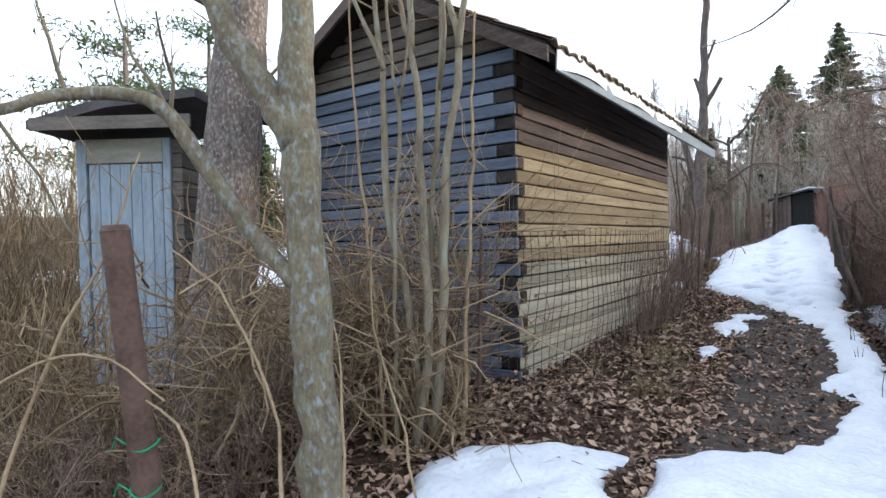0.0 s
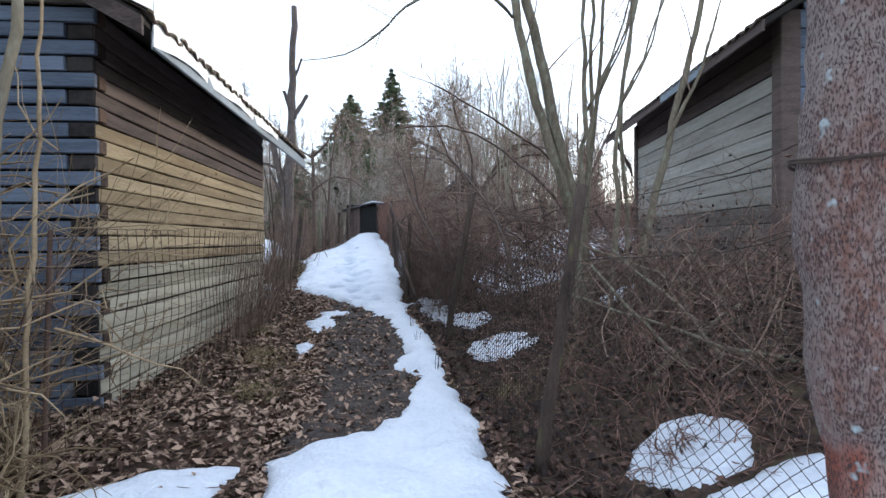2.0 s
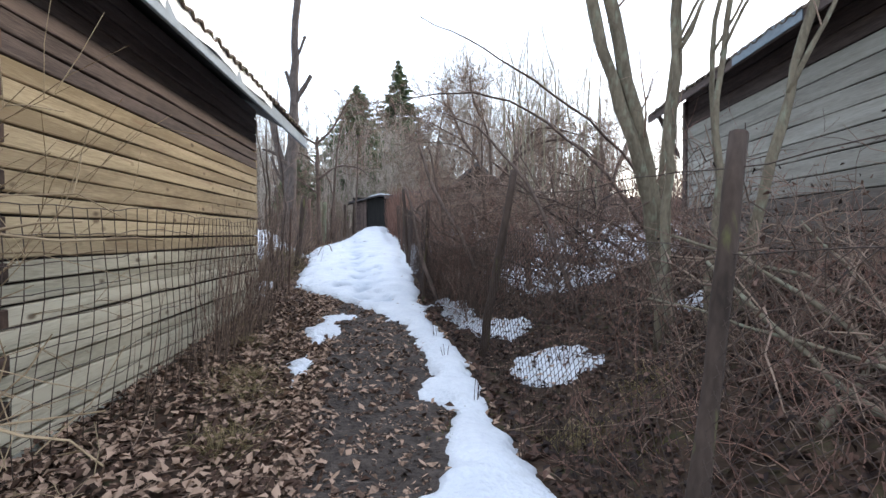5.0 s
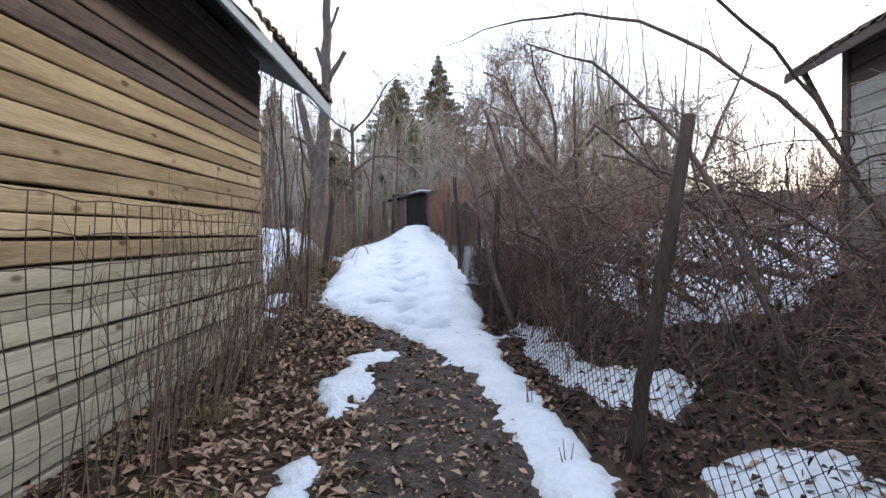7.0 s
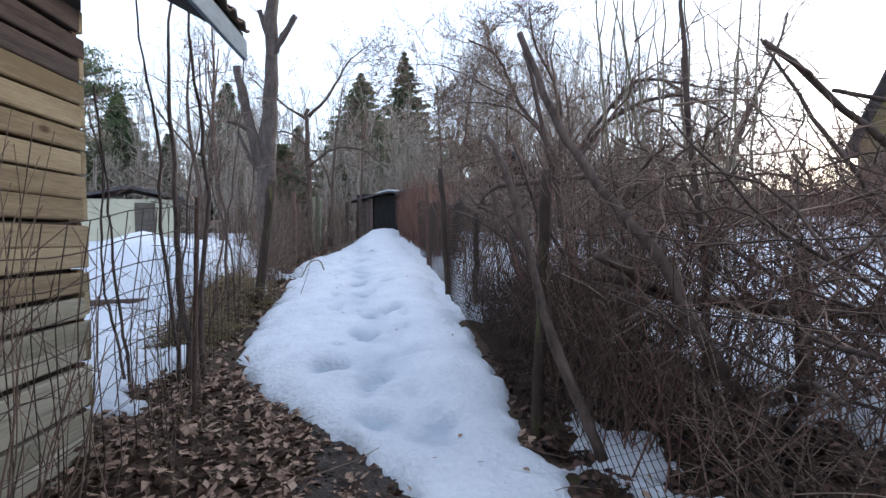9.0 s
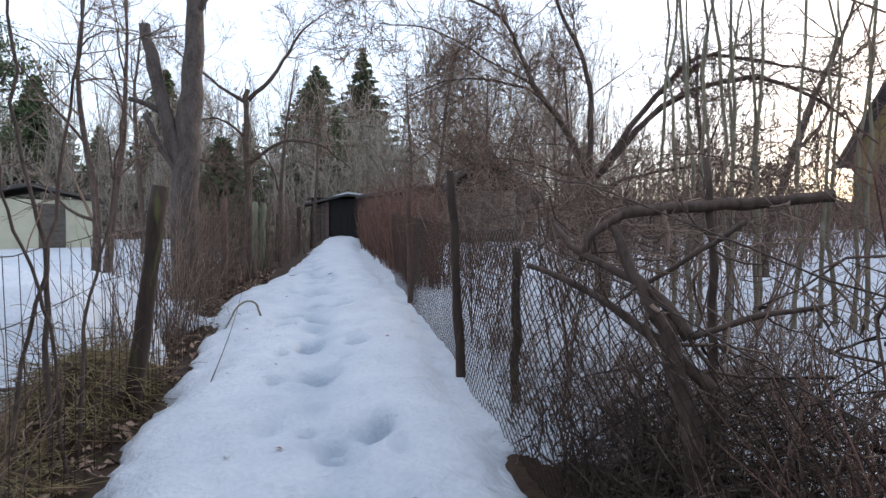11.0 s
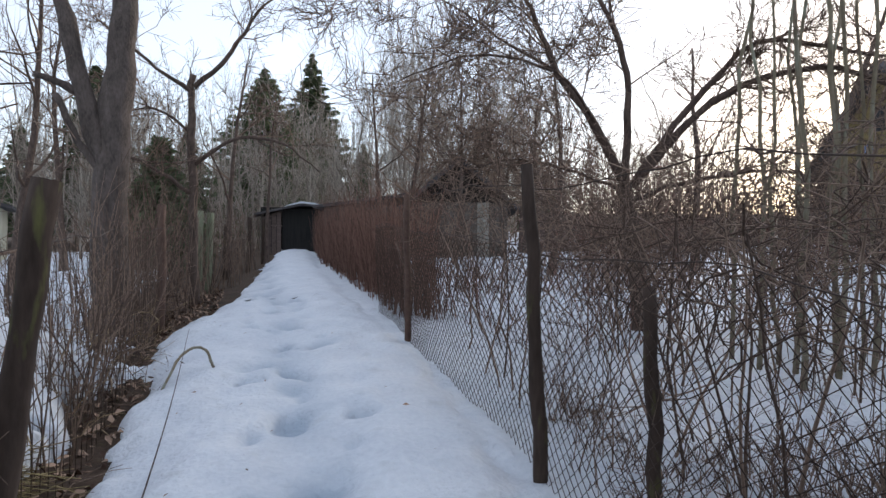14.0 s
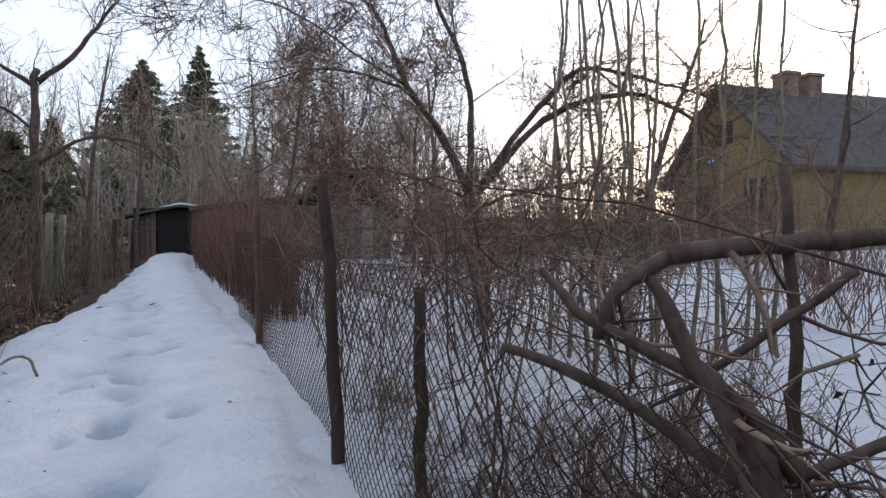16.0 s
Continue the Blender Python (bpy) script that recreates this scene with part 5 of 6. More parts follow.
# brush pile between the lane and the yard
for i, (x, y, n, h, wx, wy) in enumerate([(1.45, 8.6, 26, 1.2, 0.2, 0.35), (1.35, 9.5, 26, 1.7, 0.2, 0.35), (1.35, 10.0, 46, 1.9, 0.22, 0.35), (1.4, 10.6, 46, 1.8, 0.22, 0.35), (1.45, 11.2, 30, 1.5, 0.22, 0.35), (1.9, 9.7, 56, 1.6, 0.35, 0.5), (1.9, 10.6, 60, 1.4, 0.35, 0.5), (2.5, 9.4, 40, 1.5, 0.4, 0.5), (1.7, 11.6, 50, 0.9, 0.35, 0.4)]):
    thicket("hedge_brush", x, y, n, h, wx, wy, M_REDTWIG if i % 2 else M_TWIG, "dense reddish leafless hedge stems" if i % 2 else "dense brown leafless hedge stems", 280 + i, 4, 0.006, 0.22, "brush beside the lane fence", 0.20, 2, -0.02, tl=0.35)
PILE_LIMBS = [([(1.05, 9.3, 0.5), (0.84, 9.54, 1.16), (0.75, 9.78, 1.86), (0.67, 10.0, 2.14)], 0.028, 0.018), ([(1.6, 9.2, 0.9), (1.38, 9.46, 1.55), (1.22, 9.7, 1.79), (1.07, 9.94, 2.24), (0.93, 10.18, 2.8)], 0.036, 0.02), ([(3.9, 9.0, 1.1), (3.37, 9.01, 1.35), (2.81, 9.08, 1.6), (2.33, 9.14, 2.05), (1.81, 9.21, 2.46)], 0.03, 0.014),
    ([(4.2, 9.2, 0.95), (3.2, 9.6, 1.05), (2.2, 9.9, 1.1), (1.4, 10.2, 1.3)], 0.042, 0.025), ([(3.8, 10.2, 0.9), (2.8, 10.1, 1.1), (1.8, 9.9, 1.15), (1.2, 9.7, 1.45)], 0.05, 0.02), ([(1.9, 9.8, 0.55), (1.95, 9.8, 1.3), (1.85, 9.9, 2.2), (1.9, 10.0, 3.2)], 0.03, 0.012), ([(1.5, 10.6, 0.55), (1.4, 10.6, 1.5), (1.3, 10.7, 2.2), (1.15, 10.8, 2.9)], 0.03, 0.012),
    ([(2.6, 9.8, 0.5), (2.55, 9.8, 1.1), (2.6, 9.85, 1.5)], 0.05, 0.045), ([(4.3, 8.6, 1.4), (3.3, 8.2, 2.5), (2.2, 7.8, 3.1), (1.3, 7.6, 3.5), (0.6, 7.5, 3.75)], 0.022, 0.005), ([(3.4, 7.4, 1.2), (2.6, 7.7, 2.4), (1.8, 8.2, 3.1), (1.0, 8.8, 3.3), (0.4, 9.3, 3.2)], 0.024, 0.005), ([(2.2, 7.0, 0.5), (1.9, 7.4, 1.8), (1.5, 8.0, 2.6), (1.0, 8.6, 3.0)], 0.028, 0.006)]
for i, (pts, ra, rb) in enumerate(PILE_LIMBS):
    line_tree("fallen_limb", pts[0], [(pts, ra, rb)], M_DARKBARK, "dark bare limb standing askew in the brush pile", 9, 0.55, 300 + i, 2, "limbs in the brush pile", 8, M_TWIG, category="branch", trunk_name="limb")
rb = np.random.default_rng(351)
for i in range(20):
    x, y = rb.uniform(1.9, 4.6), rb.uniform(8.4, 11.2)
    a = np.array([x, y, float(soil(x, y)) + 0.05])
    d = np.array([rb.uniform(-1.2, -0.2), rb.uniform(-0.3, 0.5), rb.uniform(0.35, 1.3)])
    L = rb.uniform(1.4, 2.7)
    line = stroke(a, d, L, 4, 0.16, -0.05, rb)
    line[:, 0] = np.maximum(line[:, 0], 0.95)
    ra = rb.uniform(0.012, 0.03)
    line_tree("fallen_limb", tuple(a), [([tuple(q) for q in line], ra, ra * 0.35)], M_DARKBARK, "dark crooked branch thrown on the brush pile", 8, 0.5, 352 + i * 3, 2, "limbs in the brush pile", 7, M_TWIG, category="branch", trunk_name="limb")
line_tree("fallen_log", (1.46, 11.75, 0.45), [
    ([(2.09, 11.76, 2.1), (1.91, 11.82, 2.08), (1.58, 11.92, 2.06), (1.26, 12.02, 2.03)], 0.029, 0.028),
    ([(1.27, 12.02, 2.03), (1.14, 12.09, 1.94), (1.11, 12.11, 1.82)], 0.022, 0.017),
    ([(1.03, 12.23, 1.99), (1.09, 12.12, 1.86), (1.34, 11.9, 1.71), (1.42, 11.79, 1.52)], 0.01, 0.028),
    ([(0.9, 12.23, 1.8), (1.11, 12.11, 1.71), (1.38, 11.88, 1.48), (1.49, 11.72, 1.31)], 0.013, 0.028),
    ([(1.22, 12.05, 1.98), (1.26, 11.94, 1.78), (1.33, 11.84, 1.57), (1.42, 11.76, 1.14), (1.46, 11.75, 0.42)], 0.017, 0.049),
    ([(1.68, 11.79, 1.99), (1.54, 11.87, 1.87), (1.35, 11.98, 1.73)], 0.012, 0.011),
    ([(1.59, 11.92, 2.27), (1.62, 11.91, 1.8), (1.63, 11.89, 1.1), (1.63, 11.9, 0.45)], 0.014, 0.025),
    ([(1.42, 11.79, 1.52), (1.63, 11.65, 1.63), (1.84, 11.58, 1.66)], 0.014, 0.011)], M_DARKBARK, "fallen apple log with dark broken limbs at the fence", 6, 0.35, 330, 2, sides=10, twig_mat=M_TWIG, trunk_name="log")
for i, (x, y, n, h) in enumerate([(1.55, 12.6, 40, 0.5), (1.9, 12.9, 24, 0.8), (1.6, 14.0, 7, 1.8), (1.8, 15.2, 6, 2.0), (2.6, 13.2, 12, 1.7), (2.2, 16.2, 7, 2.2), (1.6, 13.1, 8, 1.5), (1.62, 15.0, 5, 1.4), (1.55, 13.3, 50, 0.5), (1.65, 14.2, 44, 0.45), (1.75, 15.0, 36, 0.45), (2.1, 12.9, 60, 0.7), (2.7, 12.8, 60, 0.8), (2.3, 13.8, 40, 0.6), (3.2, 13.3, 50, 0.8)]):
    thicket("fence_brush", x, y, n, h, 0.28, 0.35, M_TWIG, "thin brown twigs tangled in the chain-link", 340 + i, 5, 0.0055, 0.25, "twigs along the chain-link", 0.16, 2, 0.0, (0.12, 0.0), tl=0.28)

def vine_tangle(cx, cy, cz, sx, sy, sz_, n, mat, label, seed, length=0.8, radius=0.0045, group=""):
    """A hanging knot of fine curling twigs in a shallow volume, with a few stems down to the ground."""
    r = np.random.default_rng(seed)
    z = float(soil(cx, cy))
    T = Tubes(3, True)
    for i in range(n):
        p = np.array([cx + r.normal(0, sx), cy + r.normal(0, sy), z + cz + r.normal(0, sz_)])
        if p[0] < 0 < 1.15 + p[0] or 0 < p[0] < 1.12:
            continue
        line = stroke(p, r.normal(0, 1, 3) * np.array([1, 1, 0.6]), length * r.uniform(0.5, 1.3), 7, 0.38, -0.04, r)
        rr = radius * r.uniform(0.5, 1.3)
        T.add(line, np.linspace(rr, rr * 0.4, 7))
        twig_out(T, line, np.full(7, rr), 3, length * 0.3, r, 1, 0, 0.9, 0.3, 0.1, 0.7)
    for i in range(5):
        x, y = cx + r.normal(0, sx * 0.5), cy + r.normal(0, sy * 0.5)
        T.add(stroke((x, y, float(soil(x, y)) - 0.05), (r.normal(0, 0.15), r.normal(0, 0.15), 1), cz + 0.3, 7, 0.12, 0, r), np.linspace(0.011, 0.005, 7))
    return thing("vine_tangle", T.mesh("vine_tangle", (cx, cy, z)), mat, label, "vine", group, "stuff", at=pose(cx, cy, z))


for i, (x, y, cz, sx, sy, sz_, n) in enumerate([(1.75, 13.4, 1.25, 0.3, 0.4, 0.22, 80), (2.1, 14.3, 1.35, 0.35, 0.4, 0.25, 80), (2.6, 15.2, 1.4, 0.45, 0.4, 0.28, 90), (3.3, 16.0, 1.5, 0.5, 0.45, 0.3, 100), (4.2, 16.2, 1.6, 0.5, 0.45, 0.3, 90), (3.0, 13.6, 1.3, 0.5, 0.4, 0.3, 80), (3.9, 14.6, 1.5, 0.5, 0.45, 0.3, 80), (2.4, 17.0, 1.6, 0.4, 0.4, 0.3, 80), (5.2, 15.4, 1.6, 0.6, 0.5, 0.35, 80), (1.75, 15.8, 1.3, 0.2, 0.5, 0.25, 50)]):
    vine_tangle(x, y, cz, sx, sy, sz_, n, M_TWIG, "brown tangle of twining twigs hanging over the fence", 560 + i, 0.8, 0.0055, "tangles over the yard fence")
for i, (x, y, cz, sx, sy, sz_, n) in enumerate([(-2.55, 3.3, 0.9, 0.22, 0.25, 0.45, 80), (-2.85, 2.9, 0.8, 0.25, 0.3, 0.4, 70), (-2.2, 3.15, 0.6, 0.2, 0.15, 0.35, 60), (-3.3, 2.4, 0.8, 0.35, 0.35, 0.35, 70), (-2.35, 3.9, 1.2, 0.25, 0.2, 0.4, 60), (-3.7, 1.6, 0.7, 0.4, 0.4, 0.3, 60)]):
    vine_tangle(x, y, cz, sx, sy, sz_, n, M_PALETWIG, "pale dry vines knotted between the saplings", 580 + i, 1.0, 0.009, "vines at the bend")
for i, (x, y, cz, sx, sy, n) in enumerate([(2.4, 4.3, 0.3, 0.45, 0.35, 30), (3.0, 4.0, 0.35, 0.5, 0.4, 40), (3.3, 5.0, 0.45, 0.45, 0.4, 36), (2.8, 5.4, 0.4, 0.35, 0.35, 26), (3.3, 6.6, 0.5, 0.4, 0.4, 36), (2.5, 7.4, 0.9, 0.3, 0.4, 30), (2.6, 8.7, 0.9, 0.5, 0.4, 70), (3.4, 9.6, 0.9, 0.6, 0.5, 70), (2.0, 9.9, 1.1, 0.35, 0.4, 70), (2.2, 11.2, 0.8, 0.4, 0.4, 60), (1.6, 10.2, 1.5, 0.2, 0.4, 60)]):
    vine_tangle(x, y, cz, sx, sy, 0.22, n, M_TWIG if i < 5 else M_DARKBARK if i % 2 else M_TWIG, "grey-brown crossing twigs on the bank" if i < 5 else "dark crossing twigs in the brush pile" if i % 2 else "brown crossing twigs in the brush pile", 590 + i, 1.1, 0.007, "twigs in the brush")
for i, (x, y, n) in enumerate([(-1.62, 12.7, 20), (-1.68, 13.6, 26), (-1.66, 14.6, 30), (-1.62, 15.6, 26), (-1.6, 16.8, 40), (-1.7, 18.2, 40), (-1.75, 20.5, 50)]):
    vine_tangle(x, y, 0.3, 0.16, 0.4, 0.16, n, M_PALETWIG if i % 2 else M_TWIG, "collapsed dry weed stalks along the garden fence", 660 + i, 0.7, 0.0055, "weeds along the garden fence")
for i, (x, y, n) in enumerate([(1.45, 11.6, 110), (1.5, 12.1, 120), (1.8, 12.35, 110), (2.1, 11.8, 110), (1.4, 12.6, 70), (1.75, 11.3, 110), (2.4, 12.3, 80)]):
    vine_tangle(x, y, 0.26, 0.2, 0.24, 0.15, n, M_DARKBARK, "low dark heap of broken twigs at the fence foot", 670 + i, 0.55, 0.006, "twig heaps at the fence")
for i, (pts, rr) in enumerate([([(-1.3, 0.9, 0.05), (-1.6, 1.15, 0.55), (-1.95, 1.3, 0.85), (-2.5, 1.35, 0.9)], 0.009), ([(-1.75, 1.6, 0.0), (-1.9, 1.75, 0.7), (-2.2, 1.75, 1.25), (-2.6, 1.7, 1.5)], 0.011), ([(-2.6, 0.8, 0.0), (-2.5, 1.0, 0.9), (-2.3, 1.25, 1.5), (-2.25, 1.35, 1.9)], 0.010), ([(-1.7, 1.9, 0.0), (-1.75, 2.0, 0.5), (-1.95, 2.2, 1.0), (-2.3, 2.5, 1.2)], 0.010), ([(-3.0, 0.6, 0.3), (-2.6, 0.9, 1.0), (-2.2, 1.1, 1.15), (-1.9, 1.2, 0.95)], 0.008), ([(-1.6, 2.4, 0.05), (-1.75, 2.45, 0.6), (-2.05, 2.6, 0.95), (-2.1, 2.7, 1.6)], 0.009)]):
    line_tree("arching_stem", pts[0], [(pts, rr, 0.004)], M_PALETWIG, "pale arching bare stem at the bend", 4, 0.35, 610 + i, 1, "arching stems", 6, M_PALETWIG, category="shrub", trunk_name="stem")
for i, (x, y, h) in enumerate([(3.2, 24.5, 5.5), (5.2, 26.5, 6.0), (3.4, 28.0, 6.0), (7.5, 26.0, 5.5)]):
    bare_tree("garden_tree", x, y, h, 0.08, M_DARKBARK, "bare twiggy tree behind the hedge", 12, 9, (0.05, 0), 0.15, 640 + i, 2, 0.45, "trees behind the hedge", M_TWIG)

# ---- yard: apple tree, suckers ----
line_tree("apple_tree", (4.1, 17.2, float(soil(4.1, 17.2))), [
    ([(4.15, 17.19, float(soil(4.1, 17.2)) - 0.1), (4.1, 17.2, 1.7), (4.05, 17.23, 2.17), (3.95, 17.27, 2.79)], 0.109, 0.096),
    ([(3.95, 17.27, 2.79), (3.63, 17.39, 3.55), (3.17, 17.57, 4.18), (3.04, 17.62, 4.59), (2.78, 17.72, 5.21), (2.27, 17.93, 5.49)], 0.058, 0.016), ([(3.9, 17.2, 2.77), (3.88, 17.08, 3.91), (3.76, 17.13, 4.58), (3.44, 17.25, 5.12), (3.3, 17.2, 5.9)], 0.051, 0.016),
    ([(4.05, 17.23, 2.79), (4.64, 16.78, 3.65), (5.03, 16.41, 3.93), (5.57, 15.99, 4.03), (5.89, 15.65, 3.81), (6.3, 15.3, 3.4)], 0.051, 0.016), ([(4.05, 17.23, 2.79), (4.51, 16.83, 3.71), (5.09, 16.39, 4.42), (5.69, 15.94, 4.22), (6.4, 15.4, 3.9)], 0.048, 0.012),
    ([(3.63, 17.39, 3.55), (3.0, 17.0, 3.9), (2.3, 16.8, 4.0), (1.6, 16.7, 3.9), (1.0, 16.8, 3.6)], 0.024, 0.005), ([(3.17, 17.57, 4.18), (2.5, 17.8, 4.6), (1.7, 17.6, 4.9), (0.9, 17.4, 4.8)], 0.020, 0.005), ([(4.0, 17.25, 2.6), (4.9, 17.0, 2.9), (5.8, 16.6, 3.0), (6.6, 16.2, 2.7)], 0.031, 0.006), ([(3.95, 17.27, 2.7), (3.2, 17.4, 3.0), (2.5, 17.6, 3.1), (1.9, 17.8, 2.8)], 0.024, 0.005)],
    M_DARKBARK, "old spreading apple tree with tangled bare crown", 18, 1.0, 360, 3, sides=10, twig_mat=M_TWIG, spread=0.9, lift=0.05)
for i in range(17):
    a = r0.uniform(0, 1)
    x, y = 3.2 + 2.4 * a + r0.normal(0, 0.25), 15.9 - 1.6 * a + r0.normal(0, 0.3)
    z0 = float(soil(x, y)) - 0.05
    h = r0.uniform(4.0, 6.2)
    line_tree("plum_sucker", (x, y, z0), [([(x, y, z0), (x + r0.normal(0, .06), y, z0 + h * 0.35), (x + r0.normal(0, .12), y, z0 + h * 0.7), (x + r0.normal(0, .25), y, z0 + h)], 0.026, 0.007)], M_BARK, "tall straight bare sucker in the snowy yard", 7, 0.7, 370 + i, 2, "suckers in the yard", 7, M_TWIG, trunk_name="stem", spread=0.5, lift=0.12)
for i, (x, y, h, rad, lb) in enumerate([(7.5, 17.8, 5.5, 0.09, 9), (9.5, 22, 5.5, 0.1, 9), (6.0, 22.5, 5.0, 0.09, 10), (12.0, 17.0, 6.0, 0.1, 9)]):
    bare_tree("garden_tree", x, y, h, rad, M_DARKBARK, "bare garden fruit tree with twiggy crown", lb, 8, (0.1, 0), 0.25, 390 + i, 2, 0.5, "fruit trees in the yard", M_TWIG)
for i, (x, y, n, h, wx, wy) in enumerate([(2.6, 18.2, 16, 1.6, 0.4, 0.5), (3.4, 20.5, 60, 1.7, 0.6, 0.6), (5.2, 20.0, 60, 1.6, 0.7, 0.6), (4.6, 16.4, 10, 1.5, 0.5, 0.4), (6.8, 19.8, 80, 1.9, 0.9, 0.7), (8.6, 19.0, 80, 2.0, 0.9, 0.7), (10.8, 19.8, 80, 2.0, 1.0, 0.8), (12.5, 21.5, 80, 2.2, 1.2, 0.8), (8.0, 15.0, 60, 1.7, 0.7, 0.6), (10.5, 14.0, 70, 1.9, 0.9, 0.6), (3.4, 16.6, 14, 2.4, 0.4, 0.4), (4.4, 17.6, 40, 2.6, 0.5, 0.4), (5.4, 16.6, 24, 2.3, 0.5, 0.4), (5.0, 14.6, 12, 2.0, 0.6, 0.5), (14.5, 20.5, 110, 3.2, 1.2, 0.8), (7.4, 22.5, 110, 2.6, 1.4, 0.8), (16.5, 22.5, 120, 3.4, 1.4, 0.9), (11.5, 16.5, 80, 2.8, 1.0, 0.8), (13.5, 18.0, 100, 3.0, 1.2, 0.8), (10.0, 25.0, 120, 2.6, 1.6, 0.9), (13.5, 26.5, 120, 2.8, 1.8, 0.9)]):
    thicket("currant_bush", x, y, n, h, wx, wy, M_TWIG if i % 2 else M_REDTWIG, "leafless brown currant bush on the snow" if i % 2 else "leafless reddish currant bush on the snow", 400 + i, 5, 0.009, 0.25, "bushes in the yard", 0.14, 1, tl=0.35)

# ---- reddish hedge along the far lane ----
for i in range(11):
    y = 19.4 + i * 1.45
    x = float(np.interp(y, [19, 28, 36], [1.95, 2.1, 2.7]))
    thicket("twig_hedge", x, y, 170, 1.85 + 0.2 * math.sin(i * 1.7), 0.38, 0.8, M_REDTWIG, "dense reddish-brown twig hedge beside the lane", 430 + i, 5, 0.009, 0.08, "hedge along the far lane", 0.07, 1, tl=0.25)


def end_shed():
    t = empty("dark_shed", 1.55, 36.2, float(ground(1.55, 36.2)), "small dark shed with snow on its roof ending the lane", "shed")
    part("back_wall", box_bm(-1.4, 1.3, 1.6, 1.7, -0.1, 2.1), M_SHEDDARK, t)
    part("side_wall", box_bm(-1.4, -1.3, 0.0, 1.6, -0.1, 1.75), M_BROWNBOARD, t, "grey boarded side wall")
    part("side_wall", box_bm(1.2, 1.3, 0.0, 1.6, -0.1, 2.1), M_SHEDDARK, t)
    for i in range(4):
        part("front_board", box_bm(-1.38 + i * 0.2, -1.2 + i * 0.2, -0.04, 0.0, -0.1, 1.6 + i * 0.07, 0.004), M_DARKBOARD, t)
    # near-black sheet fills the opening in place of the dark inside
    part("doorway", box_bm(-0.55, 1.2, 0.03, 0.08, -0.1, 1.95), M_SHEDDARK, t, "near-black sheet for the shade inside the open doorway")
    part("roof", prism_bm([(-1.7, 1.62), (-1.7, 1.70), (0.2, 2.16), (1.5, 2.06), (1.5, 1.98), (0.2, 2.08)], -0.35, 1.9), M_ROOFDARK, t)
    part("snow_cap", prism_bm([(-0.5, 2.01), (-0.3, 2.10), (0.2, 2.25), (0.8, 2.19), (1.0, 2.115), (0.2, 2.17)], -0.38, 1.5), M_SNOW, t, "melting white snow on the roof")


end_shed()

# ---- dead trunk and twiggy tree by the garden ----
zd = float(soil(-1.98, 19.7))
line_tree("dead_trunk", (-1.98, 19.7, zd), [
    ([(-1.98, 19.7, zd - 0.1), (-1.98, 19.7, 2.0), (-1.97, 19.7, 3.2), (-1.9, 19.72, 4.3), (-1.83, 19.74, 5.3), (-1.76, 19.76, 6.8), (-1.7, 19.8, 9.5)], 0.24, 0.10),
    ([(-2.0, 19.7, 2.9), (-2.2, 19.68, 3.6), (-2.38, 19.66, 4.4), (-2.55, 19.64, 5.3)], 0.13, 0.085), ([(-2.35, 19.66, 3.95), (-2.55, 19.6, 4.05), (-2.77, 19.55, 4.1)], 0.05, 0.035),
    ([(-2.05, 19.7, 2.9), (-2.3, 19.6, 3.3), (-2.53, 19.5, 3.87)], 0.05, 0.035), ([(-1.8, 19.72, 5.6), (-1.55, 19.65, 6.0), (-1.28, 19.6, 6.45)], 0.085, 0.065), ([(-1.8, 19.72, 5.8), (-1.95, 19.75, 6.2), (-2.07, 19.8, 6.6)], 0.075, 0.055), ([(-1.74, 19.76, 7.0), (-1.45, 19.7, 7.7)], 0.05, 0.04)],
    M_TRUNK, "tall pollarded grey trunk with sawn-off limbs", 2, 0.6, 500, 1, sides=14, twig_mat=M_TWIG)
line_tree("crooked_tree", (-1.0, 21.6, float(soil(-1.0, 21.6))), [
    ([(-1.2, 21.8, float(soil(-1.2, 21.8)) - 0.1), (-1.2, 21.8, 2.6), (-1.25, 21.8, 4.3), (-1.2, 21.8, 4.9)], 0.08, 0.05), ([(-1.2, 21.8, 4.7), (-0.6, 21.7, 5.3), (-0.2, 21.7, 6.1), (0.3, 21.6, 6.5)], 0.05, 0.012), ([(-1.2, 21.8, 4.6), (-1.9, 21.6, 5.0), (-2.6, 21.5, 5.6)], 0.04, 0.01), ([(-1.2, 21.8, 3.4), (-0.5, 21.5, 3.9), (0.2, 21.3, 3.8), (0.8, 21.2, 3.3)], 0.04, 0.008), ([(-1.2, 21.8, 2.9), (-1.9, 21.4, 3.4), (-2.7, 21.2, 3.5)], 0.04, 0.008), ([(-1.2, 21.8, 3.9), (-1.8, 22.0, 4.4), (-2.4, 22.0, 4.2)], 0.03, 0.008)],
    M_DARKBARK, "crooked bare fruit tree with tangled twigs", 12, 0.9, 510, 3, twig_mat=M_TWIG, spread=0.9)
for i, (x, y, h, rad) in enumerate([(-3.6, 20.5, 5.5, 0.08), (-4.5, 24, 7, 0.09), (-0.9, 27, 5.5, 0.08), (0.2, 31, 5.5, 0.07), (-6.5, 20, 5, 0.07), (-5.0, 29, 7.5, 0.1)]):
    bare_tree("garden_tree", x, y, h, rad, M_DARKBARK, "bare twiggy fruit tree in the garden", 10, 8, (0.05, 0), 0.2, 520 + i, 2, 0.45, "fruit trees in the garden", M_TWIG)
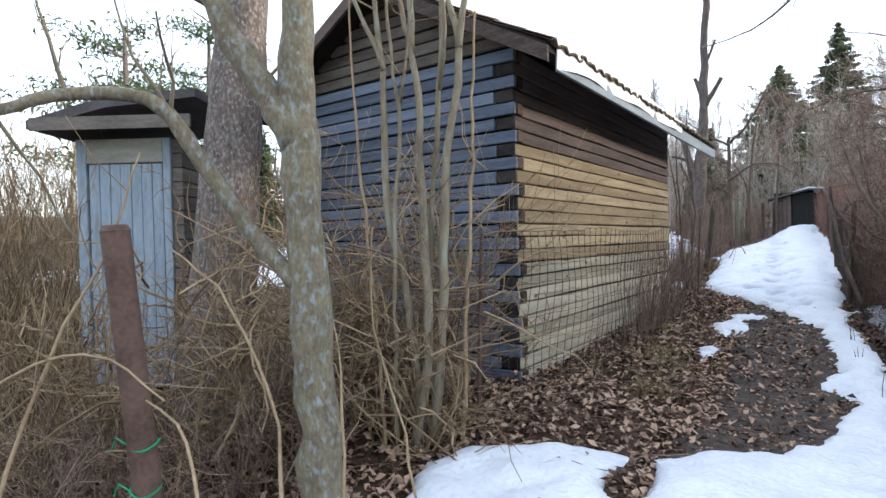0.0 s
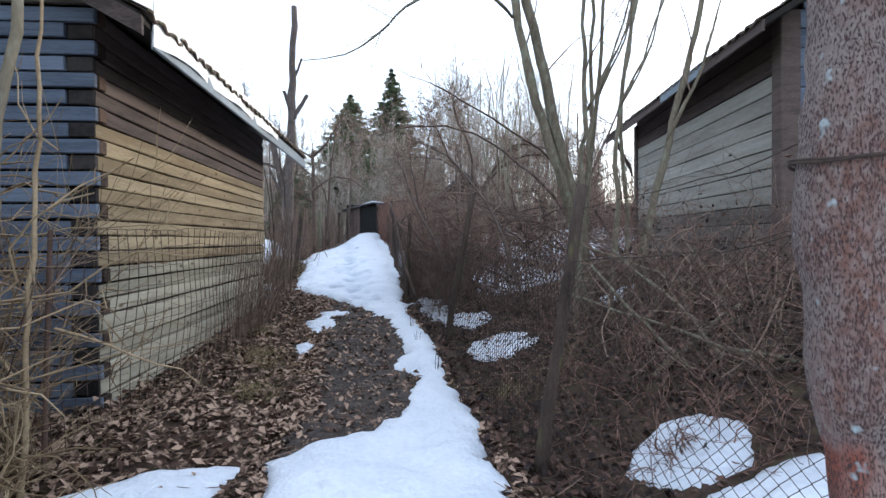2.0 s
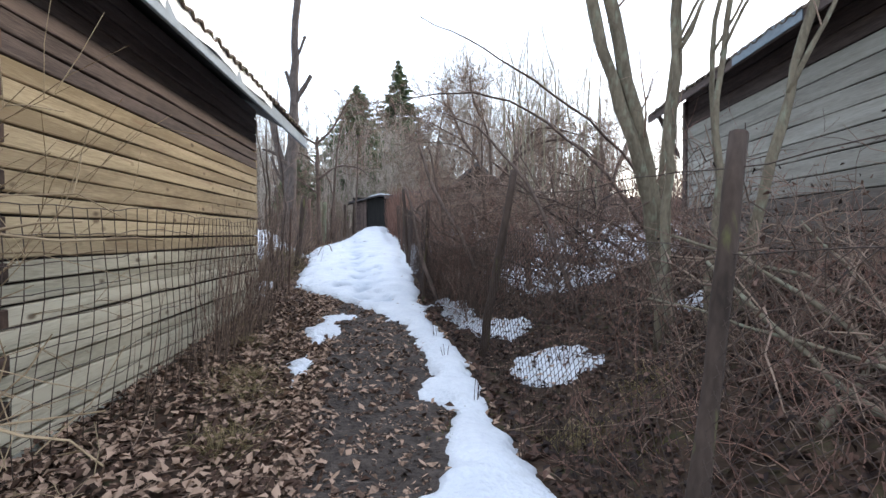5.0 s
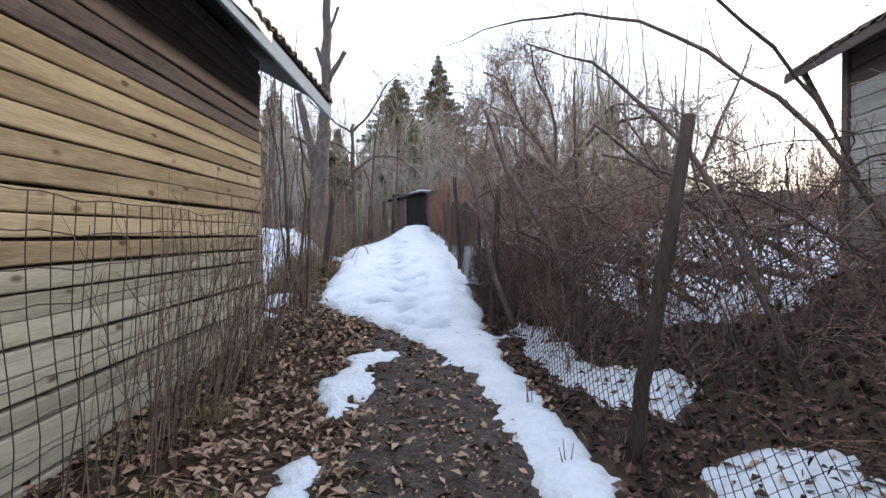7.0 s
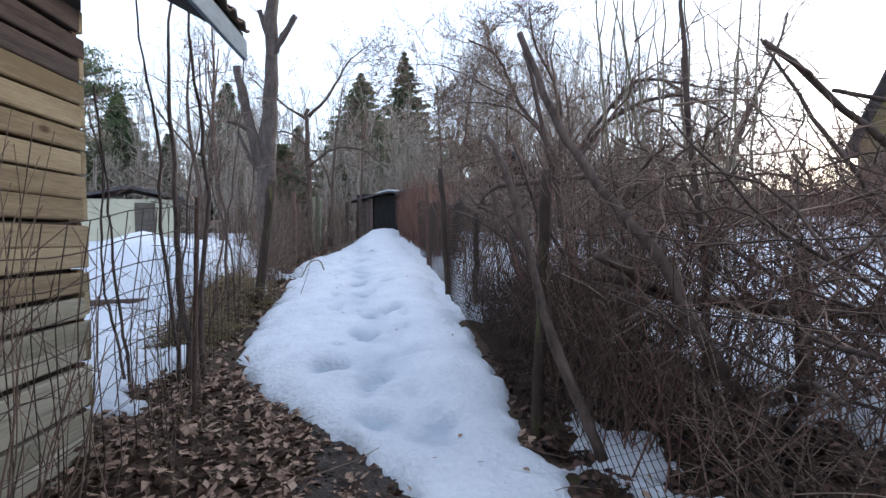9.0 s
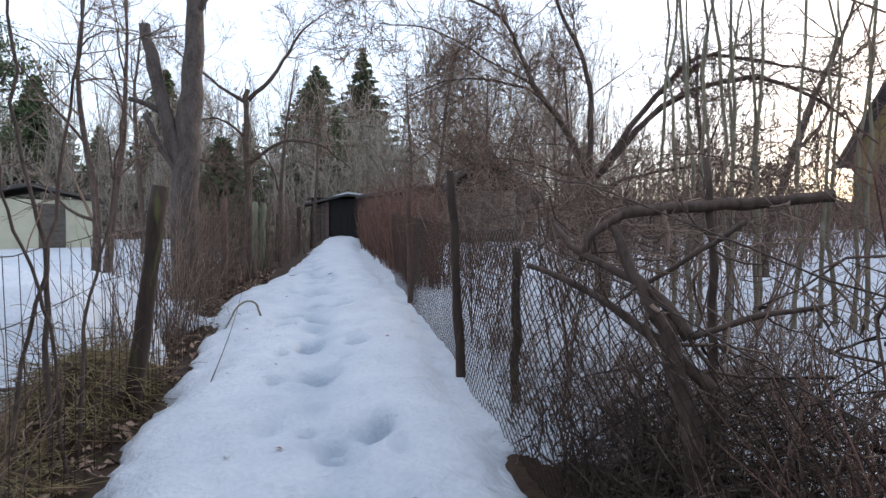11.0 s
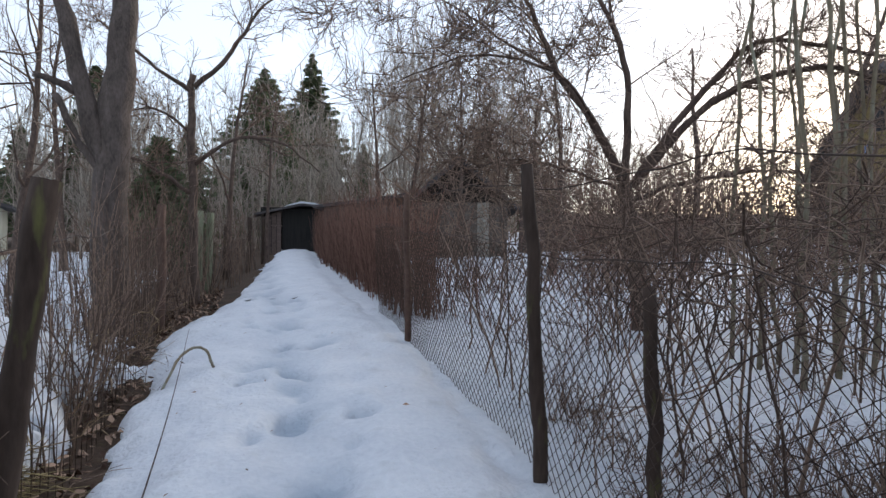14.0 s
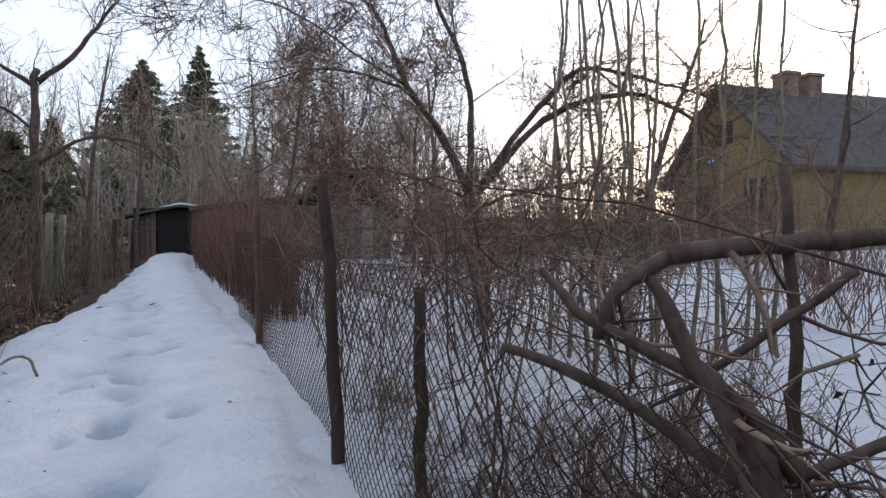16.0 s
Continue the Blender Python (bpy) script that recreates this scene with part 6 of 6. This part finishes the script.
line_tree("snow_arch_twig", (-0.8, 16.9, 1.0), [([(-1.0, 16.6, float(soil(-1.0, 16.6)) + 0.1), (-0.86, 16.8, 1.13), (-0.74, 16.9, 1.16), (-0.66, 16.9, 1.12), (-0.61, 16.85, 0.98)], 0.011, 0.012)], M_BARK, "bent twig sticking out of the snow", 0, 0.2, 540, 1, category="twig", trunk_name="stick")
W = Tubes(5)
u = np.linspace(0, 1, 24)
W.add(np.stack([-0.80 + 0.01 * np.sin(u * 4), 14.45 + 2.45 * u, 0.80 + 0.52 * u - 0.02 * np.sin(u * np.pi)], -1), np.linspace(0.0045, 0.002, 24))
thing("leaning_stem", W.mesh("leaning_stem", (-0.9, 16.0, 0.9)), M_RUSTWIRE, "long thin dark stem leaning over the snow", "stem", at=pose(-0.9, 16.0, 0.9))


# ---- houses and far things ----
def yellow_house():
    # local x runs along the gable towards the lane's far end, local y runs back along the ridge
    t = empty("yellow_house", 21.4, 25.3, 2.45, "yellow timber house with steep dark roof and brick chimneys", "house", rz=-106 + 180)
    W2, L, ZE, ZA = 3.3, 11.0, 2.9, 6.2
    part("wall", prism_bm([(-W2, 0.3), (-W2, ZE), (0, ZA - 0.1), (W2, ZE), (W2, 0.3)], 0.0, -L), M_GAP, t)
    part("plinth", box_bm(-W2 - 0.03, W2 + 0.03, -L, 0.02, -0.5, 0.35), M_STONE, t)
    for i in range(34):
        z = 0.36 + i * 0.17
        half = W2 if z < ZE else W2 * (ZA - z) / (ZA - ZE)
        if half < 0.2:
            break
        part("clapboard", box_bm(-half, half, 0.0, 0.035, z, z + 0.16, 0.006), M_YELLOW, t)
    for i in range(15):
        part("clapboard", box_bm(-W2 - 0.035, -W2, -L, 0.0, 0.36 + i * 0.17, 0.52 + i * 0.17), M_YELLOW, t)
    part("roof", prism_bm([(-W2 - 0.5, ZE - 0.5), (0, ZA), (W2 + 0.5, ZE - 0.5), (W2 + 0.5, ZE - 0.35), (0, ZA + 0.2), (-W2 - 0.5, ZE - 0.35)], 0.5, -L - 0.4), M_ROOFDARK, t, "steep dark roof")
    for cx, cy in ((0.0, -3.0), (0.0, -4.2)):
        ch = part("chimney", box_bm(cx - 0.35, cx + 0.35, cy - 0.35, cy + 0.35, ZA - 0.4, ZA + 0.9, 0.02), M_BRICK, t, "brick chimney")
        part("cap", box_bm(cx - 0.42, cx + 0.42, cy - 0.42, cy + 0.42, ZA + 0.72, ZA + 0.86, 0.02), M_BRICK, ch)
    for cx in (-1.6, 1.3):
        w = part("window", box_bm(cx - 0.5, cx + 0.5, 0.03, 0.07, 1.0, 2.3), M_GLASSDARK, t, "dark window pane")
        for q in ((cx - 0.58, cx - 0.48, 0.94, 2.36), (cx + 0.48, cx + 0.58, 0.94, 2.36), (cx - 0.48, cx + 0.48, 2.28, 2.36), (cx - 0.48, cx + 0.48, 0.94, 1.02), (cx - 0.03, cx + 0.03, 1.02, 2.28)):
            part("window_frame", box_bm(q[0], q[1], 0.05, 0.095, q[2], q[3]), M_BROWNBOARD, w)
    part("attic_window", box_bm(-0.45, 0.45, 0.03, 0.07, 3.9, 4.8), M_GLASSDARK, t)
    plate = part("number_plate", box_bm(0.55, 0.95, 0.04, 0.07, 3.15, 3.5, 0.01), M_PLATE, t, "blue house number plate reading 12")
    cu = bpy.data.curves.new("number", "FONT")
    cu.body, cu.size, cu.align_x, cu.align_y, cu.extrude = "12", 0.30, "CENTER", "CENTER", 0.004
    tmp = new("number_text", cu)
    me = bpy.data.meshes.new_from_object(tmp.evaluated_get(bpy.context.evaluated_depsgraph_get()))
    bpy.data.objects.remove(tmp)
    part("number", me, M_PAINTWHITE, plate, "white number 12", m=pose(0.75, 0.078, 3.325, 90, 0, 180))


yellow_house()


def brown_shed():
    t = empty("brown_outbuilding", 6.3, 29.0, 1.5, "low brown wooden outbuilding with peaked dark roof", "shed", rz=-20)
    part("wall", prism_bm([(-1.6, -0.2), (-1.6, 2.1), (0, 3.4), (1.6, 2.1), (1.6, -0.2)], 0.04, 4.0), M_GAP, t)
    r = np.random.default_rng(61)
    for i in range(16):
        x = -1.6 + i * 0.2
        part("upright_board", box_bm(x + 0.005, x + 0.195, 0.0, 0.04, -0.1, 2.05, 0.004), M_PALEBOARD if i in (11, 12) else M_BROWNBOARD, t)
    part("roof", prism_bm([(-2.0, 1.75), (0, 3.42), (2.0, 1.75), (2.0, 1.87), (0, 3.57), (-2.0, 1.87)], -0.3, 4.3), M_ROOFDARK, t)
    part("lean_to", box_bm(-4.6, -1.6, 0.3, 3.5, -0.2, 1.9), M_BROWNBOARD, t, "lean-to of brown boards")
    part("lean_to_roof", prism_bm([(-4.9, 1.85), (-1.5, 2.3), (-1.5, 2.4), (-4.9, 1.95)], 0.0, 3.8), M_ROOFDARK, t)


brown_shed()


def board_fence():
    t = empty("board_fence", 9.0, 30.0, 1.6, "long brown board fence across the back of the yard", "fence", rz=-12)
    me = bpy.data.meshes.new("board")
    bm = box_bm(0, 0.18, 0, 0.025, -0.3, 1.75, 0.003)
    bm.to_mesh(me)
    bm.free()
    me.materials.append(M_DARKBOARD)
    r = np.random.default_rng(63)
    for i in range(64):
        part("board", me, None, t, m=pose(i * 0.2, 0, r.normal(0, 0.03), 0, r.normal(0, 0.8), 0))


board_fence()


def pale_shed():
    t = empty("pale_shed", -8.9, 32.5, 1.35, "low pale yellow-grey shed in the garden", "shed", rz=15)
    part("wall", box_bm(-2.4, 1.2, 0, 2.5, -0.2, 1.9), M_PALEWALL, t)
    part("roof", prism_bm([(-2.7, 1.88), (-0.6, 2.35), (1.5, 1.88), (1.5, 1.98), (-0.6, 2.47), (-2.7, 1.98)], -0.3, 2.8), M_ROOFDARK, t)
    part("door", box_bm(-0.4, 0.4, -0.03, 0.0, -0.1, 1.75), M_BROWNBOARD, t)


pale_shed()
T = Tubes(8)
T.add([(11.4, 50, 2.0), (11.38, 50, 8.0), (11.34, 50.0, 13.4)], [0.15, 0.13, 0.1])
thing("utility_pole", T.mesh("utility_pole", (11.4, 50, 2.0)), M_POST, "tall thin wooden utility pole far off", "pole", at=pose(11.4, 50, 2.0))


def pine(x, y, z0, H, seed, label, crown0=0.35, width=2.6, n=26):
    r = np.random.default_rng(seed)
    t = empty("pine_tree", x, y, z0, label, "tree", "pines beyond the garden")
    T = Tubes(8)
    trunk = stroke((x, y, z0), (0, 0, 1), H, 8, 0.02, 0.02, r)
    T.add(trunk, np.linspace(0.24, 0.05, 8))
    part("trunk", T.mesh("trunk", (x, y, z0)), M_SPRUCEBARK, t)
    C, P = Tubes(3), []
    for i in range(n):
        f = r.uniform(crown0, 1.0)
        p = np.array([np.interp(f * 7, np.arange(8), trunk[:, j]) for j in range(3)])
        a = r.uniform(0, 2 * np.pi)
        L = width * r.uniform(0.5, 1.1) * (1.15 - 0.7 * (f - crown0) / (1 - crown0))
        line = stroke(p, (math.cos(a), math.sin(a), 0.25), L, 5, 0.1, 0.03, r)
        C.add(line, np.linspace(0.05, 0.012, 5))
        for q in line[2:]:
            P.append(q + r.normal(0, 1, (55, 3)) * np.array([0.42, 0.42, 0.13]))
    tagged(part("bough_mass", C.mesh("bough_mass", (x, y, z0)), M_SPRUCEBARK, t), kind="stuff")
    V, F = leaf_quads(np.concatenate(P) - np.array([x, y, z0]), 0.24, r, 0.9, 0.22)
    part("needles", fast_mesh("needles", V, F), M_PINENEEDLE, t, "green needle clusters")


pine(-13.2, 36.5, 1.7, 9.8, 600, "green pine with clustered crown and bare lower trunk", 0.36, 3.0, 40)
pine(-19, 14, 0.6, 9.5, 601, "green pine behind the small shed", 0.4, 3.2)
pine(-22, 33, 1.5, 11, 602, "green pine at the back of the garden", 0.4, 3.0)
pine(-17.3, 10.1, 0.3, 8.3, 603, "green pine behind the small shed", 0.4, 3.0)


def far_woods(name, spots, h0, h1, seed, mat, label, branches=16, rad=0.10):
    """Distant bare woods that nobody could count, as one mesh."""
    r = np.random.default_rng(seed)
    T = Tubes(3)
    for x, y in spots:
        z = float(ground(x, y)) - 0.1
        h = r.uniform(h0, h1)
        line = stroke((x, y, z), (r.normal(0, 0.06), r.normal(0, 0.06), 1), h, 6, 0.05, 0.02, r)
        rd = np.linspace(rad, 0.025, 6) * r.uniform(0.5, 1.1)
        T.add(line, rd)
        twig_out(T, line, np.minimum(rd, 0.06), branches, h * 0.28, r, 2, 0.10, 0.5, 0.12, 0.08, 0.55, 0.011)
    return thing(name, T.mesh(name), mat, label, "woods", kind="stuff")


rw = np.random.default_rng(71)
far_woods("far_woods", [(rw.uniform(-34, 36), rw.uniform(48, 84)) for _ in range(160)], 7, 14, 72, M_HAZETWIG, "bare grey-brown woods far behind the gardens", 11, 0.11)
far_woods("birch_woods", [(rw.uniform(5, 18), rw.uniform(38, 50)) for _ in range(60)], 8, 13.5, 73, M_HAZETWIG, "pale thin bare birches behind the outbuildings", 14, 0.07)
far_woods("lane_end_woods", [(rw.uniform(-9, 9), rw.uniform(38, 48)) for _ in range(110)], 3.5, 8, 74, M_HAZETWIG, "brown undergrowth and young trees past the lane end", 12, 0.05)
far_woods("yard_back_woods", [(rw.uniform(8, 34), rw.uniform(33, 44)) for _ in range(115)], 3.0, 7.0, 75, M_TWIG, "bare young trees behind the yard", 12, 0.05)
far_woods("garden_back_woods", [(rw.uniform(-30, -4), rw.uniform(34, 46)) for _ in range(95)], 3, 8, 76, M_HAZETWIG, "bare bushes and young trees behind the garden", 12, 0.05)
far_woods("side_woods", [(rw.uniform(-40, -14), rw.uniform(-12, 22)) for _ in range(85)], 3, 8, 77, M_PALETWIG, "bare straw-brown trees beyond the bend", 12, 0.06)
far_woods("east_woods", [(rw.uniform(26, 46), rw.uniform(2, 34)) for _ in range(70)], 4, 8, 78, M_HAZETWIG, "bare trees behind the neighbouring plot", 12, 0.06)
for i, (x, y, top, w) in enumerate([(-12, 70, 15, 3.5), (-26, 62, 15, 3.6), (-34, 55, 14, 3.5), (12, 75, 14, 3.5), (22, 78, 13, 3.5), (32, 70, 13, 3.5), (-45, 40, 13, 4), (-20, 72, 13, 3.5)]):
    spruce(x, y, float(ground(x, y)), top, w, "dark green spruce in the far woods", 620 + i, None, 24)

# ---- litter: leaves, sticks, moss, grass ----
rl = np.random.default_rng(91)


def scatter_leaves(name, n, x0, x1, y0, y1, size, label, pile=0.02, keep=None, mat=M_LEAF):
    x, y = rl.uniform(x0, x1, n), rl.uniform(y0, y1, n)
    ok = snow_depth(x, y) < 0
    if keep is not None:
        ok &= keep(x, y)
    x, y = x[ok], y[ok]
    z = soil(x, y) + 0.008 + np.abs(rl.normal(0, pile, len(x)))
    V, F = leaf_quads(np.stack([x, y, z], -1), size, rl, 0.38)
    return thing(name, fast_mesh(name, V, F), mat, label, "leaves", kind="stuff")


off_path = lambda x, y: rl.uniform(0, 1, len(x)) < np.clip(np.exp(-(path_keep(x, y) - 0.02) / 0.09), 0.2, 1)
scatter_leaves("leaf_litter_bank", 19000, -2.1, 0.9, 2.6, 11.8, 0.075, "fallen brown leaves heaped beside the barn", 0.025, off_path)
scatter_leaves("leaf_litter_fence", 16000, 0.7, 4.6, 2.3, 11.5, 0.075, "fallen brown leaves coloured dark for the shade under the brush", 0.03, None, M_SHADELEAF)
scatter_leaves("leaf_litter_corner", 7000, -4.5, -1.5, 1.0, 4.8, 0.075, "fallen brown leaves under the dry brush", 0.03)
scatter_leaves("leaf_litter_garden", 5000, -2.6, -0.8, 11, 24, 0.08, "fallen brown leaves along the garden fence", 0.03)
scatter_leaves("leaf_scraps", 16000, -0.7, 0.8, 2.6, 10.5, 0.034, "small leaf scraps trodden into the path", 0.004)
r_p = np.random.default_rng(92)
npb = 1500
xp, yp = r_p.uniform(-0.6, 0.75, npb), r_p.uniform(2.7, 10.5, npb)
okp = (path_keep(xp, yp) > 0) & (snow_depth(xp, yp) < 0)
xp, yp = xp[okp], yp[okp]
oct_ = np.array([(1, 0, 0), (0, 1, 0), (-1, 0, 0), (0, -1, 0), (0, 0, 0.7), (0, 0, -0.5)])
sz = r_p.uniform(0.004, 0.012, len(xp))
Vp = (np.stack([xp, yp, soil(xp, yp) + 0.018], -1)[:, None, :] + oct_[None] * sz[:, None, None] * r_p.uniform(0.6, 1.3, (len(xp), 6, 1))).reshape(-1, 3)
Fp = (np.arange(len(xp))[:, None, None] * 6 + np.array([(0, 1, 4), (1, 2, 4), (2, 3, 4), (3, 0, 4), (1, 0, 5), (2, 1, 5), (3, 2, 5), (0, 3, 5)])[None]).reshape(-1, 3)
thing("path_gravel", fast_mesh("path_gravel", Vp, Fp), M_PATH, "small stones and clods pressed into the path", "gravel", kind="stuff")
# sticks on the litter
T = Tubes(4)
for _ in range(900):
    x, y = rl.uniform(-2.0, 4.0), rl.uniform(2.4, 11.5)
    if snow_depth(np.array([x]), np.array([y]))[0] > 0 or -0.4 < x < 0.6:
        continue
    a, L = rl.uniform(0, 2 * np.pi), rl.uniform(0.1, 0.5)
    line = stroke((x, y, float(soil(x, y)) + 0.02), (math.cos(a), math.sin(a), rl.normal(0.05, 0.1)), L, 5, 0.15, 0, rl)
    T.add(line, np.linspace(0.004, 0.002, 5))
thing("fallen_twigs", T.mesh("fallen_twigs"), M_TWIG, "thin fallen twigs on the leaf litter", "twigs", kind="stuff")


def tuft(x, y, mat, label, n=120, h=0.2, w=0.12, name="grass_tuft", category="grass"):
    r = np.random.default_rng(int(abs(x * 100 + y * 10)))
    T = Tubes(4)
    z = float(soil(x, y))
    for _ in range(n):
        sx, sy = x + r.normal(0, w * 0.5), y + r.normal(0, w * 0.5)
        T.add(stroke((sx, sy, float(soil(sx, sy)) - 0.01), (r.normal(0, 0.6), r.normal(0, 0.6), 1), h * r.uniform(0.5, 1.2), 4, 0.2, -0.2, r), np.linspace(0.0024, 0.0008, 4))
    return thing(name, T.mesh(name, (x, y, z)), mat, label, category, "grass tufts" if category == "grass" else "moss", "stuff", at=pose(x, y, z))


for x, y in ((-1.0, 6.4), (-0.95, 5.9), (-0.9, 5.0), (-1.2, 7.5), (1.3, 5.0), (2.0, 5.2), (-1.4, 8.6)):
    tuft(x, y, M_GRASS, "small tuft of dry yellowish grass", 160, 0.17, 0.22)
for x, y in ((0.52, 5.0), (0.55, 7.6), (-1.65, 11.0), (1.55, 4.6), (0.6, 8.9), (1.75, 5.1), (0.75, 5.6)):
    tuft(x, y, M_MOSS, "patch of yellow-green moss at the path edge", 140, 0.05, 0.28, "moss_patch", "moss")

# thin dead sprouts poking through the snow strip
for i, (x, y, h) in enumerate([(0.75, 5.6, 0.28), (0.7, 6.7, 0.1), (0.74, 7.6, 0.12), (0.82, 4.7, 0.2), (0.78, 8.5, 0.1)]):
    T = Tubes(5)
    z = float(soil(x, y))
    for k in range(3):
        T.add(stroke((x + 0.02 * k, y + 0.015 * k, z), (rl.normal(0, 0.1), rl.normal(0, 0.1), 1), h * rl.uniform(0.7, 1.1) + 0.07, 5, 0.06, 0, rl), np.linspace(0.004, 0.002, 5))
    thing("weed_sprout", T.mesh("weed_sprout", (x, y, z)), M_RUSTWIRE, "thin dark dead sprout poking through the snow", "weed", "sprouts in the snow", at=pose(x, y, z))

# dead leaves still hanging in the brush
nh = 2800
hx, hy = rl.uniform(1.5, 4.4, nh), rl.uniform(2.9, 12.0, nh)
Vh, Fh = leaf_quads(np.stack([hx, hy, soil(hx, hy) + np.abs(rl.normal(0, 0.45, nh)) + 0.05], -1), 0.055, rl, 0.9)
thing("hanging_leaves", fast_mesh("hanging_leaves", Vh, Fh), M_SHADELEAF, "withered brown leaves caught in the brush", "leaves", kind="stuff")


def snowy_stack():
    z = float(soil(-2.9, 14.55))
    t = empty("board_stack", -2.9, 14.55, z + 0.05, "low stack of dark boards half buried under snow", "boards", rz=8)
    r = np.random.default_rng(65)
    for i in range(9):
        part("board", box_bm(-0.8, 0.8, (i % 3) * 0.16, (i % 3) * 0.16 + 0.15, (i // 3) * 0.075, (i // 3) * 0.075 + 0.07, 0.004), M_DARKBOARD, t, m=pose(r.normal(0, 0.06), 0, 0, 0, 0, r.normal(0, 2)))


snowy_stack()
# leaves strewn over the thin snow patches
ns = 520
lx, ly = rl.uniform(1.15, 2.3, ns), rl.uniform(5.2, 9.4, ns)
Vs, Fs = leaf_quads(np.stack([lx, ly, soil(lx, ly) + np.maximum(snow_depth(lx, ly), 0) + 0.012], -1), 0.06, rl, 0.3)
thing("patch_leaves", fast_mesh("patch_leaves", Vs, Fs), M_LEAF, "brown leaves strewn over thin snow patches", "leaves", kind="stuff")
# single leaves on the snow
Vq, Fq = leaf_quads(np.zeros((1, 3)), 0.085, np.random.default_rng(4), 0.15)
leaf_me = fast_mesh("snow_leaf", Vq, Fq)
leaf_me.materials.append(M_LEAF)
rs = np.random.default_rng(8)
count = 0
while count < 46:
    y = rs.uniform(2.2, 19)
    x = rs.uniform(-1.6, 1.3)
    d = float(snow_depth(np.array([x]), np.array([y]))[0])
    if d < 0.01:
        continue
    ob = new("fallen_leaf", leaf_me)
    s = rs.uniform(0.35, 1.0)
    ob.matrix_basis = pose(x, y, float(soil(x, y)) + d + 0.012, rs.normal(0, 12), rs.normal(0, 12), rs.uniform(0, 360)) @ Matrix.Scale(s, 4)
    tagged(ob, "single brown leaf lying on the snow", "leaf", "leaves on the snow")
    count += 1
